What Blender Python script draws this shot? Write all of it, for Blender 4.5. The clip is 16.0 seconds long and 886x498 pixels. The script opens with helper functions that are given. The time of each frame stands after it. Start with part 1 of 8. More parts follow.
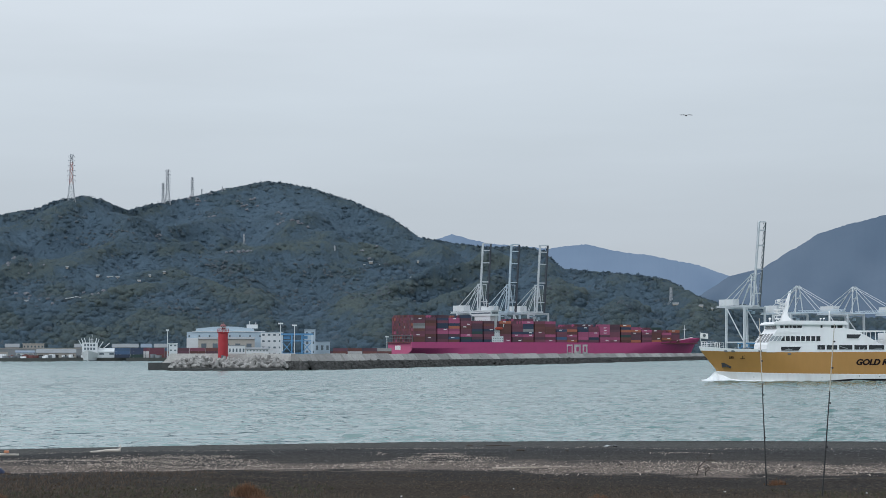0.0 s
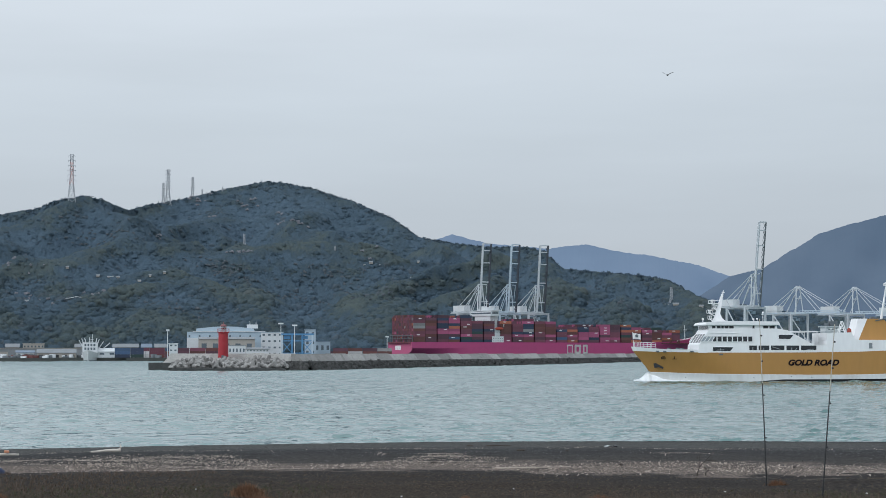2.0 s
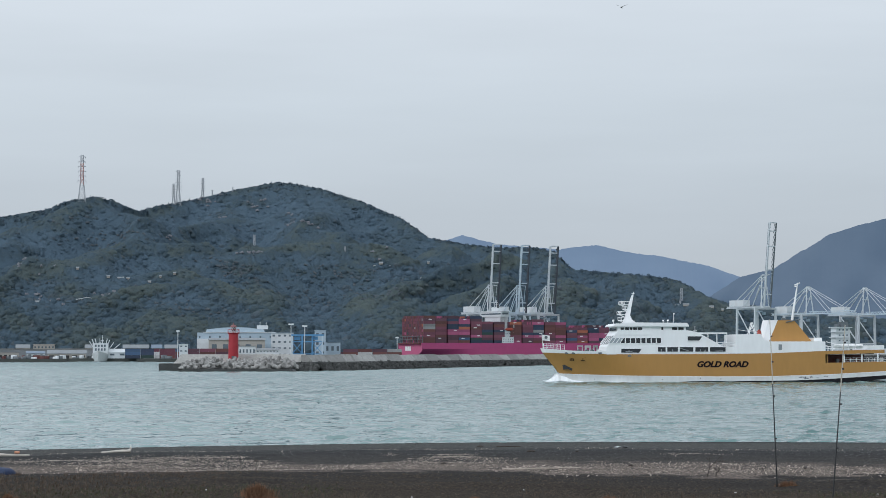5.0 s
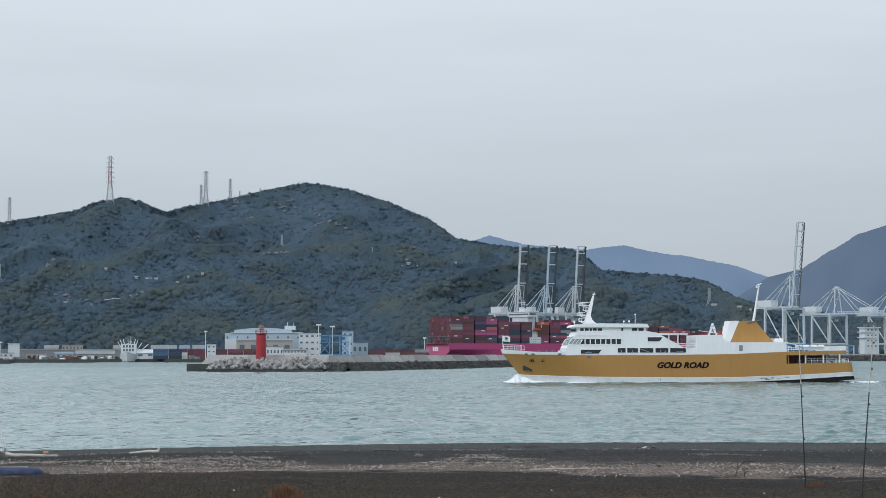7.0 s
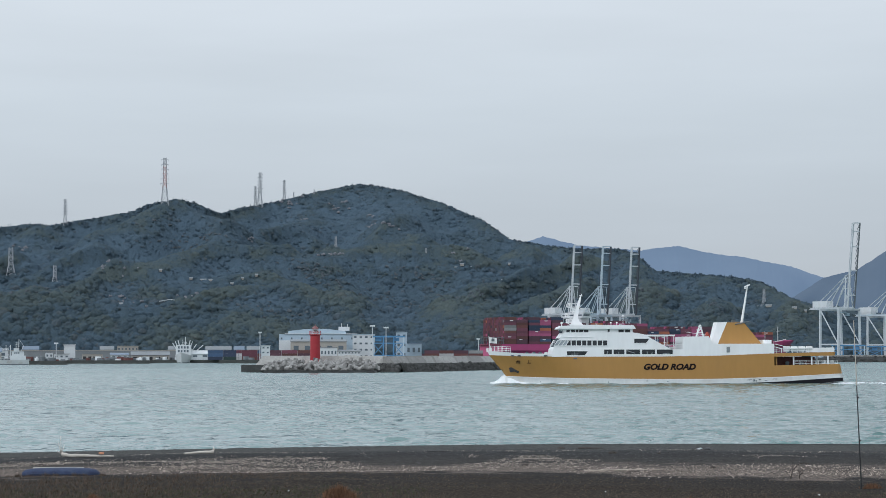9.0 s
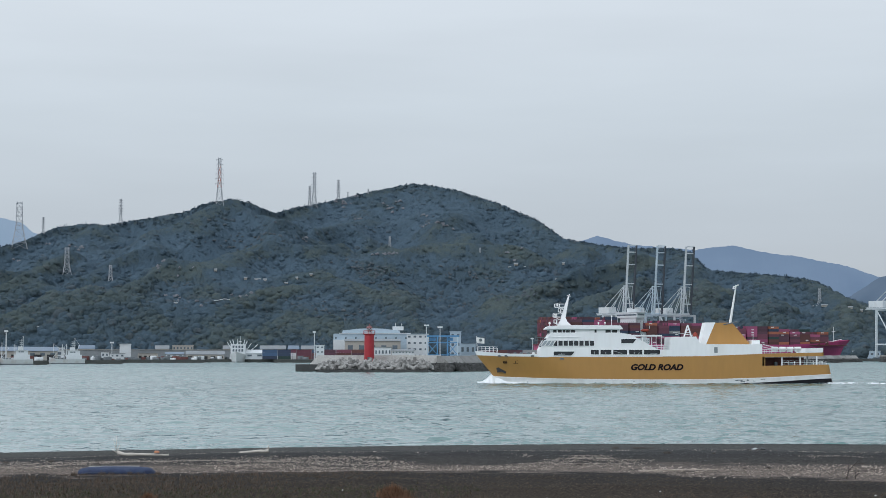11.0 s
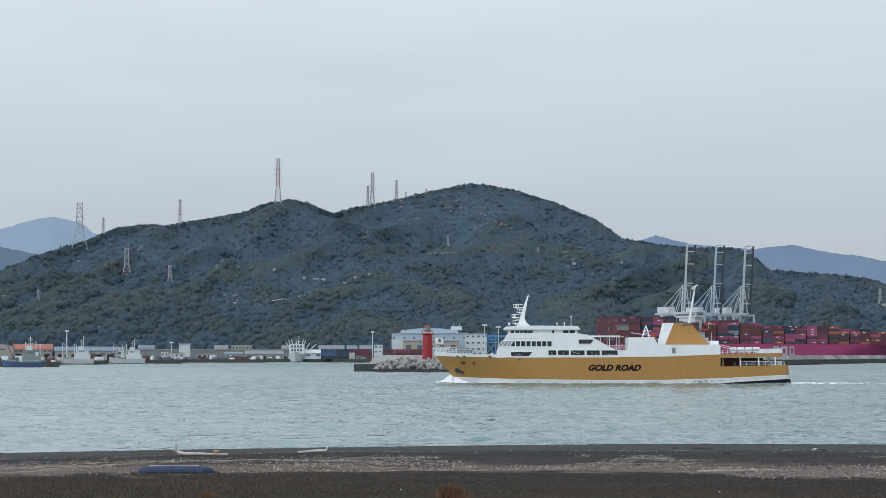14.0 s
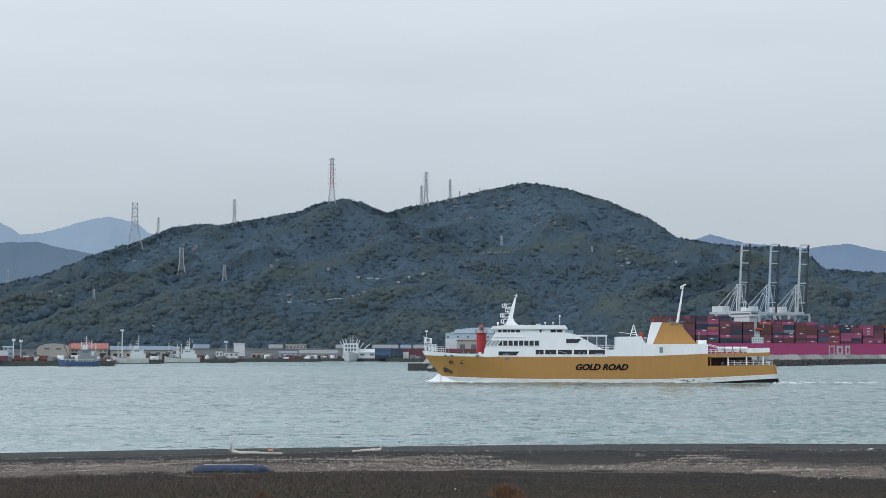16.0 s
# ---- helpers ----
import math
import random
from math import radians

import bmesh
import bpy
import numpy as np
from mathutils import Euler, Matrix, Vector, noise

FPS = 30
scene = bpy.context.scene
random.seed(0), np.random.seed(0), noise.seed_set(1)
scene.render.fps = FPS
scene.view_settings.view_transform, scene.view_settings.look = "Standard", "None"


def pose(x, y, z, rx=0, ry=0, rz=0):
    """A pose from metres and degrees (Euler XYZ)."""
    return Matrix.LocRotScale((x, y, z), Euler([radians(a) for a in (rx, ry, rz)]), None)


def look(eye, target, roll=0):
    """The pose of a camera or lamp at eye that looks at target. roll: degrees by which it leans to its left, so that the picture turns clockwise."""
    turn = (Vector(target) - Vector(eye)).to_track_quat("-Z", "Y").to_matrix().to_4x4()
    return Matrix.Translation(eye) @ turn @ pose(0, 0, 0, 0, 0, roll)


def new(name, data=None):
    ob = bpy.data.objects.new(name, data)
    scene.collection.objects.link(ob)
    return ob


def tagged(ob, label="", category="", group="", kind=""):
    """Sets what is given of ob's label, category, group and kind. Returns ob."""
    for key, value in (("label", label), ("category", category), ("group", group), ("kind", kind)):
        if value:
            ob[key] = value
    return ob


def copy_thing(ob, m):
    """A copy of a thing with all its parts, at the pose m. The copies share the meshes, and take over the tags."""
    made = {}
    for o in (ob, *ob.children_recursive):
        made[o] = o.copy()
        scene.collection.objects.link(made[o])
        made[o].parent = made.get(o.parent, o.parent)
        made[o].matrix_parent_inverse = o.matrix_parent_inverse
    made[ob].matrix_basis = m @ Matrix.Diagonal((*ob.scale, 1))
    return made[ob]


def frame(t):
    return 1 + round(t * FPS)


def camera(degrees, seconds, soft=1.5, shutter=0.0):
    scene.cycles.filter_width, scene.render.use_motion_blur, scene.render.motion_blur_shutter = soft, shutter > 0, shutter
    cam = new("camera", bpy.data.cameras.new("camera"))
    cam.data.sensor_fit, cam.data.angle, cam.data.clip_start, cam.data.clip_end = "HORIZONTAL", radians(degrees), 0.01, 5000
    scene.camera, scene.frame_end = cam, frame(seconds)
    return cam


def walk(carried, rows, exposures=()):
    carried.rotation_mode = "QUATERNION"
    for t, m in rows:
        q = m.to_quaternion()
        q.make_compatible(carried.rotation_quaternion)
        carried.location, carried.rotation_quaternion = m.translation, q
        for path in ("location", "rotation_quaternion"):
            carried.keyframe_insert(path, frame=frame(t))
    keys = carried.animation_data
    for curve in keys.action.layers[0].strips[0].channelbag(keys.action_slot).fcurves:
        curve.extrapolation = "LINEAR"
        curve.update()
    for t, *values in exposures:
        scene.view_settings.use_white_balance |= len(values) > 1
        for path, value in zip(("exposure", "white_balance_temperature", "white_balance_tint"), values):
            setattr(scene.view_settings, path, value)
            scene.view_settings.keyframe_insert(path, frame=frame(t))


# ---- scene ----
# Camera: a hand-held long lens on the beach, 6.4 m above the water, panning slowly to the left.
EYE = 6.4
cam = camera(24.89, 16.0, soft=0.82)
walk(cam, [
    (0.0, pose(0, 0, EYE, 92.965, 0, -0.000) @ pose(0, 0, 0, 0, 0, -0.003)),
    (0.5, pose(0, 0, EYE, 92.967, 0, 0.008) @ pose(0, 0, 0, 0, 0, 0.018)),
    (1.0, pose(0, 0, EYE, 92.967, 0, 0.008) @ pose(0, 0, 0, 0, 0, 0.018)),
    (1.5, pose(0, 0, EYE, 92.967, 0, 0.006) @ pose(0, 0, 0, 0, 0, 0.011)),
    (2.0, pose(0, 0, EYE, 92.967, 0, 0.008) @ pose(0, 0, 0, 0, 0, 0.018)),
    (2.5, pose(0, 0, EYE, 92.962, 0, 0.009) @ pose(0, 0, 0, 0, 0, -0.003)),
    (3.0, pose(0, 0, EYE, 92.963, 0, 0.007) @ pose(0, 0, 0, 0, 0, -0.001)),
    (5.5, pose(0, 0, EYE, 92.992, 0, 0.439) @ pose(0, 0, 0, 0, 0, 0.018)),
    (6.0, pose(0, 0, EYE, 92.993, 0, 0.612) @ pose(0, 0, 0, 0, 0, 0.014)),
    (6.5, pose(0, 0, EYE, 93.000, 0, 0.830) @ pose(0, 0, 0, 0, 0, -0.006)),
    (7.0, pose(0, 0, EYE, 93.000, 0, 1.075) @ pose(0, 0, 0, 0, 0, -0.015)),
    (7.5, pose(0, 0, EYE, 93.006, 0, 1.347) @ pose(0, 0, 0, 0, 0, -0.007)),
    (8.0, pose(0, 0, EYE, 93.020, 0, 1.682) @ pose(0, 0, 0, 0, 0, -0.013)),
    (8.5, pose(0, 0, EYE, 93.025, 0, 2.118) @ pose(0, 0, 0, 0, 0, 0.009)),
    (9.0, pose(0, 0, EYE, 93.029, 0, 2.606) @ pose(0, 0, 0, 0, 0, -0.009)),
    (9.5, pose(0, 0, EYE, 93.028, 0, 3.093) @ pose(0, 0, 0, 0, 0, 0.023)),
    (12.0, pose(0, 0, EYE, 93.021, 0, 4.658) @ pose(0, 0, 0, 0, 0, 0.040)),
    (12.5, pose(0, 0, EYE, 93.026, 0, 4.913) @ pose(0, 0, 0, 0, 0, 0.046)),
    (13.0, pose(0, 0, EYE, 93.017, 0, 5.186) @ pose(0, 0, 0, 0, 0, 0.039)),
    (13.5, pose(0, 0, EYE, 93.014, 0, 5.479) @ pose(0, 0, 0, 0, 0, 0.040)),
    (14.0, pose(0, 0, EYE, 93.009, 0, 5.807) @ pose(0, 0, 0, 0, 0, 0.053)),
    (14.5, pose(0, 0, EYE, 93.007, 0, 6.168) @ pose(0, 0, 0, 0, 0, 0.042)),
    (15.0, pose(0, 0, EYE, 93.000, 0, 6.544) @ pose(0, 0, 0, 0, 0, 0.034)),
    (15.5, pose(0, 0, EYE, 92.993, 0, 6.937) @ pose(0, 0, 0, 0, 0, 0.070)),
    (16.0, pose(0, 0, EYE, 92.989, 0, 7.343) @ pose(0, 0, 0, 0, 0, 0.060)),
], [(0.0, 0.0, 5800, 10), (16.0, 0.0, 5800, 10)])


# ---- light: a bright overcast afternoon over the bay ----
world = bpy.data.worlds.new("overcast_sky")
scene.world = world
world.use_nodes = True
wt = world.node_tree
wt.nodes.clear()
w_out = wt.nodes.new("ShaderNodeOutputWorld")
w_bg = wt.nodes.new("ShaderNodeBackground")
w_sky = wt.nodes.new("ShaderNodeTexSky")
w_sky.sky_type = "NISHITA"
w_sky.sun_disc = False
w_sky.sun_elevation, w_sky.sun_rotation = radians(39), radians(229)
w_sky.air_density, w_sky.dust_density, w_sky.ozone_density = 1.0, 3.0, 1.0
w_geo = wt.nodes.new("ShaderNodeTexCoord")
w_sep = wt.nodes.new("ShaderNodeSeparateXYZ")
w_ramp = wt.nodes.new("ShaderNodeValToRGB")
w_noise = wt.nodes.new("ShaderNodeTexNoise")
w_map = wt.nodes.new("ShaderNodeMapping")
w_mix = wt.nodes.new("ShaderNodeMixRGB")
w_cloud = wt.nodes.new("ShaderNodeMixRGB")
w_map.inputs["Scale"].default_value = (2.2, 2.2, 16.0)
w_noise.inputs["Scale"].default_value = 2.2
w_noise.inputs["Detail"].default_value = 4.0
# the cloud deck: grey haze low down, brighter blue-white above
ramp = w_ramp.color_ramp
ramp.elements[0].position, ramp.elements[0].color = 0.0, (5.98, 6.08, 5.88, 1)
ramp.elements[1].position, ramp.elements[1].color = 1.0, (9.35, 9.50, 9.45, 1)
for place, tone in ((0.06, (6.27, 6.45, 6.36, 1)), (0.12, (7.18, 7.38, 7.18, 1)), (0.17, (8.12, 8.22, 7.92, 1)), (0.3, (8.7, 8.91, 8.75, 1))):
    e = ramp.elements.new(place)
    e.color = tone
w_mix.inputs["Fac"].default_value = 0.9
w_cloud.blend_type = "MULTIPLY"
w_cloud.inputs["Fac"].default_value = 0.16
wt.links.new(w_geo.outputs["Generated"], w_sep.inputs[0])
wt.links.new(w_sep.outputs["Z"], w_ramp.inputs["Fac"])
wt.links.new(w_geo.outputs["Generated"], w_map.inputs["Vector"])
wt.links.new(w_map.outputs[0], w_noise.inputs["Vector"])
# the veiled sun brightens its own side of the sky
w_dot = wt.nodes.new("ShaderNodeVectorMath")
w_dot.operation = "DOT_PRODUCT"
w_dot.inputs[1].default_value = (-0.59, -0.52, 0.62)
w_glow = wt.nodes.new("ShaderNodeMapRange")
w_glow.inputs["From Min"].default_value, w_glow.inputs["From Max"].default_value = -1.0, 1.0
w_glow.inputs["To Min"].default_value, w_glow.inputs["To Max"].default_value = 0.9, 1.26
w_lit = wt.nodes.new("ShaderNodeMixRGB")
w_lit.blend_type = "MULTIPLY"
w_lit.inputs["Fac"].default_value = 1.0
wt.links.new(w_geo.outputs["Generated"], w_dot.inputs[0])
wt.links.new(w_dot.outputs["Value"], w_glow.inputs["Value"])
wt.links.new(w_ramp.outputs["Color"], w_lit.inputs["Color1"])
wt.links.new(w_glow.outputs[0], w_lit.inputs["Color2"])
wt.links.new(w_lit.outputs["Color"], w_cloud.inputs["Color1"])
wt.links.new(w_noise.outputs["Fac"], w_cloud.inputs["Color2"])
wt.links.new(w_sky.outputs["Color"], w_mix.inputs["Color1"])
wt.links.new(w_cloud.outputs["Color"], w_mix.inputs["Color2"])
wt.links.new(w_mix.outputs["Color"], w_bg.inputs["Color"])
wt.links.new(w_bg.outputs[0], w_out.inputs["Surface"])
w_bg.inputs["Strength"].default_value = 0.1

sun = new("sun", bpy.data.lights.new("sun", "SUN"))
sun.data.energy, sun.data.angle, sun.data.color = 1.0, radians(28), (1.0, 0.97, 0.94)
sun.matrix_world = look((-75, -66, 80), (0, 0, 0))


# ---- materials ----
def nodes_of(name):
    m = bpy.data.materials.new(name)
    m.use_nodes = True
    t = m.node_tree
    return m, t, t.nodes["Principled BSDF"]


def mat(name, colour, rough=0.6, metal=0.0, vary=0.15, size=1.0, bump=0.0, island=0.0, dirt=None, stretch=(1, 1, 1), each=0.0, dirt_amount=0.5, wet=0.0):
    """A weathered surface: tone varies at two scales, round `size` metres; island / each: tone differs by piece; wet: height of the dark weed line."""
    m, t, b = nodes_of(name)
    n = t.nodes
    tc = n.new("ShaderNodeTexCoord")
    mp = n.new("ShaderNodeMapping")
    mp.inputs["Scale"].default_value = stretch
    t.links.new(tc.outputs["Object"], mp.inputs["Vector"])
    big, fine = n.new("ShaderNodeTexNoise"), n.new("ShaderNodeTexNoise")
    big.inputs["Scale"].default_value, big.inputs["Detail"].default_value = 1.0 / size, 4
    fine.inputs["Scale"].default_value, fine.inputs["Detail"].default_value = 7.0 / size, 3
    for q in (big, fine):
        t.links.new(mp.outputs[0], q.inputs["Vector"])
    add = n.new("ShaderNodeMath")
    add.operation = "ADD"
    t.links.new(big.outputs["Fac"], add.inputs[0])
    t.links.new(fine.outputs["Fac"], add.inputs[1])
    value = n.new("ShaderNodeMapRange")
    value.inputs["From Min"].default_value, value.inputs["From Max"].default_value = 0.6, 1.4
    value.inputs["To Min"].default_value, value.inputs["To Max"].default_value = 1 - vary, 1 + vary
    t.links.new(add.outputs[0], value.inputs["Value"])
    tone = value.outputs[0]
    if island or each:
        src = n.new("ShaderNodeNewGeometry" if island else "ShaderNodeObjectInfo")
        r = n.new("ShaderNodeMapRange")
        k = island or each
        r.inputs["To Min"].default_value, r.inputs["To Max"].default_value = 1 - k, 1 + k
        t.links.new(src.outputs["Random Per Island" if island else "Random"], r.inputs["Value"])
        mul = n.new("ShaderNodeMath")
        mul.operation = "MULTIPLY"
        t.links.new(tone, mul.inputs[0])
        t.links.new(r.outputs[0], mul.inputs[1])
        tone = mul.outputs[0]
    col = n.new("ShaderNodeMixRGB")
    col.blend_type = "MULTIPLY"
    col.inputs["Fac"].default_value = 1.0
    col.inputs["Color1"].default_value = (*colour, 1)
    t.links.new(tone, col.inputs["Color2"])
    out = col.outputs[0]
    if dirt:
        spot = n.new("ShaderNodeMapRange")
        spot.inputs["From Min"].default_value, spot.inputs["From Max"].default_value = 0.52, 0.68
        spot.inputs["To Max"].default_value = dirt_amount
        t.links.new(big.outputs["Fac"], spot.inputs["Value"])
        mix = n.new("ShaderNodeMixRGB")
        mix.inputs["Color2"].default_value = (*dirt, 1)
        t.links.new(spot.outputs[0], mix.inputs["Fac"])
        t.links.new(out, mix.inputs["Color1"])
        out = mix.outputs[0]
    if wet:
        place, sep, tide, weed = n.new("ShaderNodeNewGeometry"), n.new("ShaderNodeSeparateXYZ"), n.new("ShaderNodeMapRange"), n.new("ShaderNodeMixRGB")
        t.links.new(place.outputs["Position"], sep.inputs[0])
        for k, v in zip(("From Min", "From Max", "To Min", "To Max"), (wet, wet + 0.4, 0.92, 0.0)):
            tide.inputs[k].default_value = v
        t.links.new(sep.outputs["Z"], tide.inputs["Value"])
        weed.inputs["Color2"].default_value = (0.022, 0.023, 0.021, 1)
        t.links.new(tide.outputs[0], weed.inputs["Fac"])
        t.links.new(out, weed.inputs["Color1"])
        out = weed.outputs[0]
    t.links.new(out, b.inputs["Base Color"])
    b.inputs["Roughness"].default_value, b.inputs["Metallic"].default_value = rough, metal
    if bump:
        bp = n.new("ShaderNodeBump")
        bp.inputs["Strength"].default_value, bp.inputs["Distance"].default_value = bump, 0.1 * size
        t.links.new(fine.outputs["Fac"], bp.inputs["Height"])
        t.links.new(bp.outputs[0], b.inputs["Normal"])
    return m


M_GOLD = mat("ochre_hull_paint", (0.42, 0.225, 0.06), 0.42, vary=0.06, size=6, dirt=(0.34, 0.18, 0.06), dirt_amount=0.35, stretch=(1, 1, 0.25))
M_WHITE = mat("white_ship_paint", (0.86, 0.865, 0.86), 0.4, vary=0.05, size=5, dirt=(0.6, 0.56, 0.5), dirt_amount=0.25, stretch=(1, 1, 0.2))
M_BOOT = mat("white_boot_paint", (0.72, 0.73, 0.72), 0.45, vary=0.08, size=4, dirt=(0.4, 0.35, 0.3), dirt_amount=0.35, stretch=(1, 1, 0.3))
M_BLACK = mat("black_bottom_paint", (0.015, 0.015, 0.018), 0.5, size=3)
M_LETTER = mat("dark_lettering_paint", (0.012, 0.009, 0.011), 0.7, size=2)
for m in (M_BLACK, M_LETTER):
    m.node_tree.nodes["Principled BSDF"].inputs["Specular IOR Level"].default_value = 0.1
M_DECK = mat("grey_deck", (0.25, 0.27, 0.27), 0.7, size=2, vary=0.2)
# near-black that stands in for shade inside openings; also doors and anchor
M_DARK = mat("shadowed_interior", (0.03, 0.032, 0.035), 0.8, size=1)
M_GLASS = mat("dark_ship_glass", (0.03, 0.035, 0.04), 0.08, size=3, vary=0.3)
# pale base colour stands in for sky reflected in the slanted panes
M_PALEGLASS = mat("sky_painted_glass", (0.34, 0.38, 0.4), 0.1, size=3, vary=0.15)
M_ORANGE = mat("orange_red_paint", (0.34, 0.055, 0.03), 0.5, size=1)
M_RAFT = mat("white_plastic", (0.78, 0.78, 0.76), 0.4, size=1)
M_REDLH = mat("red_lighthouse_paint", (0.34, 0.02, 0.03), 0.5, size=2, vary=0.1, dirt=(0.3, 0.04, 0.04), dirt_amount=0.4)
M_CONC = mat("weathered_concrete", (0.56, 0.55, 0.52), 0.9, size=4, vary=0.2, bump=0.4, dirt=(0.2, 0.19, 0.17), dirt_amount=0.6)
M_CONC3 = mat("grey_stained_concrete", (0.3, 0.295, 0.28), 0.9, size=5, vary=0.3, bump=0.4, dirt=(0.12, 0.115, 0.105), dirt_amount=0.75, each=0.35)
M_REDGREY = mat("faded_red_metal", (0.22, 0.09, 0.09), 0.5, size=1, vary=0.2)
M_CONC2 = mat("dark_wet_concrete", (0.055, 0.057, 0.055), 0.85, size=4, vary=0.35, bump=0.5)
M_TETRA = mat("pale_tetrapod_concrete", (0.27, 0.265, 0.25), 0.9, size=1.5, vary=0.45, bump=0.4, each=0.25, wet=0.9)
M_ROCK = mat("dark_riprap_stone", (0.045, 0.046, 0.043), 0.9, size=2, vary=0.5, bump=0.5, island=0.5)
M_MAGENTA = mat("magenta_hull_paint", (0.4, 0.055, 0.17), 0.45, size=20, vary=0.06, dirt=(0.3, 0.05, 0.14), dirt_amount=0.4)
# lit copy of the hull magenta, for the transom that faces the sun
M_MAGENTA_LIT = mat("sunlit_magenta_hull_paint", (0.46, 0.1, 0.2), 0.45, size=20, vary=0.06)
M_STEEL = mat("pale_grey_crane_paint", (0.54, 0.58, 0.60), 0.5, size=6, vary=0.08)
M_STEELB = mat("pale_blue_crane_paint", (0.48, 0.57, 0.63), 0.5, size=6, vary=0.08)
M_BLUEST = mat("blue_gantry_paint", (0.1, 0.26, 0.46), 0.5, size=4, vary=0.12)
M_DARKST = mat("dark_steel", (0.12, 0.14, 0.15), 0.5, size=4, vary=0.2)
M_PYLON = mat("galvanised_steel", (0.36, 0.38, 0.4), 0.6, size=3)
M_PYLONR = mat("red_tower_paint", (0.5, 0.15, 0.1), 0.6, size=3)
M_WALLW = mat("white_cladding", (0.62, 0.65, 0.66), 0.6, size=8, vary=0.08, dirt=(0.5, 0.5, 0.48), dirt_amount=0.4)
M_WALLB = mat("pale_blue_cladding", (0.38, 0.47, 0.54), 0.6, size=8, vary=0.08)
M_WALLC = mat("cream_cladding", (0.38, 0.36, 0.32), 0.7, size=8, vary=0.1)
M_ROOFB = mat("blue_sheet_roof", (0.17, 0.22, 0.28), 0.5, size=6, vary=0.12)
M_ROOFG = mat("grey_sheet_roof", (0.22, 0.24, 0.25), 0.6, size=6, vary=0.15)
M_ROOFR = mat("rusty_red_sheet_roof", (0.36, 0.13, 0.1), 0.7, size=6, vary=0.2)
# lightened: reflected sky and haze are put into the base colour
M_WIN = mat("sky_hazed_window", (0.12, 0.15, 0.175), 0.2, size=3)
M_QUAY = mat("quay_asphalt", (0.06, 0.065, 0.06), 0.9, size=10, vary=0.25)
M_BLUEHULL = mat("blue_hull_paint", (0.055, 0.095, 0.2), 0.5, size=3, vary=0.15)
M_GREYHULL = mat("pale_grey_hull_paint", (0.55, 0.57, 0.57), 0.5, size=4, vary=0.1, dirt=(0.3, 0.22, 0.16), dirt_amount=0.4)
M_RUST = mat("rusty_red_paint", (0.1, 0.034, 0.03), 0.7, size=3, vary=0.25)
M_FOAM = mat("white_sea_foam", (0.84, 0.87, 0.88), 0.9, size=0.8, vary=0.08, bump=0.2)


# ---- small building tools ----
def link(name, bm, material, parent=None, label="", smooth=False):
    me = bpy.data.meshes.new(name)
    bmesh.ops.recalc_face_normals(bm, faces=bm.faces)
    bm.to_mesh(me)
    bm.free()
    if smooth:
        for p in me.polygons:
            p.use_smooth = True
    me.materials.append(material)
    ob = new(name, me)
    if parent:
        ob.parent = parent
    if label:
        ob["label"] = label
    return ob


def part(name, bm, material, parent, label="", smooth=False):
    return link(name, bm, material, parent, label, smooth)


def thing(name, m, label, category, group="", kind=""):
    """An empty at a thing's base, which its parts hang from."""
    ob = new(name)
    ob.matrix_basis = m
    return tagged(ob, label, category, group, kind)


def raw(name, verts, faces, material, smooth=False):
    me = bpy.data.meshes.new(name)
    me.from_pydata([tuple(v) for v in verts], [], [tuple(f) for f in faces])
    me.update()
    if smooth:
        me.polygons.foreach_set("use_smooth", [True] * len(me.polygons))
    me.materials.append(material)
    return new(name, me)


def box(bm, c, s, rz=0.0, rx=0.0, ry=0.0):
    made = bmesh.ops.create_cube(bm, size=1.0)["verts"]
    m = Matrix.Translation(c) @ Euler((rx, ry, rz)).to_matrix().to_4x4() @ Matrix.Diagonal((*s, 1))
    bmesh.ops.transform(bm, matrix=m, verts=made)
    return bm


def bar(bm, p, q, w, n=4, w2=None):
    """A straight member from p to q, w thick."""
    p, q = Vector(p), Vector(q)
    d = q - p
    made = bmesh.ops.create_cone(bm, cap_ends=True, segments=n, radius1=w * (0.7071 if n == 4 else 0.5), radius2=(w2 if w2 is not None else w) * (0.7071 if n == 4 else 0.5), depth=d.length)["verts"]
    turn = d.to_track_quat("Z", "Y").to_matrix().to_4x4() @ Matrix.Rotation(radians(45 if n == 4 else 0), 4, "Z")
    bmesh.ops.transform(bm, matrix=Matrix.Translation((p + q) / 2) @ turn, verts=made)
    return bm


def prism(bm, outline, y0, y1):
    """A side outline of (x, z) points, drawn out from y0 to y1."""
    a = [bm.verts.new((x, y0, z)) for x, z in outline]
    b = [bm.verts.new((x, y1, z)) for x, z in outline]
    bm.faces.new(a)
    bm.faces.new(b[::-1])
    for i in range(len(a)):
        j = (i + 1) % len(a)
        bm.faces.new((a[i], b[i], b[j], a[j]))
    return bm


def lathe(bm, profile, n=24, c=(0, 0, 0)):
    rings = [[bm.verts.new((c[0] + r * math.cos(2 * math.pi * i / n), c[1] + r * math.sin(2 * math.pi * i / n), c[2] + z)) for i in range(n)] for r, z in profile]
    for lo, hi in zip(rings, rings[1:]):
        for i in range(n):
            bm.faces.new((lo[i], lo[(i + 1) % n], hi[(i + 1) % n], hi[i]))
    bm.faces.new(rings[0][::-1])
    bm.faces.new(rings[-1])
    return bm


def B():
    return bmesh.new()


def bearing(deg, d):
    """Place on the chart: degrees to the right of north, metres off."""
    return d * math.sin(radians(deg)), d * math.cos(radians(deg))


def smoothstep(t):
    t = np.clip(t, 0, 1)
    return t * t * (3 - 2 * t)


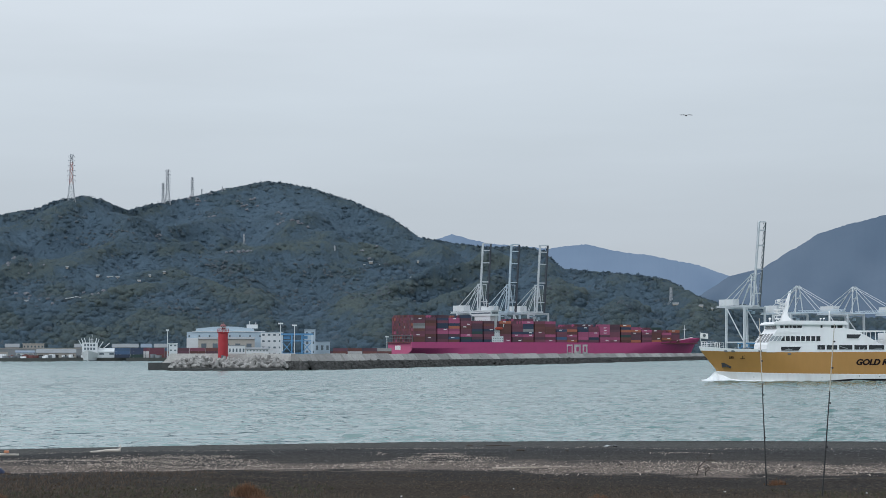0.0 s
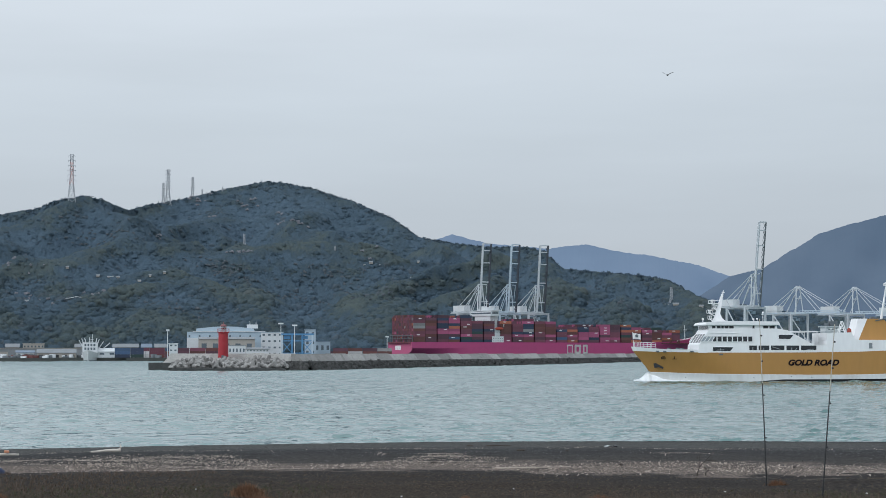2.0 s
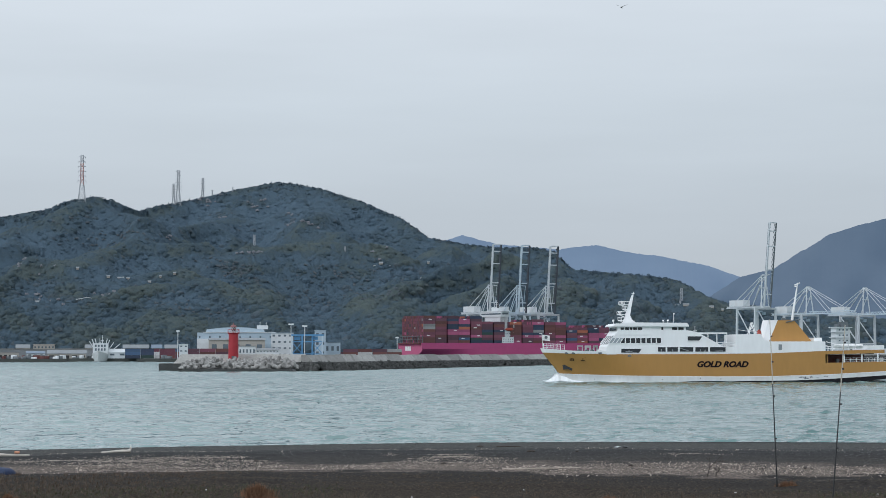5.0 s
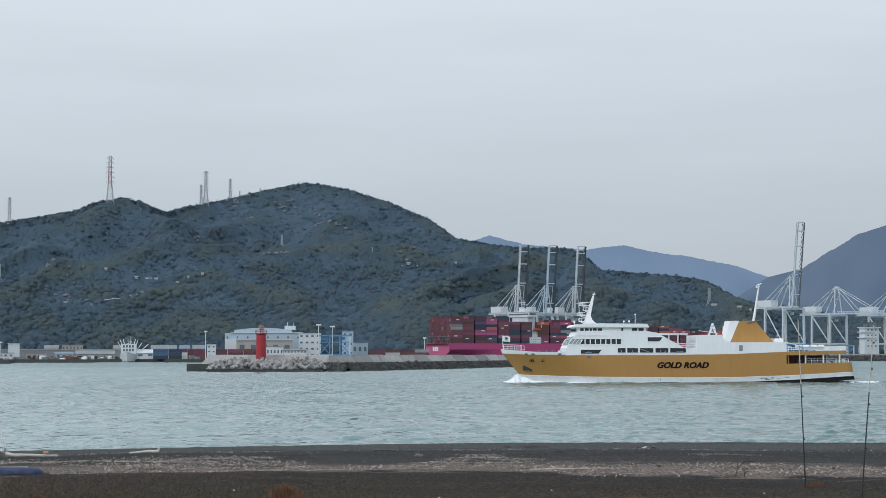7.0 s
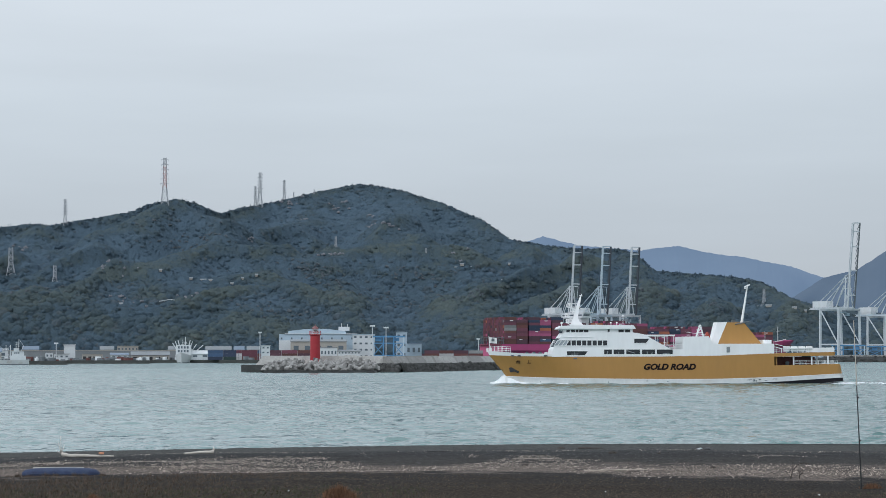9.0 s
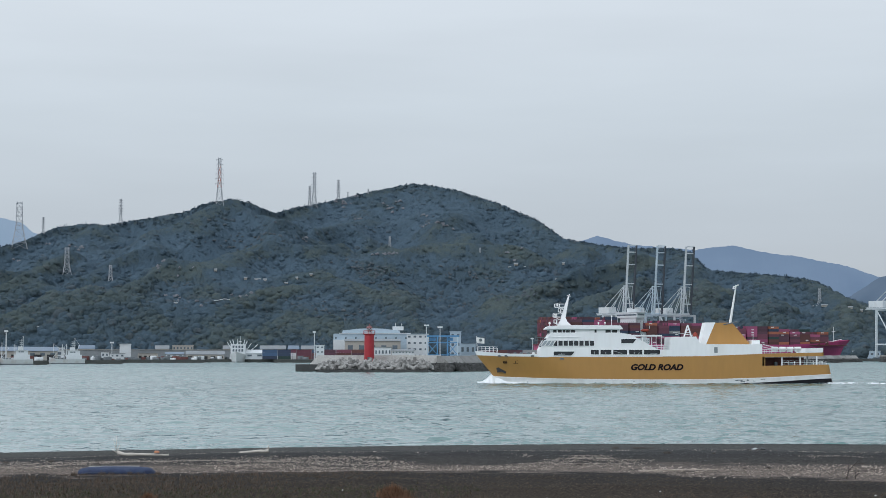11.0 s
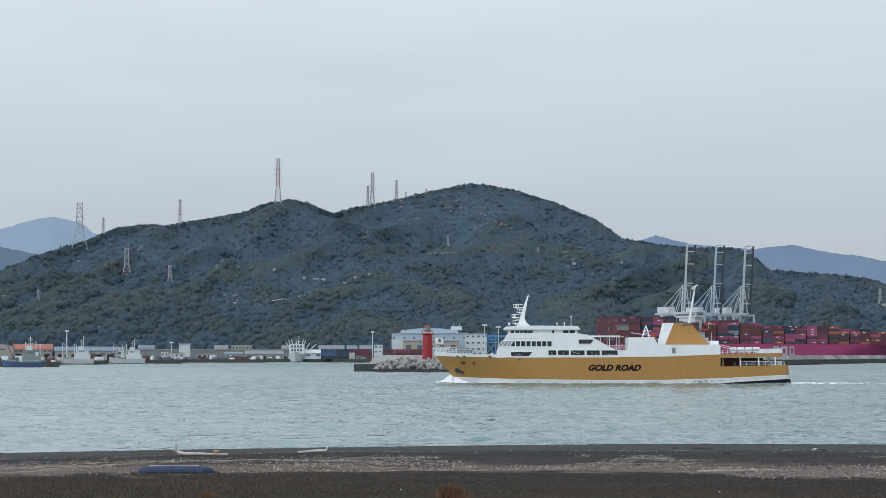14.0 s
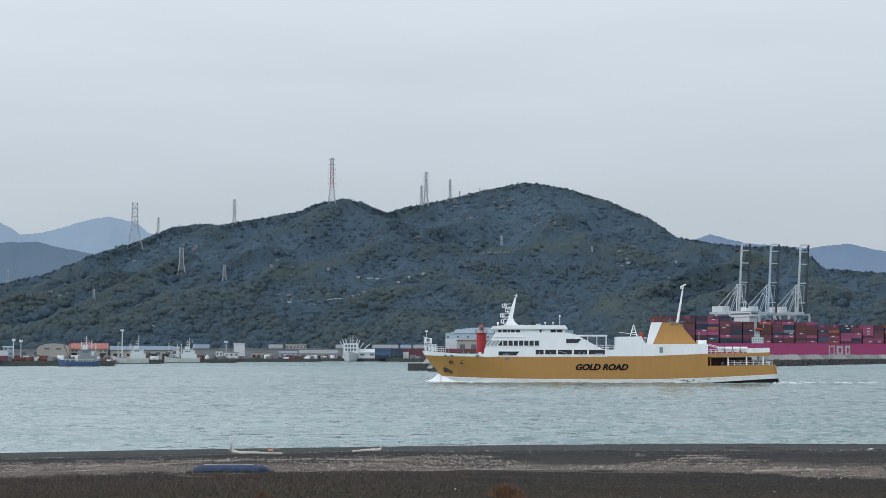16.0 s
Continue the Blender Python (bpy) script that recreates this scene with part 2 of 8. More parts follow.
def value_noise(x, y, seed=0):
    """Smooth lattice noise in numpy, -1 to 1."""
    rs = np.random.RandomState(seed).rand(256, 256)
    xi, yi = np.floor(x).astype(int), np.floor(y).astype(int)
    fx, fy = smoothstep(x - xi), smoothstep(y - yi)
    g = lambda a, b: rs[a & 255, b & 255]
    return 2 * ((g(xi, yi) * (1 - fx) + g(xi + 1, yi) * fx) * (1 - fy) + (g(xi, yi + 1) * (1 - fx) + g(xi + 1, yi + 1) * fx) * fy) - 1


def grid_faces(rows, cols):
    i = np.arange((rows - 1) * (cols - 1))
    r, c = i // (cols - 1), i % (cols - 1)
    a = r * cols + c
    return np.stack([a, a + 1, a + cols + 1, a + cols], 1)


# ---- ground: beach, sea bed and the plain under the hills, one sheet ----
def beach_height(x, y):
    d = np.hypot(x, y)
    shore = np.interp(x, [-80, -45, -29, -15, 0, 20, 31, 80], [124.5, 132.5, 137.6, 141.2, 145.2, 148.4, 149.4, 151]) + 0.5 * value_noise(x / 14, y * 0 + 3, 5)
    k = shore - d
    z = np.interp(k, [-400, -60, -20, 0, 9, 29, 48, 65, 83, 98, 145], [-5, -4, -1.3, 0, 0.33, 0.95, 1.45, 1.9, 2.15, 2.5, 4.6])
    z = z + np.where(k > 4, (0.05 * value_noise(x / 2.3, y / 2.3, 1) + 0.1 * value_noise(x / 9, y / 9, 2)) * np.clip((k - 4) / 40, 0, 1), 0)
    return z


def build_ground():
    az = np.radians(np.concatenate([np.linspace(-180, -26, 40), np.linspace(-25.5, 18, 260), np.linspace(19, 180, 40)]))
    d = np.concatenate([[0.01, 4, 12, 25, 38], np.arange(44, 165, 0.75), np.geomspace(170, 4950, 24)])
    A, D = np.meshgrid(az, d)
    x, y = D * np.sin(A), D * np.cos(A)
    z = beach_height(x, y)
    behind = np.abs(A) > radians(60)
    z = np.where(behind, np.minimum(4.6, np.maximum(z, 3.5 + 0 * z)), z)
    return raw("ground", np.stack([x, y, z], -1).reshape(-1, 3), grid_faces(len(d), len(az)), M_BEACH, True)


def ramp_mat(name, scale, stops, rough=0.9, bump=0.0, dist=0.1, stretch=(1, 1, 1), island=0.0, detail=6.0, grain=0.5):
    """A mottled natural surface: a noise of `scale` metres read through a colour ramp."""
    m, t, b = nodes_of(name)
    n = t.nodes
    tc, mp = n.new("ShaderNodeTexCoord"), n.new("ShaderNodeMapping")
    mp.inputs["Scale"].default_value = stretch
    t.links.new(tc.outputs["Object"], mp.inputs["Vector"])
    big, fine = n.new("ShaderNodeTexNoise"), n.new("ShaderNodeTexNoise")
    big.inputs["Scale"].default_value, big.inputs["Detail"].default_value = 1 / scale, detail
    big.inputs["Roughness"].default_value = grain
    fine.inputs["Scale"].default_value, fine.inputs["Detail"].default_value = 12 / scale, 4
    for q in (big, fine):
        t.links.new(mp.outputs[0], q.inputs["Vector"])
    src = big.outputs["Fac"]
    if island:
        g = n.new("ShaderNodeNewGeometry")
        mix = n.new("ShaderNodeMix")
        mix.inputs["Factor"].default_value = island
        t.links.new(src, mix.inputs["A"])
        t.links.new(g.outputs["Random Per Island"], mix.inputs["B"])
        src = mix.outputs["Result"]
    r = n.new("ShaderNodeValToRGB")
    while len(r.color_ramp.elements) < len(stops):
        r.color_ramp.elements.new(0.5)
    for e, (p, c) in zip(r.color_ramp.elements, stops):
        e.position, e.color = p, (*c, 1)
    t.links.new(src, r.inputs["Fac"])
    t.links.new(r.outputs["Color"], b.inputs["Base Color"])
    b.inputs["Roughness"].default_value = rough
    if bump:
        bp = n.new("ShaderNodeBump")
        bp.inputs["Strength"].default_value, bp.inputs["Distance"].default_value = bump, dist
        t.links.new(fine.outputs["Fac"], bp.inputs["Height"])
        t.links.new(bp.outputs[0], b.inputs["Normal"])
    return m


def beach_mat():
    """Bands of the beach by their distance from the water: soil, litter, dark and grey shingle, wet edge."""
    m, t, b = nodes_of("dark_shingle_and_soil")
    n = t.nodes
    geo = n.new("ShaderNodeTexCoord")
    flat = n.new("ShaderNodeVectorMath")
    flat.operation = "MULTIPLY"
    flat.inputs[1].default_value = (1, 1, 0)
    t.links.new(geo.outputs["Object"], flat.inputs[0])
    ln = n.new("ShaderNodeVectorMath")
    ln.operation = "LENGTH"
    t.links.new(flat.outputs[0], ln.inputs[0])
    sep = n.new("ShaderNodeSeparateXYZ")
    t.links.new(geo.outputs["Object"], sep.inputs[0])

    def math_node(op, a, c):
        q = n.new("ShaderNodeMath")
        q.operation = op
        for k, v in enumerate((a, c)):
            if isinstance(v, (int, float)):
                q.inputs[k].default_value = v
            else:
                t.links.new(v, q.inputs[k])
        return q.outputs[0]

    bend = math_node("MULTIPLY", math_node("MAXIMUM", math_node("SUBTRACT", 0.0, sep.outputs["X"]), 0.0), 0.2)
    far = n.new("ShaderNodeMapRange")
    far.inputs["From Min"].default_value, far.inputs["From Max"].default_value = 80.0, 125.0
    t.links.new(ln.outputs["Value"], far.inputs["Value"])
    bend = math_node("MULTIPLY", bend, far.outputs[0])
    d = math_node("ADD", math_node("ADD", ln.outputs["Value"], bend), math_node("MULTIPLY", math_node("MINIMUM", math_node("MAXIMUM", math_node("ADD", sep.outputs["X"], 4.0), 0.0), 10.0), 0.28))
    mp = n.new("ShaderNodeMapping")
    mp.inputs["Scale"].default_value = (0.7, 0.2, 1.0)
    t.links.new(geo.outputs["Object"], mp.inputs["Vector"])
    big, fine = n.new("ShaderNodeTexNoise"), n.new("ShaderNodeTexNoise")
    big.inputs["Scale"].default_value, big.inputs["Detail"].default_value = 0.22, 6
    fine.inputs["Scale"].default_value, fine.inputs["Detail"].default_value = 6.0, 6
    t.links.new(mp.outputs[0], big.inputs["Vector"])
    grit = n.new("ShaderNodeMapping")
    grit.inputs["Scale"].default_value = (2.4, 0.4, 1.0)
    t.links.new(geo.outputs["Object"], grit.inputs["Vector"])
    t.links.new(grit.outputs[0], fine.inputs["Vector"])
    patch = n.new("ShaderNodeTexNoise")
    patch.inputs["Scale"].default_value, patch.inputs["Detail"].default_value = 0.45, 5
    t.links.new(geo.outputs["Object"], patch.inputs["Vector"])
    wob = math_node("ADD", math_node("MULTIPLY", math_node("SUBTRACT", big.outputs["Fac"], 0.5), 12.0), math_node("MULTIPLY", math_node("SUBTRACT", patch.outputs["Fac"], 0.5), 17.0))
    band = n.new("ShaderNodeMapRange")
    band.inputs["From Min"].default_value, band.inputs["From Max"].default_value = 40.0, 145.0
    t.links.new(math_node("ADD", d, wob), band.inputs["Value"])
    r = n.new("ShaderNodeValToRGB")
    stops = [(46, (0.040, 0.031, 0.021)), (66, (0.033, 0.026, 0.019)), (77, (0.027, 0.025, 0.023)), (79.5, (0.14, 0.115, 0.097)), (85, (0.115, 0.096, 0.082)), (89.5, (0.048, 0.044, 0.04)), (103, (0.034, 0.033, 0.032)), (112, (0.036, 0.036, 0.036)), (122, (0.07, 0.07, 0.065)), (138, (0.066, 0.067, 0.063)), (145, (0.034, 0.035, 0.035))]
    while len(r.color_ramp.elements) < len(stops):
        r.color_ramp.elements.new(0.5)
    for e, (p, c) in zip(r.color_ramp.elements, stops):
        e.position, e.color = (p - 40) / 105, (*c, 1)
    t.links.new(band.outputs[0], r.inputs["Fac"])
    mul = n.new("ShaderNodeMixRGB")
    mul.blend_type = "MULTIPLY"
    mul.inputs["Fac"].default_value = 1.0
    speck = n.new("ShaderNodeMapRange")
    speck.inputs["From Min"].default_value, speck.inputs["From Max"].default_value = 0.3, 0.7
    speck.inputs["To Min"].default_value, speck.inputs["To Max"].default_value = 0.25, 1.75
    t.links.new(fine.outputs["Fac"], speck.inputs["Value"])
    t.links.new(r.outputs["Color"], mul.inputs["Color1"])
    t.links.new(speck.outputs[0], mul.inputs["Color2"])
    t.links.new(mul.outputs[0], b.inputs["Base Color"])
    b.inputs["Roughness"].default_value = 0.9
    b.inputs["Specular IOR Level"].default_value = 0.05
    bp = n.new("ShaderNodeBump")
    bp.inputs["Strength"].default_value, bp.inputs["Distance"].default_value = 0.7, 0.05
    t.links.new(fine.outputs["Fac"], bp.inputs["Height"])
    t.links.new(bp.outputs[0], b.inputs["Normal"])
    return m


M_BEACH = beach_mat()
def forest_mat():
    """Mixed woodland: broad stands of one kind, crowns that differ tree by tree, and a fine leaf fleck. Distance haze
    is put into all its colours.
    """
    m, t, b = nodes_of("hazed_woodland_leaves")
    n = t.nodes
    tc = n.new("ShaderNodeTexCoord")
    total = None
    for scale, detail, weight in ((1 / 90, 4, 0.26), (1 / 18, 2, 0.08), (1 / 1.7, 5, 0.26)):
        no = n.new("ShaderNodeTexNoise")
        no.inputs["Scale"].default_value, no.inputs["Detail"].default_value = scale, detail
        t.links.new(tc.outputs["Object"], no.inputs["Vector"])
        mul = n.new("ShaderNodeMath")
        mul.operation = "MULTIPLY_ADD"
        mul.inputs[1].default_value = weight
        mul.inputs[2].default_value = 0.0
        t.links.new(no.outputs["Fac"], mul.inputs[0])
        if total is not None:
            t.links.new(total, mul.inputs[2])
        total = mul.outputs[0]
    geo, own = n.new("ShaderNodeNewGeometry"), n.new("ShaderNodeMath")
    own.operation = "MULTIPLY_ADD"
    own.inputs[1].default_value = 0.08
    t.links.new(geo.outputs["Random Per Island"], own.inputs[0])
    t.links.new(total, own.inputs[2])
    # tone of the place: kind of tree with relief shading and haze put in
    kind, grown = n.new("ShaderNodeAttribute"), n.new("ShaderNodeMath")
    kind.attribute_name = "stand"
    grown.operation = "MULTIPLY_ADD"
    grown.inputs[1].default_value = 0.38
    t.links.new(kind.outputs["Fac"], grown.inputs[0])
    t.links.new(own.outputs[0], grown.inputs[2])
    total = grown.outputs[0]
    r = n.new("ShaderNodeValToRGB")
    # blue low end: distance haze put into the leaf colours
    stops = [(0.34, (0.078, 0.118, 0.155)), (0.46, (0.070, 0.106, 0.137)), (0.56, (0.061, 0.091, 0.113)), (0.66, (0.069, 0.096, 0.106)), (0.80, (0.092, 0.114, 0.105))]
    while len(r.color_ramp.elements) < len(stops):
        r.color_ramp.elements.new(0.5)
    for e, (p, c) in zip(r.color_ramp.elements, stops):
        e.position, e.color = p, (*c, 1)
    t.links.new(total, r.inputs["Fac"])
    # a few crowns stand brown or just in leaf
    pick, brown, mix = n.new("ShaderNodeMath"), n.new("ShaderNodeMapRange"), n.new("ShaderNodeMixRGB")
    pick.operation = "PINGPONG"
    pick.inputs[1].default_value = 0.071
    t.links.new(geo.outputs["Random Per Island"], pick.inputs[0])
    for k, v in zip(("From Min", "From Max", "To Min", "To Max"), (0.060, 0.071, 0.0, 0.4)):
        brown.inputs[k].default_value = v
    t.links.new(pick.outputs[0], brown.inputs["Value"])
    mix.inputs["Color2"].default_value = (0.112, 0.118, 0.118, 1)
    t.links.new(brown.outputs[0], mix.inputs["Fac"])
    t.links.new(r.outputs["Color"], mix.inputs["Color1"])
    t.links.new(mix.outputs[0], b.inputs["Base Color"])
    leaf, bp = n.new("ShaderNodeTexNoise"), n.new("ShaderNodeBump")
    leaf.inputs["Scale"].default_value, leaf.inputs["Detail"].default_value, leaf.inputs["Roughness"].default_value = 0.7, 4, 0.6
    t.links.new(tc.outputs["Object"], leaf.inputs["Vector"])
    bp.inputs["Strength"].default_value, bp.inputs["Distance"].default_value = 0.8, 3.0
    t.links.new(leaf.outputs["Fac"], bp.inputs["Height"])
    t.links.new(bp.outputs[0], b.inputs["Normal"])
    b.inputs["Roughness"].default_value = 0.95
    b.inputs["Specular IOR Level"].default_value = 0.15
    return m


M_FOREST = forest_mat()


def water_mat():
    m, t, b = nodes_of("green_grey_sea_water")
    n = t.nodes
    tc, mp = n.new("ShaderNodeTexCoord"), n.new("ShaderNodeMapping")
    mp.inputs["Scale"].default_value = (0.6, 1.0, 1.0)
    t.links.new(tc.outputs["Object"], mp.inputs["Vector"])
    a, c = n.new("ShaderNodeTexNoise"), n.new("ShaderNodeTexNoise")
    a.noise_type = "RIDGED_MULTIFRACTAL"
    a.inputs["Scale"].default_value, a.inputs["Detail"].default_value = 0.7, 3
    c.inputs["Scale"].default_value, c.inputs["Detail"].default_value = 0.02, 3
    for q in (a, c):
        t.links.new(mp.outputs[0], q.inputs["Vector"])
    r = n.new("ShaderNodeValToRGB")
    r.color_ramp.elements[0].position, r.color_ramp.elements[0].color = 0.35, (0.142, 0.212, 0.216, 1)
    r.color_ramp.elements[1].position, r.color_ramp.elements[1].color = 0.65, (0.176, 0.25, 0.249, 1)
    t.links.new(c.outputs["Fac"], r.inputs["Fac"])
    # the body colour is paler at the left, darker and greener to the right
    sep, ratio, rightward, tint = n.new("ShaderNodeSeparateXYZ"), n.new("ShaderNodeMath"), n.new("ShaderNodeMapRange"), n.new("ShaderNodeMixRGB")
    ratio.operation = "DIVIDE"
    t.links.new(tc.outputs["Object"], sep.inputs[0])
    t.links.new(sep.outputs["X"], ratio.inputs[0])
    t.links.new(sep.outputs["Y"], ratio.inputs[1])
    for k, v in zip(("From Min", "From Max", "To Min", "To Max"), (-0.25, 0.17, 0.0, 1.0)):
        rightward.inputs[k].default_value = v
    t.links.new(ratio.outputs[0], rightward.inputs["Value"])
    hue = n.new("ShaderNodeMixRGB")
    hue.inputs["Color1"].default_value, hue.inputs["Color2"].default_value = (1.4, 1.32, 1.25, 1), (0.38, 0.62, 0.57, 1)
    t.links.new(rightward.outputs[0], hue.inputs["Fac"])
    tint.blend_type = "MULTIPLY"
    tint.inputs["Fac"].default_value = 1.0
    t.links.new(r.outputs["Color"], tint.inputs["Color1"])
    t.links.new(hue.outputs[0], tint.inputs["Color2"])
    t.links.new(tint.outputs[0], b.inputs["Base Color"])
    # ripples too small for the mesh count as roughness farther out
    far, mr = n.new("ShaderNodeVectorMath"), n.new("ShaderNodeMapRange")
    far.operation = "LENGTH"
    t.links.new(tc.outputs["Object"], far.inputs[0])
    for k, v in zip(("From Min", "From Max", "To Min", "To Max"), (160, 900, 0.09, 0.24)):
        mr.inputs[k].default_value = v
    t.links.new(far.outputs["Value"], mr.inputs["Value"])
    t.links.new(mr.outputs[0], b.inputs["Roughness"])
    b.inputs["IOR"].default_value = 1.33
    bp = n.new("ShaderNodeBump")
    bp.inputs["Strength"].default_value, bp.inputs["Distance"].default_value = 0.46, 0.5
    t.links.new(a.outputs["Fac"], bp.inputs["Height"])
    t.links.new(bp.outputs[0], b.inputs["Normal"])
    return m


M_WATER = water_mat()
ground = tagged(build_ground(), "dark shingle beach sloping to the water", "beach", kind="structure")


def build_water():
    """Low ripples with scattered steeper crests, which grow with the open water farther out."""
    az = np.radians(np.concatenate([np.linspace(-75, -22, 30), np.arange(-21.5, 14, 0.1), np.linspace(15, 75, 30)]))
    d = np.concatenate([np.geomspace(122, 320, 520), np.geomspace(321, 1000, 400), np.geomspace(1008, 4950, 80)])
    A, D = np.meshgrid(az, d)
    x, y = D * np.sin(A), D * np.cos(A)
    u = D * A
    bend = 0.5 * value_noise(u / 9, D / 9, 16)
    z = 0.2 * (0.5 - np.abs(value_noise(u / 2.1 + bend, D / 1.7 + u / 14, 11))) + 0.1 * value_noise(u / 12, D / 7.5 - u / 20, 13)
    z = z - z.mean()
    z += smoothstep((D - 200) / 350) * (0.4 * (0.5 - np.abs(value_noise(u / 3.4 + bend, D / 4.4 + u / 25, 14))))
    p, q = np.degrees(A), np.log(D)
    gust = 0.55 + 0.45 * value_noise(p / 2.2, q / 0.05, 17)
    for wide, deep, seed, high in ((0.36, 0.0052, 18, 1.0), (0.22, 0.0044, 19, 0.8)):
        crest = np.clip(value_noise(p / wide + 0.6 * value_noise(p / 0.9, q / 0.02, 15), q / deep + 0.25 * p, seed) - 0.32, 0, 1)
        z += high * 0.3 * crest * gust * (D / 200) ** 0.45 * (1 - 0.6 * smoothstep((D - 450) / 250))
    fade = np.clip((D - 128) / 14, 0.25, 1)
    return raw("water", np.stack([x, y, z * fade], -1).reshape(-1, 3), grid_faces(len(d), len(az)), M_WATER, True)


water = tagged(build_water(), "rippled grey-green harbour water", "water", kind="structure")

# ---- wooded hills behind the port ----
RIDGE = [(-26, 1.2), (-21, 1.7), (-19.78, 1.91), (-18.56, 2.18), (-17.14, 2.79), (-15.96, 3.17), (-15.14, 3.53), (-14.3, 3.66), (-13.7, 3.62), (-12.4, 3.86), (-11.5, 4.02), (-10.9, 4.26), (-10.2, 4.4),
         (-9.6, 4.3), (-9.25, 4.13), (-8.94, 4.02), (-8.35, 4.18), (-7.3, 4.38), (-6.5, 4.58), (-5.7, 4.76), (-5.0, 4.88), (-4.4, 4.81), (-3.7, 4.67), (-2.64, 4.34), (-1.5, 3.86), (-0.7, 3.3),
         (0.26, 3.13), (1.22, 3.02), (2.35, 3.02), (2.9, 2.88), (3.25, 2.48), (3.5, 2.38), (4.6, 2.28), (5.56, 2.2), (6.36, 2.08), (6.9, 1.75), (7.23, 1.58), (7.8, 1.4), (9, 1.2), (11, 1.0), (16, 0.7)]
FOOT, CREST = 2230.0, 2950.0
# spurs: slope of their flanks, and a line of (bearing, rise, distance) down their backs
SPURS = [
    (0.7, [(-12.51, 2.04, 2375), (-11.88, 2.42, 2390), (-11.09, 2.61, 2405), (-10.22, 2.74, 2430), (-9.26, 2.95, 2490), (-8.62, 3.24, 2580)]),  # the knoll below the saddle
    (0.55, [(-16.00, 1.17, 2280), (-14.61, 1.62, 2305), (-13.21, 1.77, 2330), (-12.27, 2.01, 2350), (-10.85, 2.06, 2370), (-8.94, 2.21, 2400), (-7.34, 2.37, 2430)]),  # the wooded front edge
    (0.60, [(-8.46, 2.72, 2490), (-7.66, 2.85, 2510), (-6.70, 2.98, 2530), (-5.41, 2.93, 2545), (-4.45, 3.06, 2565), (-3.00, 3.21, 2590), (-1.87, 3.17, 2580)]),  # the bench on the main hill
    (0.60, [(-13.84, 3.69, 2620), (-14.46, 3.29, 2560), (-14.92, 2.64, 2480), (-15.54, 2.00, 2400)]),  # left shoulder
    (0.85, [(-10.06, 4.40, 2610), (-11.17, 3.82, 2580), (-12.12, 3.24, 2540), (-12.98, 2.59, 2470), (-13.92, 2.03, 2400)]),  # spur of the sharp top
    (0.85, [(-10.06, 4.40, 2610), (-9.66, 3.69, 2575)]),  # spur of the sharp top, towards the saddle
    (0.60, [(-4.61, 4.66, 2920), (-3.80, 3.77, 2780), (-3.00, 2.72, 2620), (-2.43, 1.59, 2420), (-2.19, 0.79, 2300)]),  # east shoulder
    (0.60, [(-6.70, 4.21, 2840), (-7.26, 3.53, 2740), (-7.98, 2.88, 2580)]),  # middle rib
    (0.55, [(-6.06, 2.43, 2480), (-5.41, 1.92, 2400), (-5.17, 1.11, 2300)]),  # lower middle rib
    (0.55, [(-8.14, 2.08, 2400), (-8.38, 1.43, 2330), (-8.46, 0.79, 2280)]),  # low rib
    (0.60, [(-0.26, 3.21, 2700), (-0.74, 2.56, 2580), (-1.38, 1.83, 2440), (-1.71, 1.03, 2310)]),  # ribs of the east hill
    (0.60, [(1.35, 3.08, 2660), (1.11, 2.40, 2540), (0.63, 1.59, 2410), (0.39, 0.87, 2300)]),
    (0.60, [(2.63, 2.88, 2620), (3.03, 2.08, 2500), (3.43, 1.27, 2370)]),
    (0.60, [(5.33, 2.27, 2550), (5.01, 1.67, 2450), (4.62, 1.03, 2330)]),
    (0.60, [(6.75, 2.00, 2500), (7.06, 1.35, 2400), (7.21, 0.79, 2320)]),
    (0.55, [(-14.9, 3.4, 2600), (-15.8, 2.7, 2500), (-16.6, 2.0, 2420), (-17.6, 1.5, 2340), (-18.4, 1.0, 2280)]),  # western ribs
    (0.55, [(-17.0, 2.7, 2520), (-18.1, 2.1, 2450), (-19.0, 1.5, 2370), (-19.8, 1.0, 2290)]),
    (0.55, [(-13.9, 1.7, 2400), (-14.8, 1.35, 2350), (-15.8, 1.15, 2310), (-16.8, 0.9, 2270)]),
]


def crest_far(a):
    """How far off the crest stands at bearing a: the sharp western top lies before the main hill."""
    return np.interp(a, [-26, -17, -14.5, -13, -11.5, -10.2, -9.4, -8.7, -7.5, -5, -2, 0, 3, 4, 7, 16], [2500, 2520, 2620, 2660, 2640, 2620, 2640, 2800, 2890, 2950, 2900, 2800, 2640, 2570, 2500, 2480])


def spur_height(x, y, slope, line):
    """Height of the ground under one spur: a back that follows the line, with straight flanks."""
    best = np.full(np.shape(x), -500.0)
    for (b0, r0, d0), (b1, r1, d1) in zip(line, line[1:]):
        p, q = bearing(b0, d0), bearing(b1, d1)
        h0, h1 = EYE + d0 * math.tan(radians(r0)) - 6.5, EYE + d1 * math.tan(radians(r1)) - 6.5
        ux, uy = q[0] - p[0], q[1] - p[1]
        t = np.clip(((x - p[0]) * ux + (y - p[1]) * uy) / (ux * ux + uy * uy), 0, 1)
        off = np.hypot(x - p[0] - t * ux, y - p[1] - t * uy)
        best = np.maximum(best, h0 + (h1 - h0) * t - slope * (np.sqrt(off * off + 144) - 12))
    return best


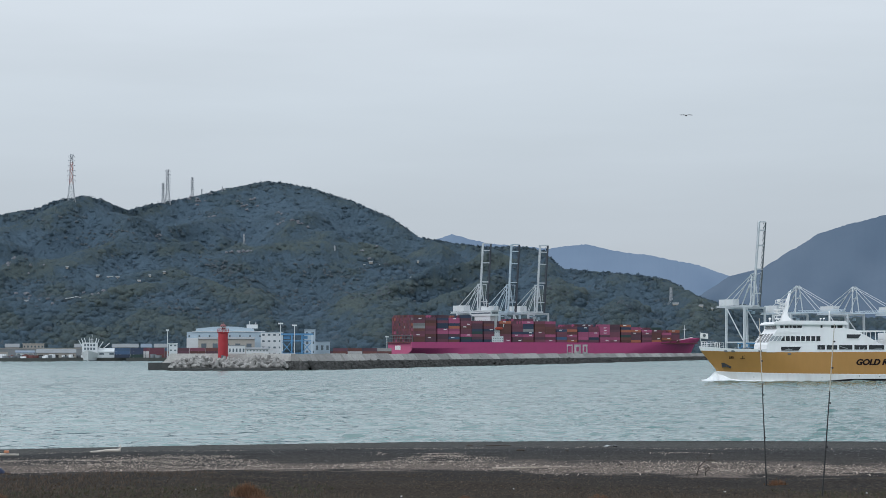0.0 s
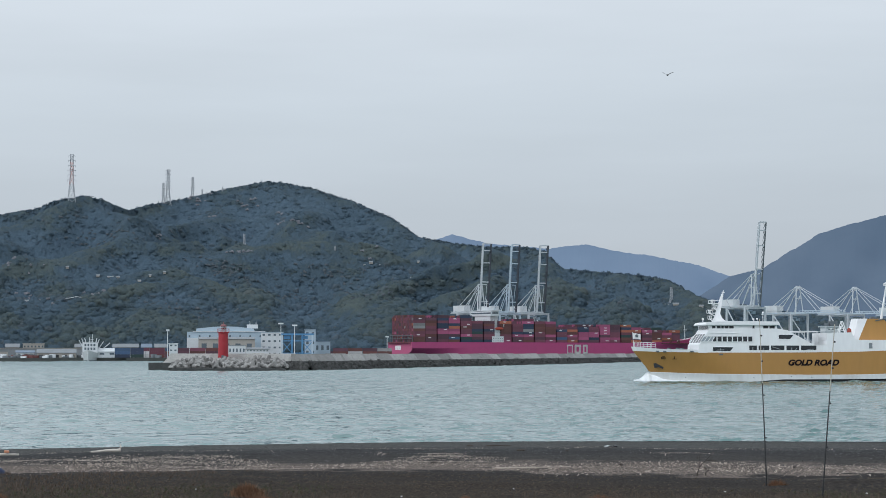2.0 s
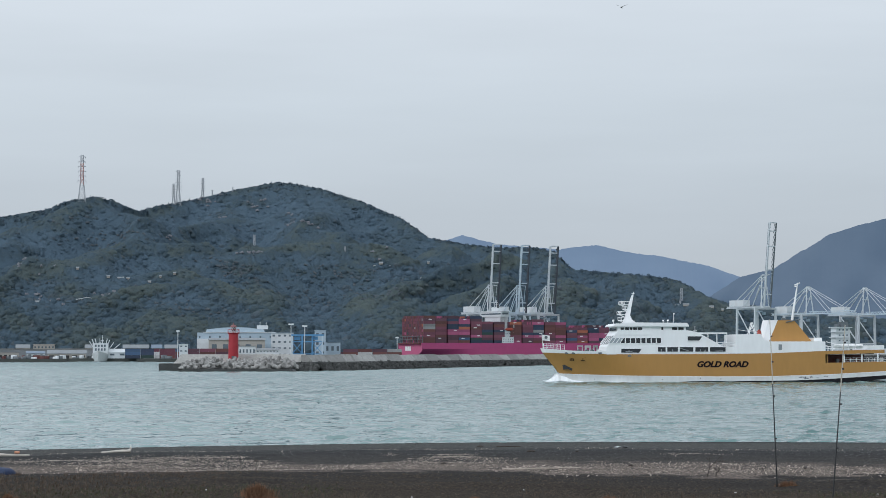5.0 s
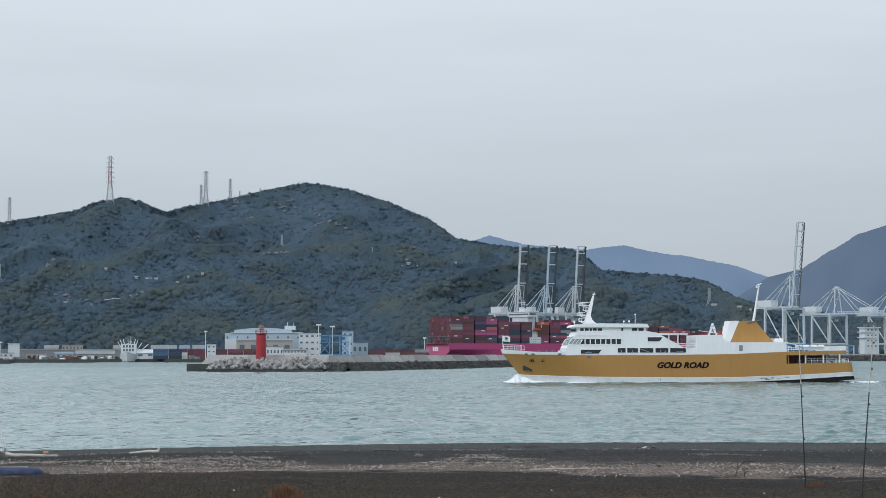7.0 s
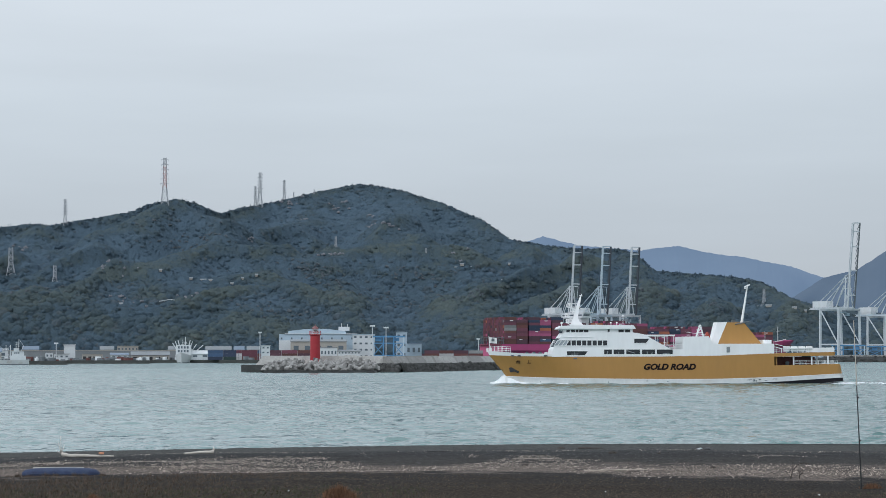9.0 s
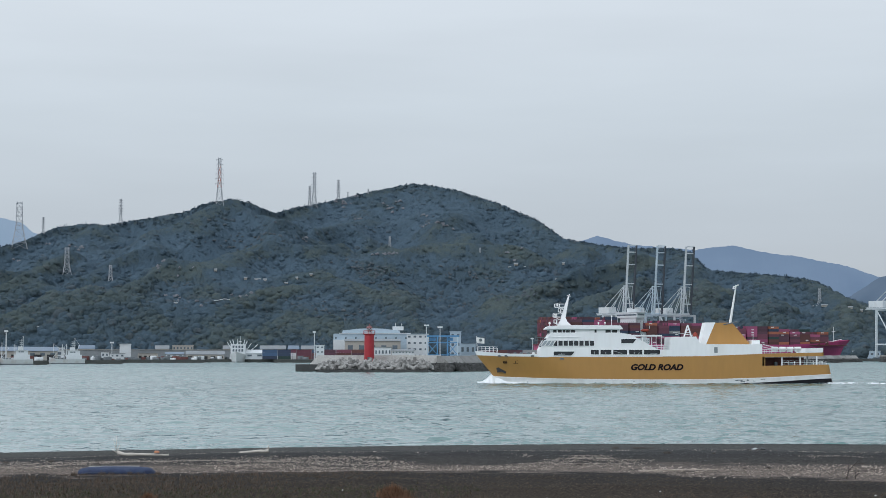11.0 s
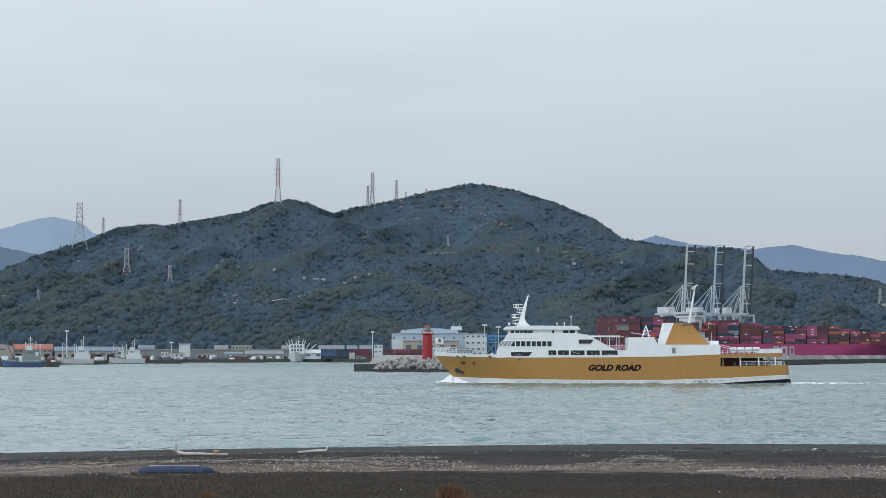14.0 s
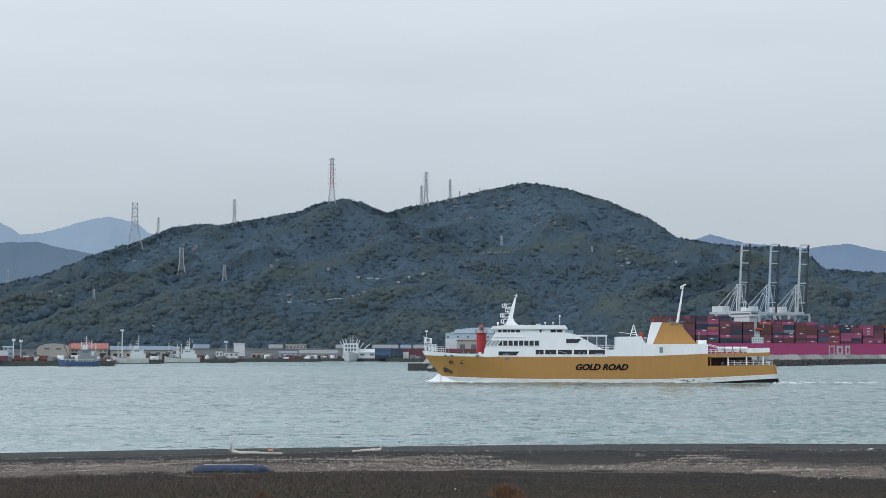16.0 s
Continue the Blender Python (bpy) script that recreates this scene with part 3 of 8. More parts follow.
def hill_height(x, y):
    """Height of the wooded hills: a crest line, spurs that run down from it, and gullies between them."""
    x, y = np.asarray(x, float), np.asarray(y, float)
    a, d = np.degrees(np.arctan2(x, y)), np.hypot(x, y)
    rise = np.tan(np.radians(np.interp(a, [r[0] for r in RIDGE], [r[1] for r in RIDGE])))
    far = crest_far(a)
    t = np.clip((d - FOOT) / (far - FOOT), 0, 1)
    wob = value_noise(x / 260, y / 260, 21)
    q = x - 0.55 * (y - 2500)
    z = EYE + far * rise * t ** np.interp(far, [2500, 2650, 2950], [2.4, 2.8, 1.9])
    sx, sy = x + 14 * value_noise(x / 55, y / 55, 28), y + 14 * value_noise(x / 55, y / 55, 29)
    for slope, line in SPURS:
        h = spur_height(sx, sy, slope, line)
        m = np.clip(0.5 + 0.5 * (h - z) / 14, 0, 1)
        z = z * (1 - m) + h * m + 14 * m * (1 - m)
    fold = 0.5 - np.abs(value_noise(q / 120 + 0.8 * wob, y / 300 + 0.5 * wob, 22)) + 0.6 * (0.4 - np.abs(value_noise(q / 48 + wob, y / 110, 23)))
    z = z + 34 * fold * np.clip(4 * t * (1 - t), 0, 1)
    z = np.minimum(z, EYE + d * rise - 4.4 * d / 2850 - 0.12 * np.maximum(far - d, 0) * (1 - t) ** 2)
    z = np.minimum(z, 2.5 + 0.8 * np.maximum(d - FOOT, 0))
    back = smoothstep((d - far) / 600)
    return np.where(t <= 0, 2.5, np.maximum(2.5, z * (1 - back) + 2.5 * back))


# stands of one kind of tree: bearing and rise of the middle, half width and half height in metres
def stand_list(rows):
    return [(2500 * math.tan(radians(b)), EYE + 2500 * math.tan(radians(r)), w, h) for b, r, w, h in rows]


OLIVE_STANDS, CEDAR_STANDS = [], []
OLIVE_STANDS += stand_list([
    (-11.56, 2.32, 29, 9), (-10.69, 2.56, 29, 5), (-9.58, 2.80, 26, 6), (-7.34, 2.92, 29, 4), (-6.06, 2.96, 32, 4), (-4.61, 3.01, 26, 4), (-5.90, 2.40, 29, 6),
    (-4.61, 2.40, 23, 5), (-14.61, 1.51, 29, 9), (-13.06, 1.67, 29, 8), (-10.85, 1.75, 26, 8), (-10.22, 0.46, 46, 20), (-7.98, 2.24, 32, 8), (-5.74, 1.75, 39, 14),
    (-2.83, 1.43, 26, 17), (-2.19, 3.04, 26, 14),
])
OLIVE_STANDS += stand_list([
    (-2.83, 2.40, 26, 9), (-1.22, 2.80, 26, 9), (1.35, 2.56, 29, 13), (3.27, 1.75, 23, 13), (-6.70, 0.63, 39, 13), (-8.94, 1.11, 29, 14), (-12.43, 0.87, 26, 13),
    (-15.08, 2.56, 20, 9), (-5.74, 4.33, 39, 5), (-3.80, 3.29, 26, 6), (0.39, 1.75, 26, 13), (-1.54, 1.43, 20, 17), (-14.61, 3.53, 32, 5), (-16.76, 2.08, 39, 10),
    (-18.28, 1.43, 39, 10), (-16.46, 0.95, 39, 9),
])
CEDAR_STANDS += stand_list([
    (-11.56, 3.21, 39, 16), (-12.74, 3.04, 26, 13), (-10.38, 2.32, 23, 8), (-8.62, 3.53, 26, 17), (-9.26, 2.56, 20, 6), (-5.09, 2.69, 32, 5), (-3.72, 2.59, 26, 5),
    (-6.70, 3.53, 46, 9), (-4.45, 4.09, 39, 10), (-7.98, 1.43, 32, 10), (-11.48, 1.27, 26, 12), (-13.99, 2.56, 26, 12),
])
CEDAR_STANDS += stand_list([
    (-3.00, 3.77, 26, 17), (-1.38, 2.24, 26, 9), (-0.26, 2.40, 23, 10), (2.15, 2.08, 23, 14), (-4.13, 1.11, 29, 12), (-5.41, 0.87, 26, 10), (-15.23, 3.04, 20, 9),
    (-7.18, 4.17, 32, 6), (-9.74, 3.85, 20, 17), (-17.37, 3.04, 39, 13), (-18.88, 2.40, 32, 10), (5.01, 1.75, 29, 10),
])


def stands(x, y, z):
    """Tone of the woods: 1 olive, 0 blue-grey, 0.5 between; kind of tree, relief shading and haze in one."""
    k = 2500 / np.maximum(y, 1)
    u, v = x * k + 9 * value_noise(x / 23, z / 11, 33), EYE + (z - EYE) * k + 5 * value_noise(x / 19, z / 9, 34)
    out = np.zeros(np.shape(x))
    for rows, sign in ((OLIVE_STANDS, 1), (CEDAR_STANDS, -1)):
        best = np.zeros(np.shape(x))
        for cx, cz, w, h in rows:
            best = np.maximum(best, np.exp(-((u - cx) / w) ** 2 - ((v - cz) / h) ** 2))
        out = out + sign * smoothstep(best * 1.5)
    # relief shading and haze put into the tone: olive backs, bluer gullies and heights
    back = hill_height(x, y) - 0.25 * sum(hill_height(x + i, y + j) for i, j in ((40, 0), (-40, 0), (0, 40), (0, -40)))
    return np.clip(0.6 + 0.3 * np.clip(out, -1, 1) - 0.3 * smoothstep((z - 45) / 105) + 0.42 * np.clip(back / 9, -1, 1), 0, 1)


def domes(x, y, cell, seed):
    """Rounded tops over a jittered lattice, 0 to 1, about `cell` metres apart, and a number 0 to 1 for each."""
    rs = np.random.RandomState(seed).rand(3, 256, 256)
    i0, j0 = np.floor(x / cell).astype(int), np.floor(y / cell).astype(int)
    best, second, own = np.zeros_like(x), np.zeros_like(x), np.full(np.shape(x), 0.5)
    for di in (-1, 0, 1):
        for dj in (-1, 0, 1):
            i, j = (i0 + di) & 255, (j0 + dj) & 255
            cx, cy = (i0 + di + rs[0, i, j]) * cell, (j0 + dj + rs[1, i, j]) * cell
            reach = cell * (0.62 + 0.45 * rs[2, i, j])
            q = 1 - ((x - cx) ** 2 + (y - cy) ** 2) / reach ** 2
            h = np.sqrt(np.maximum(q, 0)) * (0.6 + 0.4 * rs[2, i, j])
            own = np.where(h > best, rs[0, j, i], own)
            second = np.maximum(second, np.minimum(best, h))
            best = np.maximum(best, h)
    # each crown falls away to the cleft between it and the next
    return best * (0.15 + 0.85 * np.sqrt(np.clip((best - second) * 2.2, 0, 1))), own


def crown_cover(x, y, h=None):
    """The leaf canopy: its height over the ground, and a tone 0 to 1 that differs crown by crown."""
    h = hill_height(x, y) if h is None else h
    low = 1 - smoothstep((h - 35 + 18 * value_noise(x / 60, y / 60, 35)) / 75)
    wx, wy = x + 1.6 * value_noise(x / 4, y / 4, 36), y + 1.6 * value_noise(x / 4, y / 4, 37)
    a, ka = domes(wx, wy, 15.0, 25)
    b, kb = domes(wx, wy, 8.0, 26)
    c, kc = domes(wx, wy, 3.6, 24)
    grown = np.clip((h - 3) / 6, 0, 1)
    z = 1.5 + (1.5 * low + 0.8) * a + 2.0 * b + 1.2 * c + 0.5 * value_noise(x / 1.9, y / 1.9, 27)
    return grown * z, np.clip(low * ka + (1 - low) * kb + 0.3 * (kc - 0.5), 0, 1)


def canopy(x, y):
    h = hill_height(x, y)
    return h + crown_cover(x, y, h)[0]


def build_hills():
    az = np.radians(np.concatenate([np.arange(-26, -22, 0.3), np.arange(-22, 13.6, 0.035), np.arange(13.6, 16.1, 0.3)]))
    d = np.concatenate([np.arange(2200, 2300, 1.8), np.arange(2300, 2985, 2.6), np.arange(2985, 3600, 60)])
    A, D = np.meshgrid(az, d)
    x, y = D * np.sin(A), D * np.cos(A)
    h = hill_height(x, y)
    up, tone = crown_cover(x, y, h)
    z = h + up
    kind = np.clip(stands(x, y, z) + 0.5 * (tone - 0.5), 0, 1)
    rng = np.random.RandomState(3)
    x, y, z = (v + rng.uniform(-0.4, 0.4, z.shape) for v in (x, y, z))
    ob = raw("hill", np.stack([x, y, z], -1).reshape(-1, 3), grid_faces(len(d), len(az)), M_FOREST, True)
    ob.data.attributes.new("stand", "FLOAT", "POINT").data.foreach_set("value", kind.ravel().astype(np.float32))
    return tagged(ob, "steep wooded hills behind the port", "hill", kind="structure")


def lump(seed, level=2):
    """One leafy crown: a lumpy ball without its underside."""
    bm = B()
    bmesh.ops.create_icosphere(bm, subdivisions=level, radius=1.0)
    for v in bm.verts:
        v.co *= 1 + 0.3 * noise.noise(v.co * 1.7 + Vector((seed * 7.1, 3.3, 1.9))) + 0.32 * noise.noise(v.co * 4.6 + Vector((seed * 3.7, 1.3, 5.9)))
    bmesh.ops.delete(bm, geom=[f for f in bm.faces if f.calc_center_median().z < -0.45], context="FACES")
    bm.verts.ensure_lookup_table()
    for i, v in enumerate(bm.verts):
        v.index = i
    vs = np.array([v.co[:] for v in bm.verts])
    fs = np.array([[v.index for v in f.verts] for f in bm.faces])
    used = np.unique(fs)
    back = -np.ones(len(vs), int)
    back[used] = np.arange(len(used))
    bm.free()
    return vs[used], back[fs]


def scatter(name, shapes, places, sizes, material, rng, smooth=True, flat=1.0, values=None, leafy_round=False):
    """Many copies of a few shapes joined into one mesh: places (n, 3), sizes (n,) or (n, 3); values: one kind per copy."""
    V, F, N, k = [], [], [], 0
    pick = rng.randint(len(shapes), size=len(places))
    for p, s, w in zip(places, sizes, pick):
        vs, fs = shapes[w]
        a = rng.rand() * 6.283
        c, sn = math.cos(a), math.sin(a)
        q = vs * s
        V.append(np.stack([q[:, 0] * c - q[:, 1] * sn + p[0], q[:, 0] * sn + q[:, 1] * c + p[1], q[:, 2] * flat + p[2]], 1))
        if leafy_round:
            # shading normals bent outward and up, which softens and brightens the crown
            w_ = V[-1] - p + [0, 0, 0.35 * np.max(s)]
            N.append(w_ / np.maximum(np.linalg.norm(w_, axis=1, keepdims=True), 1e-6))
        F.append(fs + k)
        k += len(vs)
    V, F = np.concatenate(V), np.concatenate(F)
    me = bpy.data.meshes.new(name)
    me.vertices.add(len(V))
    me.vertices.foreach_set("co", V.astype(np.float32).ravel())
    w = F.shape[1]
    me.loops.add(F.size)
    me.loops.foreach_set("vertex_index", F.astype(np.int32).ravel())
    me.polygons.add(len(F))
    me.polygons.foreach_set("loop_start", np.arange(0, F.size, w, dtype=np.int32))
    me.update(calc_edges=True)
    if smooth:
        me.polygons.foreach_set("use_smooth", [True] * len(F))
    if leafy_round:
        me.normals_split_custom_set_from_vertices(np.concatenate(N))
    if values is not None:
        at = me.attributes.new("stand", "FLOAT", "POINT")
        at.data.foreach_set("value", np.repeat(values, [len(shapes[w][0]) for w in pick]).astype(np.float32))
    me.materials.append(material)
    return new(name, me)


CROWNS = [lump(s) for s in range(10)]


def tuft_crown(seed, n, core=True, cone=False):
    """A crown of n leaf tufts, each a small crooked four-sided lump, round a leafy core."""
    rng = np.random.RandomState(seed)
    knot = np.array([(1, 1, 1), (-1, -1, 1), (-1, 1, -1), (1, -1, -1)], float) * 0.75
    faces = np.array([(0, 1, 3), (0, 2, 1), (0, 3, 2), (1, 2, 3)])
    V, F, k = [], [], 0
    if core:
        vs, fs = leafy(seed)
        V.append(vs * (np.array([0.5, 0.5, 1.0]) if cone else 0.74))
        F.append(fs)
        k = len(vs)
    for i in range(n):
        if cone:
            up = (i + 0.5) / n
            a = i * 2.4 + rng.rand()
            c = np.array([math.cos(a), math.sin(a), 0]) * 0.62 * (1 - up) ** 0.8 * rng.uniform(0.7, 1.1) + [0, 0, 2.0 * up - 0.6]
            size = 0.42 * (1.15 - up)
        else:
            up = rng.uniform(-0.25, 1.0)
            a = i * 2.4 + rng.uniform(-0.5, 0.5)
            w = math.sqrt(max(0.0, 1 - up * up))
            c = np.array([w * math.cos(a), w * math.sin(a), up]) * rng.uniform(0.72, 1.02) * (1 + 0.16 * math.sin(3 * a + seed))
            size = rng.uniform(0.26, 0.46)
        m = np.array(Euler(tuple(rng.uniform(0, 6.28, 3))).to_matrix())
        q = knot * rng.uniform(0.6, 1.25, (4, 1)) * np.array([1, 0.8, 0.55]) * size
        V.append(q @ m.T + c)
        F.append(faces + k)
        k += 4
    return np.concatenate(V), np.concatenate(F)


def leafy(seed):
    """One mass of leaves: a small, uneven, many-cornered lump."""
    vs, fs = lump(seed, 1)
    rng = np.random.RandomState(seed)
    return vs * (1 + rng.uniform(-0.35, 0.35, (len(vs), 1))) + rng.uniform(-0.16, 0.16, vs.shape), fs


LEAFY = [leafy(s) for s in range(60, 84)]
SMALL = [tuft_crown(s, 18, False) for s in range(20, 32)]
CONIFER = [tuft_crown(s, 16, False, True) for s in range(40, 46)]


def crowns(centres, radii, rng, each=6):
    """Leaf masses heaped over the crowns of trees: places and sizes."""
    n = len(centres)
    a = rng.rand(n, each) * 6.283
    up = rng.rand(n, each) ** 0.7
    out = np.sqrt(1 - up ** 2) * rng.uniform(0.45, 0.85, (n, each))
    r = radii[:, None]
    p = np.stack([centres[:, 0:1] + r * out * np.cos(a), centres[:, 1:2] + r * out * np.sin(a), centres[:, 2:3] + r * 0.45 * up], -1)
    s = (r * rng.uniform(0.3, 0.55, (n, each)))
    return p.reshape(-1, 3), s.reshape(-1)


def wooded_places(n, seed, near=FOOT + 4, far=CREST + 8):
    """Places of trees; steep ground that faces the bay carries more of them to the hectare of plan."""
    rng = np.random.RandomState(seed)
    a = np.radians(rng.uniform(-22, 13.5, 6 * n))
    d = rng.uniform(near, far, 6 * n)
    x, y = d * np.sin(a), d * np.cos(a)
    k = 1 + 6 / d
    rise = np.clip((hill_height(x * k, y * k) - hill_height(x, y)) / 6, 0.02, 0.9)
    ok = np.nonzero((rng.rand(6 * n) < np.where(d < FOOT + 40, 0.5, 0.08) + 0.92 * rise / 0.6) & (d < crest_far(np.degrees(a)) + 12))[0][:n]
    return x[ok], y[ok], d[ok]


def build_forest():
    """Broad crowns low down, smaller ones towards the crest, and leaf masses on and between them."""
    rng = np.random.RandomState(4)
    x, y, d = wooded_places(17000, 5)
    h = hill_height(x, y)
    far = crest_far(np.degrees(np.arctan2(x, y)))
    up = np.clip((h - 12) / 100, 0, 1)
    r = np.clip(rng.lognormal(0.0, 0.34, len(x)), 0.5, 2.0) * (5.4 - 2.9 * up) * (1 + 0.35 * value_noise(x / 45, y / 45, 32))
    top = smoothstep((d - far + 40) / 40)
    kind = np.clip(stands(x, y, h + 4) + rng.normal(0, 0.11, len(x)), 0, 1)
    fir = (rng.rand(len(x)) < 0.025 + 0.45 * top) & (kind < 0.7)
    P = np.stack([x, y, h + 2.9 - 0.3 * r], 1)
    S = np.stack([r, r, r * rng.uniform(0.6, 1.0, len(x))], 1)
    broad = (r > 4.3) & ~fir
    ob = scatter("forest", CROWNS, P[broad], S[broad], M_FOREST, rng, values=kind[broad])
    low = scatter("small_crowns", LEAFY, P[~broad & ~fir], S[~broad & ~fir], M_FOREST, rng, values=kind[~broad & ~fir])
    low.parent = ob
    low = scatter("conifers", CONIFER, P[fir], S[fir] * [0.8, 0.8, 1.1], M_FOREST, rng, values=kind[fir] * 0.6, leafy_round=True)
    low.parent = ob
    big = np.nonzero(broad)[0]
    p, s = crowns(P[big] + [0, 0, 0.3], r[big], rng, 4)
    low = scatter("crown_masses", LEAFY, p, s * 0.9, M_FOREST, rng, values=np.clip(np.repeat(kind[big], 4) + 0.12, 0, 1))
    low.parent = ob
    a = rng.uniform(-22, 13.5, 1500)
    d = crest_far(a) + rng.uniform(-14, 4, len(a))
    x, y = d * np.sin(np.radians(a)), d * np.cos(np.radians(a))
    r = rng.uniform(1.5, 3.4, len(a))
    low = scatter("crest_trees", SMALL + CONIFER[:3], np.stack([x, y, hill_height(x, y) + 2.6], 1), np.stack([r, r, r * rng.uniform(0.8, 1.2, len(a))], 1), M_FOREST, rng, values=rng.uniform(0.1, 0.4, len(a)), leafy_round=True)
    low.parent = ob
    return tagged(ob, "dense mixed green and olive woodland on the hillside", "woodland", kind="stuff")


build_hills()
build_forest()


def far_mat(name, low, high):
    """Distant mountains: the blue haze of kilometres of air is put into their colour as a glow."""
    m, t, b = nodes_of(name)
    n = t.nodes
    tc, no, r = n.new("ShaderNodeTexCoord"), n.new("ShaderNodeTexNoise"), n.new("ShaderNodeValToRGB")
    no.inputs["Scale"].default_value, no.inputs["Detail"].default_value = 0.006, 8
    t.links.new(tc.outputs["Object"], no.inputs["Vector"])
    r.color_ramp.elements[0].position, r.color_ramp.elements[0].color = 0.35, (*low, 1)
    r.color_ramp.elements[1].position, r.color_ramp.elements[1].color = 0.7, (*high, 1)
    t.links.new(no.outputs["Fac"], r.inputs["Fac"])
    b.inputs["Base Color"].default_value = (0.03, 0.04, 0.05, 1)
    # emission carries the haze, so the ranges glow bluish by themselves
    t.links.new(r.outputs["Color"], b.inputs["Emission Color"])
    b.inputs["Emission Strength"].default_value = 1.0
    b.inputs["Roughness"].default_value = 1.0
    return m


def mountain(crest, d, material, label):
    """A distant range: its crest as (bearing, rise in degrees), seen d metres off."""
    az = np.arange(crest[0][0], crest[-1][0] + 0.01, 0.05)
    rise = np.interp(az, [c[0] for c in crest], [c[1] for c in crest]) + 0.014 * value_noise(az * 4, az * 0, 41) + 0.012 * value_noise(az * 17, az * 0, 42)
    t = np.linspace(0, 1, 14)
    A, T = np.meshgrid(np.radians(az), t)
    D = d - 350 * (1 - T) + 60 * value_noise(A * 60, T * 3, 43) * T * (1 - T) * 4
    Z = EYE + D * np.tan(np.radians(rise))[None, :] * T
    ob = raw("mountain", np.stack([D * np.sin(A), D * np.cos(A), Z], -1).reshape(-1, 3), grid_faces(len(t), len(az)), material, True)
    return tagged(ob, label, "mountain", kind="structure")


M_FAR = far_mat("blue_haze_mountain", (0.125, 0.175, 0.25), (0.145, 0.2, 0.275))
M_FAR2 = far_mat("slate_haze_mountain", (0.065, 0.096, 0.140), (0.082, 0.114, 0.158))
M_FAR3 = far_mat("pale_haze_mountain", (0.225, 0.29, 0.36), (0.25, 0.315, 0.385))
M_FAR4 = far_mat("haze_blue_wooded_ridge", (0.075, 0.115, 0.155), (0.095, 0.138, 0.18))
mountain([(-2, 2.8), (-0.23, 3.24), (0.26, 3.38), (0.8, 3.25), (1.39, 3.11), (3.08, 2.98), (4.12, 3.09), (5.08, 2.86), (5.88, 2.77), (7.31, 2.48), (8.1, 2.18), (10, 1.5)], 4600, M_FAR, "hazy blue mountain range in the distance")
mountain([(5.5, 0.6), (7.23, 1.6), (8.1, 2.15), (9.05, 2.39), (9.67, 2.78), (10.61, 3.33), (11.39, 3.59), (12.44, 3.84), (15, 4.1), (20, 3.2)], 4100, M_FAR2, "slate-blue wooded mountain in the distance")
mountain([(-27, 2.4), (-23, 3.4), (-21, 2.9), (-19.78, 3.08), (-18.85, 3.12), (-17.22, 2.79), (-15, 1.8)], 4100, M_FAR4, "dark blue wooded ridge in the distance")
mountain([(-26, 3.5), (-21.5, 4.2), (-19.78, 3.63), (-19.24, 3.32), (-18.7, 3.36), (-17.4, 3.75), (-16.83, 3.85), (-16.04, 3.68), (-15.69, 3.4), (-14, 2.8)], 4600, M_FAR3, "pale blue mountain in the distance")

# ---- breakwater with its red lighthouse ----
BW0, BW_DIR = Vector((-56, 738, 0)), Vector((0.2535, 0.9673, 0))
BW_TURN = math.atan2(BW_DIR.y, BW_DIR.x)


def build_breakwater():
    base = thing("breakwater", Matrix.Translation(BW0) @ Matrix.Rotation(BW_TURN, 4, "Z"), "long concrete breakwater with a sloping parapet", "breakwater", kind="structure")
    bm = B()
    prism(bm, [(-6, -2), (1180, -2), (1180, 3.4), (-6, 3.4)], -7, 7)
    part("caisson", bm, M_CONC2, base)
    for i in range(59):
        bm = B()
        x0 = -4 + 20 * i
        a = [(-6.0, 3.4), (-3.6, 6.1 + 0.12 * ((i * 7) % 3 - 1)), (-1.5, 6.1 + 0.12 * ((i * 7) % 3 - 1)), (-1.5, 3.4)]
        lo = [bm.verts.new((x0 + 0.15, y, z)) for y, z in a]
        hi = [bm.verts.new((x0 + 19.85, y, z)) for y, z in a]
        bm.faces.new(lo)
        bm.faces.new(hi[::-1])
        for k in range(4):
            bm.faces.new((lo[k], hi[k], hi[(k + 1) % 4], lo[(k + 1) % 4]))
        part("parapet_block", bm, M_CONC3, base)
    rng = np.random.RandomState(8)
    n = 3200
    px = rng.rand(n) ** 1.6 * 1180
    dy = rng.rand(n)
    pl = np.stack([px, -7 - 3.0 * dy, 2.7 - 3.1 * dy], 1)
    pl[:260, 0], pl[:260, 1] = -6 - 3.0 * dy[:260], rng.uniform(-9, 7, 260)
    ob = scatter("riprap", [lump(s, 1) for s in range(20, 25)], pl, rng.uniform(0.45, 1.15, n), M_ROCK, rng, smooth=False)
    ob.parent = base
    ob["label"] = "dark boulders along the waterline"
    # the head, broadside on
    head = thing("breakwater_head", pose(-82, 746, 0), "broad concrete head of the breakwater", "breakwater", kind="structure")
    bm = B()
    box(bm, (-4, 3, 0.4), (45, 18, 4.8))
    part("foundation", bm, M_CONC2, head)
    bm = B()
    prism(bm, [(-16.5, -0.6), (26, -0.6), (25, 0.9), (-14, 0.9)], -34, -6)
    part("apron", bm, M_CONC2, head, "dark wet toe of the rubble mound")
    bm = B()
    prism(bm, [(-22, 2.8), (27, 2.8), (27, 6.2), (-19, 6.2)], 0, 3)
    part("parapet", bm, M_CONC, head)
    bm = B()
    prism(bm, [(9.5, 2.8), (17.5, 2.8), (15.5, 6.4), (11.5, 6.4)], -3, 0)
    part("ramp", bm, M_CONC, head)
    return base


build_breakwater()


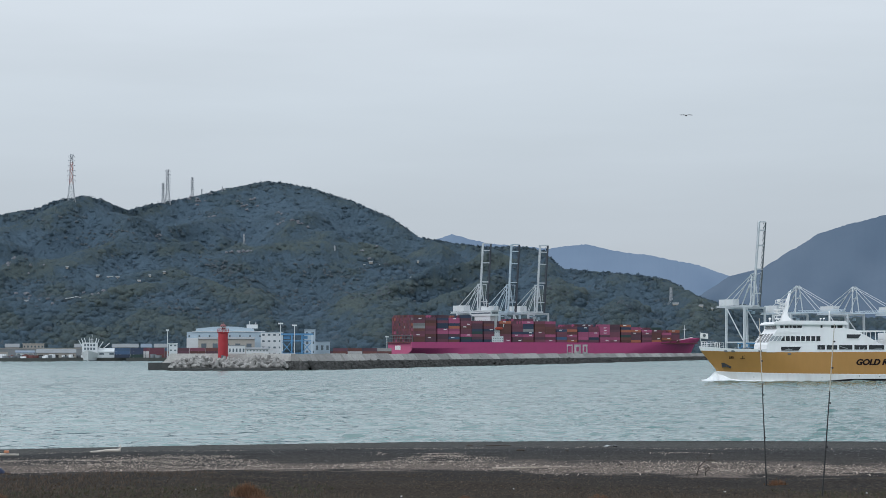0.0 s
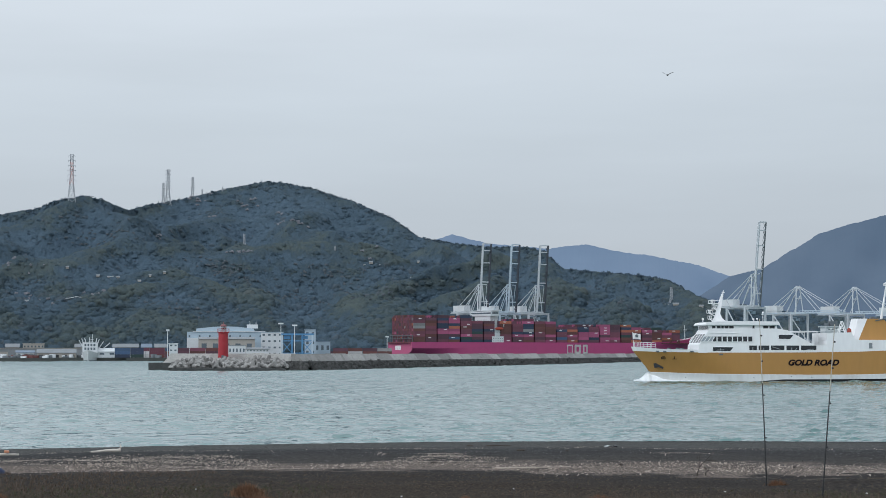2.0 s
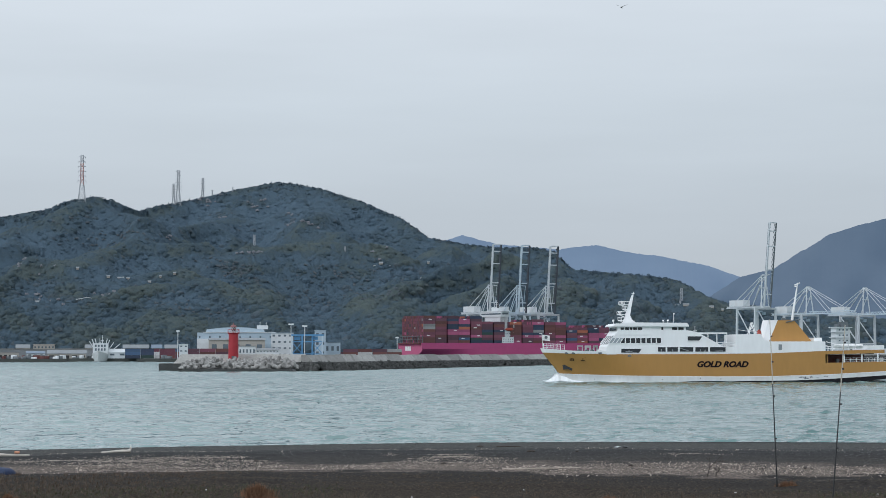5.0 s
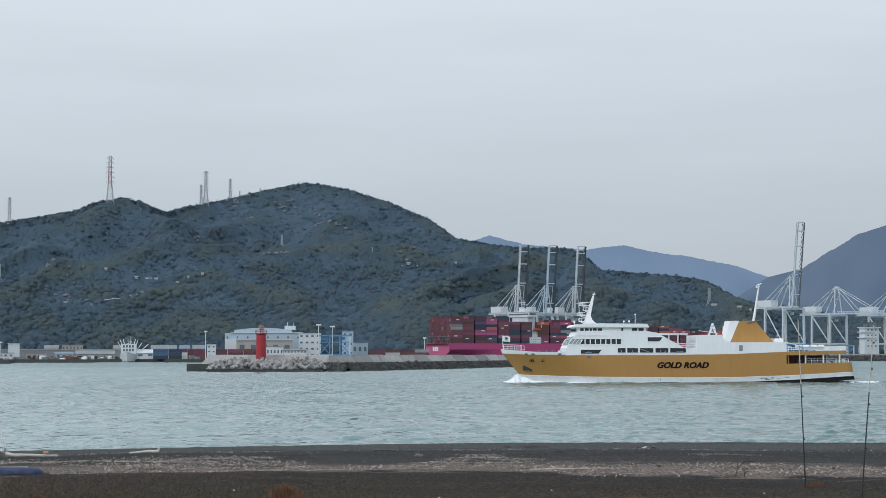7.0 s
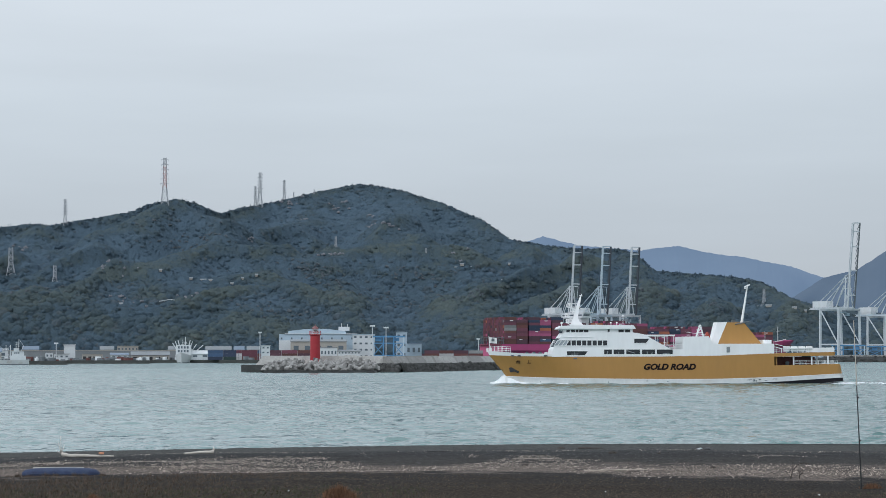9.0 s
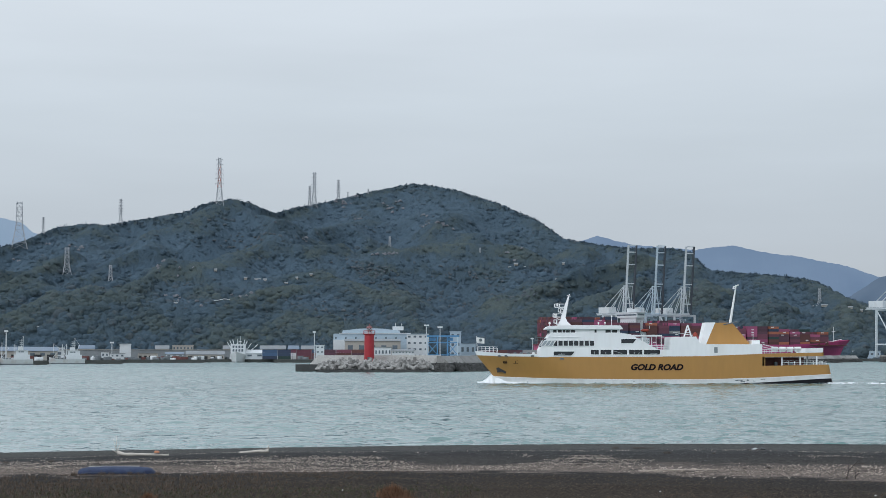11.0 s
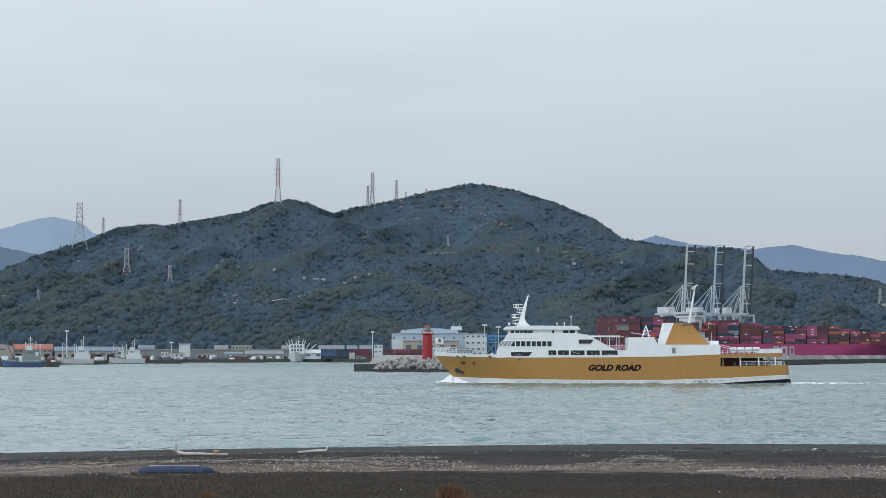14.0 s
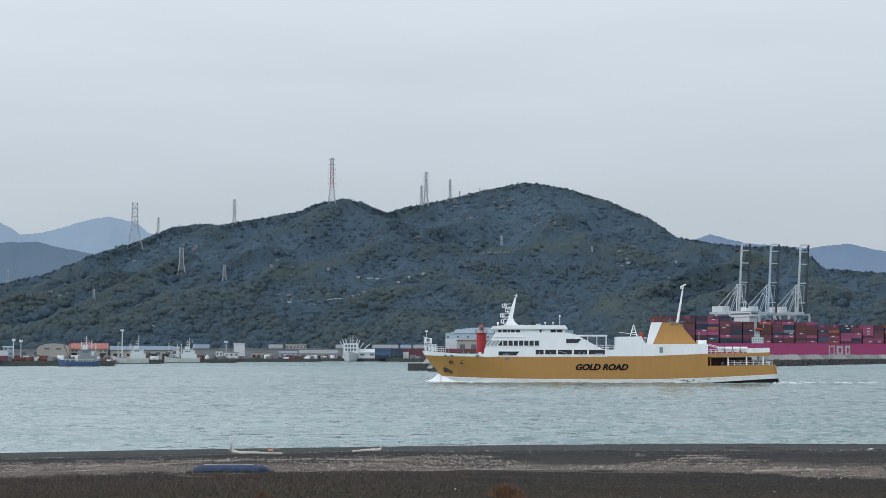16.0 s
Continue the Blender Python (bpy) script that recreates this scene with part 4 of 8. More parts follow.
def tetrapod():
    bm = B()
    for v in ((0, 0, 1), (0.94, 0, -0.33), (-0.47, 0.82, -0.33), (-0.47, -0.82, -0.33)):
        bar(bm, (0, 0, 0), Vector(v) * 2.0, 1.7, 8, 1.15)
    return link("tetrapod", bm, M_TETRA)


def build_tetrapods():
    rng = random.Random(3)
    first = tagged(tetrapod(), "weathered pale concrete tetrapod in a heap", "tetrapod", "tetrapods at the breakwater head")
    first.matrix_basis = pose(-97, 722, 1.3)
    for i in range(95):
        u = rng.random()
        x = -98 + 41 * u
        row = rng.random()
        y = 717 + 19 * row
        top = 1.2 + 2.6 * row * min(1, 6 * u + 0.2, 5 * (1 - u) + 0.3)
        copy_thing(first, pose(x, y, top, rng.uniform(0, 360), rng.uniform(0, 360), rng.uniform(0, 360)))


build_tetrapods()


def build_lighthouse():
    lh = thing("lighthouse", pose(-81.1, 741, 2.8), "red round lighthouse tower on the breakwater head", "lighthouse")
    bm = B()
    lathe(bm, [(2.3, 0), (2.3, 0.5), (1.9, 0.7), (1.8, 10.2)], 24)
    part("tower", bm, M_REDLH, lh, smooth=False)
    bm = B()
    lathe(bm, [(1.8, 10.2), (2.2, 10.5), (2.2, 10.75), (1.6, 10.75)], 24)
    part("gallery", bm, M_REDLH, lh)
    bm = B()
    for i in range(12):
        a = i * math.pi / 6
        p = (2.15 * math.cos(a), 2.15 * math.sin(a))
        q = (2.15 * math.cos(a + math.pi / 6), 2.15 * math.sin(a + math.pi / 6))
        bar(bm, (*p, 10.7), (*p, 11.8), 0.1)
        bar(bm, (*p, 11.8), (*q, 11.8), 0.1)
        bar(bm, (*p, 11.3), (*q, 11.3), 0.07)
    part("railing", bm, M_REDLH, lh)
    bm = B()
    lathe(bm, [(1.0, 10.75), (1.0, 11.3)], 16)
    part("lantern_base", bm, M_STEEL, lh, "pale grey lantern base")
    bm = B()
    for i in range(8):
        a = i * math.pi / 4
        c0, s0, c1, s1 = math.cos(a), math.sin(a), math.cos(a + 0.785), math.sin(a + 0.785)
        bar(bm, (1.1 * c0, 1.1 * s0, 11.2), (1.1 * c1, 1.1 * s1, 12.7), 0.12)
        bar(bm, (1.1 * c1, 1.1 * s1, 11.2), (1.1 * c0, 1.1 * s0, 12.7), 0.12)
    part("lantern_cage", bm, M_STEEL, lh, "pale grey lantern bars")
    bm = B()
    lathe(bm, [(0.8, 11.3), (0.8, 12.6)], 12)
    part("lantern", bm, M_GLASS, lh, "lantern glass")
    bm = B()
    lathe(bm, [(1.25, 12.6), (1.1, 13.0), (0.5, 13.5), (0.12, 13.5), (0.1, 14.2)], 16)
    part("dome", bm, M_REDGREY, lh, "dull reddish grey dome")
    bm = B()
    box(bm, (0, -1.98, 1.7), (0.9, 0.2, 1.8))
    part("door", bm, M_DARKST, lh)
    lh.scale = (1.0, 1.0, 1.06)


build_lighthouse()

# ---- the ferry ----
LEN, HALF = 81.0, 7.0


def stem(z):
    """How far the stem lies behind the bow tip at height z."""
    return float(np.interp(z, [-2, 0, 2, 6.7, 8], [5.2, 4.7, 4.0, 0.2, -0.4]))


def breadth(s, z):
    e = max(0.0, s - stem(z))
    fore = 1 - max(0.0, 1 - e / (24 - 0.9 * z)) ** 2.3
    aft = 1 - 0.1 * max(0.0, (s - 62) / 20) ** 2
    return HALF * fore * aft


def gold_low(s):
    return float(np.interp(s, [0, 8, 19, 40, 53, 67, 82], [1.9, 1.6, 1.3, 1.1, 1.15, 1.6, 2.4]))


def gold_top(s):
    return float(np.interp(s, [0, 6, 19, 40, 53, 65, 82], [6.75, 6.5, 6.35, 6.4, 6.6, 7.1, 7.5]))


def white_low(s):
    # raised amidships: the waterline's shade and reflection drawn as black paint
    return float(np.interp(s, [0, 22, 34, 50, 58, 67, 82], [-0.9, -0.9, 0.1, 0.16, 0.24, 0.6, 1.55]))


def keel(s):
    return float(np.interp(s, [0, 60, 72, 82], [-1.6, -1.6, -0.3, 0.75]))


def hull_band(lo, hi, s0=-1.0, s1=LEN, steps=90, levels=5, out=0.0):
    """Shell plating on both sides between two sheer lines, closed at the stern."""
    bm = B()
    for side in (1, -1):
        rows = []
        for i in range(steps + 1):
            s = s0 + (s1 - s0) * i / steps
            row = []
            for k in range(levels + 1):
                z = lo(s) + (hi(s) - lo(s)) * k / levels
                e = max(s, stem(z))
                row.append(bm.verts.new((41.0 - e - (0.06 * (7 - z) if s > LEN - 0.6 else 0) * 3, side * (breadth(e, z) + out), z)))
            rows.append(row)
        for a, b in zip(rows, rows[1:]):
            for k in range(levels):
                try:
                    bm.faces.new((a[k], b[k], b[k + 1], a[k + 1]))
                except ValueError:
                    pass
        end = rows[-1]
        if side == 1:
            first = end
        elif s1 > LEN - 1:
            for k in range(levels):
                bm.faces.new((first[k], end[k], end[k + 1], first[k + 1]))
    bmesh.ops.remove_doubles(bm, verts=bm.verts, dist=0.004)
    return bm


def deck_plate(z, s0, s1, steps=40, inset=0.05, thick=0.15):
    bm = B()
    up, dn = [], []
    for i in range(steps + 1):
        s = s0 + (s1 - s0) * i / steps
        zz = z(s)
        b = max(0.02, breadth(max(s, stem(zz) + 0.01), zz) - inset)
        up.append((bm.verts.new((41.0 - s, b, zz)), bm.verts.new((41.0 - s, -b, zz))))
    for a, b in zip(up, up[1:]):
        bm.faces.new((a[0], b[0], b[1], a[1]))
    return bm


def X(s):
    return 41.0 - s


def text_mesh(body, size, depth=0.02, shear=0.0, bold=0.0):
    cu = bpy.data.curves.new("lettering", "FONT")
    cu.body, cu.size, cu.extrude, cu.shear, cu.offset = body, size, depth, shear, bold
    cu.align_x, cu.align_y = "LEFT", "BOTTOM_BASELINE"
    tmp = new("lettering", cu)
    bpy.context.view_layer.update()
    me = bpy.data.meshes.new_from_object(tmp.evaluated_get(bpy.context.evaluated_depsgraph_get()))
    bpy.data.objects.remove(tmp)
    return me


def lettering(body, width, height, m, material, parent, shear=0.0, bold=0.0, name="lettering"):
    """Words fitted to a width and a height on a surface."""
    me = text_mesh(body, 1.0, 0.02, shear, bold)
    co = np.array([v.co[:] for v in me.vertices])
    lo, hi = co.min(0), co.max(0)
    me.transform(Matrix.Diagonal((width / (hi[0] - lo[0]), height / (hi[1] - lo[1]), 1, 1)) @ Matrix.Translation((-lo[0], -lo[1], 0)))
    me.materials.append(material)
    ob = new(name, me)
    ob.parent = parent
    ob.matrix_basis = m
    return ob


def build_ferry():
    f = thing("ferry", pose(0, 0, 0), "ochre and white car ferry under way with a bow wave", "ferry")
    part("lower_hull", hull_band(keel, white_low), M_BLACK, f, "black bottom paint, carrying the dark waterline shade too", True)
    part("boot_top", hull_band(white_low, gold_low), M_BOOT, f, "white band above the waterline", True)
    # ochre plating: whole as far as the open mooring deck aft, then a low and a high strake
    part("hull_side", hull_band(gold_low, gold_top, -1.0, 66.0), M_GOLD, f, "ochre hull plating", True)
    part("hull_side", hull_band(gold_low, lambda s: 4.35 + 0.02 * (s - 66), 66.0, LEN, 24), M_GOLD, f, "ochre hull plating", True)
    part("upper_strake", hull_band(lambda s: 6.35 + 0.02 * (s - 66), gold_top, 66.0, LEN - 0.8, 20), M_GOLD, f, "ochre plating over the mooring deck", True)
    part("rubbing_strip", hull_band(lambda s: gold_low(s) - 0.06, lambda s: gold_low(s) + 0.1, 2.0, LEN, 70, 1, 0.06), M_WHITE, f)
    part("bulwark", hull_band(gold_top, lambda s: gold_top(s) + (1.0 - 0.35 * min(1, s / 8)), -1.0, 15.5, 30, 2), M_WHITE, f)
    part("foredeck", deck_plate(lambda s: gold_top(s) + 0.05, 0.3, 18), M_DECK, f)
    part("mooring_deck", deck_plate(lambda s: 4.3, 58, LEN - 0.3), M_DECK, f)
    bm = B()
    box(bm, (X(66.6), 0, 5.6), (0.3, 12.6, 2.8))
    part("bulkhead", bm, M_GOLD, f)
    # added block: darkens the view through the open mooring deck
    bm = B()
    box(bm, (X(71.5), -1.0, 5.3), (9.5, 8.0, 2.0))
    part("stern_shade_block", bm, M_RUST, f, "dull brown block added to darken the open mooring deck")
    part("upper_deck", deck_plate(lambda s: gold_top(s) + 0.02, 16, LEN - 0.9), M_DECK, f)
    # superstructure, built up in tiers
    w = 6.95
    bm = B()
    prism(bm, [(X(14.4), 6.3), (X(14.6), 8.1), (X(17.2), 12.0), (X(33), 12.0), (X(35.6), 11.6), (X(42.0), 8.1), (X(43.0), 8.1), (X(43.0), 6.4)], -w, w)
    part("deckhouse", bm, M_WHITE, f, "white passenger deckhouse")
    bm = B()
    prism(bm, [(X(17.3), 11.3), (X(16.8), 13.5), (X(33.2), 13.5), (X(33.2), 11.3)], -6.6, 6.6)
    part("wheelhouse", bm, M_WHITE, f, "white wheelhouse")
    bm = B()
    prism(bm, [(X(16.1), 12.95), (X(16.5), 13.4), (X(20), 13.75), (X(33.3), 13.65), (X(33.8), 13.0), (X(33.8), 12.8), (X(16.1), 12.8)], -7.3, 7.3)
    part("bridge_roof", bm, M_WHITE, f)
    bm = B()
    prism(bm, [(X(43), 6.5), (X(43), 8.05), (X(44.8), 8.06), (X(44.9), 11.0), (X(50.8), 11.1), (X(51.6), 9.6), (X(52.4), 9.35), (X(66.0), 9.35), (X(66.0), 7.1), (X(53), 6.55)], -w - 0.03, w + 0.03)
    part("casing_house", bm, M_WHITE, f, "white after deckhouse")
    bm = B()
    prism(bm, [(X(53.3), 9.3), (X(55.6), 14.35), (X(59.6), 14.35), (X(63.8), 9.3)], -3.0, 3.0)
    fun = part("funnel", bm, M_GOLD, f, "ochre sloping funnel")
    bm = B()
    prism(bm, [(X(52.2), 9.25), (X(53.4), 14.4), (X(55.7), 14.42), (X(53.5), 9.25)], -3.05, 3.05)
    part("funnel_front", bm, M_WHITE, fun, "white front casing of the funnel")
    bm = B()
    box(bm, (X(58.6), 0, 14.45), (2.2, 4.0, 0.3), ry=radians(-8))
    box(bm, (X(57.4), 1.5, 14.6), (0.9, 0.9, 0.6))
    bar(bm, (X(57.6), 3.1, 13.9), (X(61.0), 3.1, 14.6), 0.28, 6)
    part("exhaust", bm, M_DARKST, fun, "sooty exhaust outlet")
    # after mast, leaning back
    bm = B()
    bar(bm, (X(58.5), 2.0, 9.4), (X(60.75), 2.0, 23.2), 0.85, 8, 0.3)
    bar(bm, (X(60.0), 2.0, 22.7), (X(61.3), 2.0, 23.2), 0.28, 6)
    box(bm, (X(60.2), 2.0, 22.4), (0.5, 0.9, 0.3))
    part("after_mast", bm, M_WHITE, f)
    # windows, set a little proud of the plating with frames round them
    def window(x0, x1, z0, z1, y, slant0=0.0, slant1=0.0, glass=M_GLASS):
        for side in (1, -1):
            bm = B()
            prism(bm, [(x0, z0), (x0 - slant0, z1), (x1 + slant1, z1), (x1, z0)], side * (y - 0.05), side * (y + 0.02))
            pane = part("window", bm, glass, f)
            bm = B()
            e = 0.09
            ring = [(x0 + e, z0 - e), (x0 - slant0 + e, z1 + e), (x1 + slant1 - e, z1 + e), (x1 - e, z0 - e)]
            for a, b in zip(ring, ring[1:] + ring[:1]):
                bar(bm, (a[0], side * (y + 0.02), a[1]), (b[0], side * (y + 0.02), b[1]), 0.13)
            part("window_frame", bm, M_WHITE, pane)
    for i in range(8):
        s = 17.8 + 1.21 * i
        window(X(s), X(s + 0.95), 8.95, 10.1, w, 0.45 if i == 0 else 0)
    for i in range(5):
        s = (17.8, 18.9, 20.0, 20.75, 21.85)[i]
        window(X(s), X(s + (0.8, 0.9, 0.55, 0.9, 1.05)[i]), 11.85, 12.6, 6.6)
    for s in (15.0, 15.9, 16.8):
        window(X(s), X(s + 0.68), 8.95, 10.1, w, 0.9, -0.9, M_PALEGLASS)
    window(X(17.9), X(22.0), 6.7, 7.6, w, 0, -0.75)
    for s0, s1 in ((26.5, 28.3), (28.7, 31.2), (31.65, 34.8), (35.3, 38.3), (38.75, 42.4)):
        window(X(s0), X(s1), 6.95, 8.0, w)
    window(X(33.5), X(36.2), 9.55, 10.5, w, 0, -0.8)
    for a0, a1, z0, z1 in ((31.8, 33.7, 7.75, 7.15), (27.3, 27.3, 7.0, 7.6), (29.9, 29.9, 7.0, 7.5), (36.5, 36.5, 7.0, 7.55), (37.4, 37.7, 7.0, 7.4), (40.1, 41.8, 7.1, 7.15), (18.9, 20.5, 6.95, 7.0), (19.7, 19.7, 6.8, 7.3)):
        for side in (1, -1):
            bm = B()
            bar(bm, (X(a0), side * (w + 0.03), z0), (X(a1), side * (w + 0.03), z1), 0.16)
            part("cabin_fitting", bm, M_DECK, f)
    for i in range(4):
        bm = B()
        y = -4.8 + 3.2 * i
        prism(bm, [(X(14.95), 8.65), (X(14.92), 8.65), (X(16.3), 10.7), (X(16.33), 10.7)], y - 1.2, y + 1.2)
        part("front_window", bm, M_GLASS, f)
    for y in (-4.5, -2.7, -0.9, 0.9, 2.7, 4.5):
        bm = B()
        box(bm, (X(16.95), y, 12.25), (0.06, 1.4, 0.75), ry=radians(-13))
        part("front_window", bm, M_GLASS, f)
    bm = B()
    box(bm, (X(20.5), 0, 10.95), (7.5, 2 * w + 0.25, 0.12))
    part("deck_edge", bm, M_WHITE, f)
    for side in (1, -1):
        # no openings are cut: dark slabs show the shade inside
        for s in (30.5, 32.0):
            bm = B()
            box(bm, (X(s), side * 6.62, 12.2), (1.2, 0.06, 0.85))
            part("bridge_wing_opening", bm, M_DARK, f)
        bm = B()
        box(bm, (X(27.6), side * 6.62, 12.1), (0.45, 0.06, 1.15))
        part("wing_door", bm, M_DARK, f)
    # raked radar mast on the bridge roof, with its platforms forward
    bm = B()
    prism(bm, [(X(19.2), 13.7), (X(19.75), 15.0), (X(20.8), 18.4), (X(21.5), 20.3), (X(21.85), 20.3), (X(21.5), 18.4), (X(21.0), 15.6), (X(21.4), 14.6), (X(22.5), 13.7)], -0.45, 0.45)
    bar(bm, (X(21.7), 0, 20.2), (X(21.95), 0, 21.1), 0.2, 6)
    bar(bm, (X(21.4), 0, 20.7), (X(22.2), 0, 20.6), 0.14, 6)
    mast_part = part("radar_mast", bm, M_WHITE, f)
    for z, s0, s1, wide in ((18.0, 18.5, 20.7, 1.0), (16.9, 19.3, 20.4, 0.8), (15.7, 18.1, 19.8, 1.1), (14.3, 18.3, 19.4, 0.9)):
        bm = B()
        box(bm, ((X(s0) + X(s1)) / 2, 0, z), (s1 - s0, 2 * wide, 0.16))
        for y in (-wide, wide):
            for u in (s0, (s0 + s1) / 2):
                bar(bm, (X(u), y, z), (X(u), y, z + 0.75), 0.09)
            bar(bm, (X(s0), y, z + 0.75), (X(s1), y, z + 0.75), 0.08)
            bar(bm, (X(s0 + 0.3), y * 0.6, z), (X(s1 + 0.1), y * 0.3, z - 0.7), 0.12)
        bar(bm, (X(s0), -wide, z + 0.75), (X(s0), wide, z + 0.75), 0.08)
        part("radar_platform", bm, M_WHITE, mast_part)
    for z, s0, wide in ((18.75, 19.1, 1.5), (16.35, 18.6, 1.7)):
        bm = B()
        box(bm, (X(s0), 0, z), (0.3, 2 * wide, 0.26))
        box(bm, (X(s0), 0, z - 0.3), (0.4, 0.4, 0.5))
        part("radar_scanner", bm, M_RAFT, mast_part)
    bm = B()
    bmesh.ops.create_icosphere(bm, subdivisions=2, radius=0.3, matrix=Matrix.Translation((X(17.4), -2.4, 14.3)))
    bar(bm, (X(17.4), -2.4, 13.6), (X(17.4), -2.4, 14.2), 0.2, 6)
    part("radome", bm, M_RAFT, f)
    for s, y, h in ((32.0, -3, 16.0), (28.6, 2, 14.3), (30.4, -2, 14.4)):
        bm = B()
        bar(bm, (X(s), y, 13.8), (X(s), y, h), 0.12, 6)
        box(bm, (X(s), y, h), (0.35, 0.35, 0.3))
        part("aerial", bm, M_WHITE, f)
    bm = B()
    bar(bm, (X(21.8), 0.2, 20.0), (X(25.4), 0.2, 13.7), 0.04)
    part("stay", bm, M_DARKST, f)
    bm = B()
    box(bm, (X(20.8), -4.5, 14.15), (1.0, 1.0, 0.5))
    part("searchlight", bm, M_DARKST, f)
    # sun deck canopy abaft the deckhouse
    for side in (-6, 6):
        bm = B()
        for s in (38.5, 40.6, 42.8):
            bar(bm, (X(s), side, 8.1), (X(s), side, 11.2), 0.14)
        bar(bm, (X(35.5), side, 11.25), (X(43), side, 11.25), 0.25)
        for z in (8.6, 9.1):
            bar(bm, (X(39), side * 1.08, z), (X(44.6), side * 1.08, z), 0.08)
        for s in np.arange(39, 44.7, 1.4):
            bar(bm, (X(s), side * 1.08, 8.0), (X(s), side * 1.08, 9.1), 0.07)
        part("canopy_frame", bm, M_WHITE, f)
    bm = B()
    box(bm, (X(39.2), 0, 11.4), (7.6, 12.2, 0.14))
    part("canopy", bm, M_WALLW, f)
    for y in (-3.5, -1, 1.5, 4):
        bm = B()
        box(bm, (X(40.8), y, 8.55), (2.2, 0.5, 0.5))
        part("deck_bench", bm, M_DARKST, f)
    # frame and rescue boat before the funnel
    bm = B()
    for y in (5.6, 4.2):
        bar(bm, (X(48.2), y, 11), (X(49.0), y, 13.7), 0.16)
        bar(bm, (X(49.9), y, 11), (X(49.1), y, 13.7), 0.16)
        bar(bm, (X(48.5), y, 12.0), (X(49.6), y, 12.0), 0.12)
        bar(bm, (X(48.5), y, 12.0), (X(49.3), y, 13.0), 0.1)
    bar(bm, (X(49.05), 5.6, 13.7), (X(49.05), 4.2, 13.7), 0.2)
    bar(bm, (X(45.6), 5.8, 12.1), (X(50.2), 5.8, 11.4), 0.1)
    part("davit", bm, M_WHITE, f)
    bm = B()
    box(bm, (X(50.9), 4.6, 11.1), (1.0, 0.8, 2.1), ry=radians(8))
    bmesh.ops.bevel(bm, geom=bm.edges[:], offset=0.28, segments=3, affect="EDGES")
    part("rescue_boat", bm, M_ORANGE, f, "orange rescue boat", True)
    for i in range(4):
        bm = B()
        bmesh.ops.create_cone(bm, cap_ends=True, segments=12, radius1=0.45, radius2=0.45, depth=1.5, matrix=Matrix.Translation((X(69.0 + 1.75 * i), 6.2, 8.3)) @ Matrix.Rotation(radians(90), 4, "Y"))
        box(bm, (X(69.0 + 1.75 * i), 6.0, 7.75), (1.2, 0.9, 0.4))
        part("life_raft", bm, M_RAFT, f, "white life raft canister")
    for side in (-6.75, 6.75):
        bm = B()
        bar(bm, (X(66.2), side, 9.3), (X(70.5), side, 8.2), 0.14)
        for s in np.arange(66.5, 76.6, 1.25):
            bar(bm, (X(s), side, gold_top(s)), (X(s), side, gold_top(s) + 1.0), 0.08)
        for z in (0.5, 1.0):
            bar(bm, (X(66.2), side, 7.1 + z), (X(76.8), side, 7.4 + z), 0.07)
        part("after_railing", bm, M_WHITE, f)
    part("after_bulwark", hull_band(gold_top, lambda s: gold_top(s) + 1.05, 76.0, LEN - 0.9, 8, 2, 0.02), M_WHITE, f)
    for side in (-6.3, 6.3):
        for s in (70.6, 74.8, 78.6):
            bm = B()
            bar(bm, (X(s), side, 4.3), (X(s), side, 6.6), 0.3)
            part("deck_post", bm, M_WHITE, f)
        bm = B()
        for z in (4.75, 5.15, 5.5):
            bar(bm, (X(70.6), side, z), (X(80.6), side, z), 0.06)
        for s in np.arange(70.6, 80.8, 1.45):
            bar(bm, (X(s), side, 4.3), (X(s), side, 5.5), 0.08)
        part("mooring_deck_railing", bm, M_WHITE, f)
    for s, h in ((69.5, 0.9), (73.0, 0.8), (77.2, 1.1), (80.0, 1.2)):
        bm = B()
        bar(bm, (X(s), 4.2, 4.3), (X(s), 4.2, 4.3 + h), 0.8, 8)
        bar(bm, (X(s), 5.0, 4.3 + h * 0.7), (X(s), 3.4, 4.3 + h * 0.7), 0.7, 10)
        part("mooring_winch", bm, M_DARKST if s < 79 else M_RAFT, f)
    bm = B()
    box(bm, (X(64.9), 0, 9.8), (1.9, 9.0, 0.9))
    bmesh.ops.bevel(bm, geom=bm.edges[:], offset=0.08, segments=1, affect="EDGES")
    part("deck_locker", bm, M_WHITE, f)
    bm = B()
    bar(bm, (X(64.0), 6.2, 9.4), (X(64.0), 6.2, 12.2), 0.1, 6)
    part("signal_pole", bm, M_WHITE, f)
    for s, z, lw, lh in ((12.0, 0.55, 0.22, 0.3), (27.5, 0.5, 0.2, 0.25), (36.4, 0.75, 0.22, 0.3), (41.2, 0.6, 0.3, 0.2), (60.5, 1.0, 1.7, 0.22), (61.4, 0.75, 1.0, 0.3), (62.6, 1.05, 0.5, 0.35), (64.0, 0.85, 0.6, 0.16), (66.0, 1.2, 0.9, 0.14)):
        for side in (1, -1):
            bm = B()
            y = side * (breadth(s, z) + 0.01)
            for k in range(5):
                box(bm, (X(s + (k - 2) * lw * 0.2), y, z + 0.13 * lh * ((k * 7) % 3 - 1)), (lw * 0.24, 0.02, lh * (0.45 + 0.25 * ((k * 5) % 3))))
            part("scuff", bm, M_DARKST, f, "dark scuffs on the white band")
    # foredeck: rails, winches, flag, anchor
    bm = B()
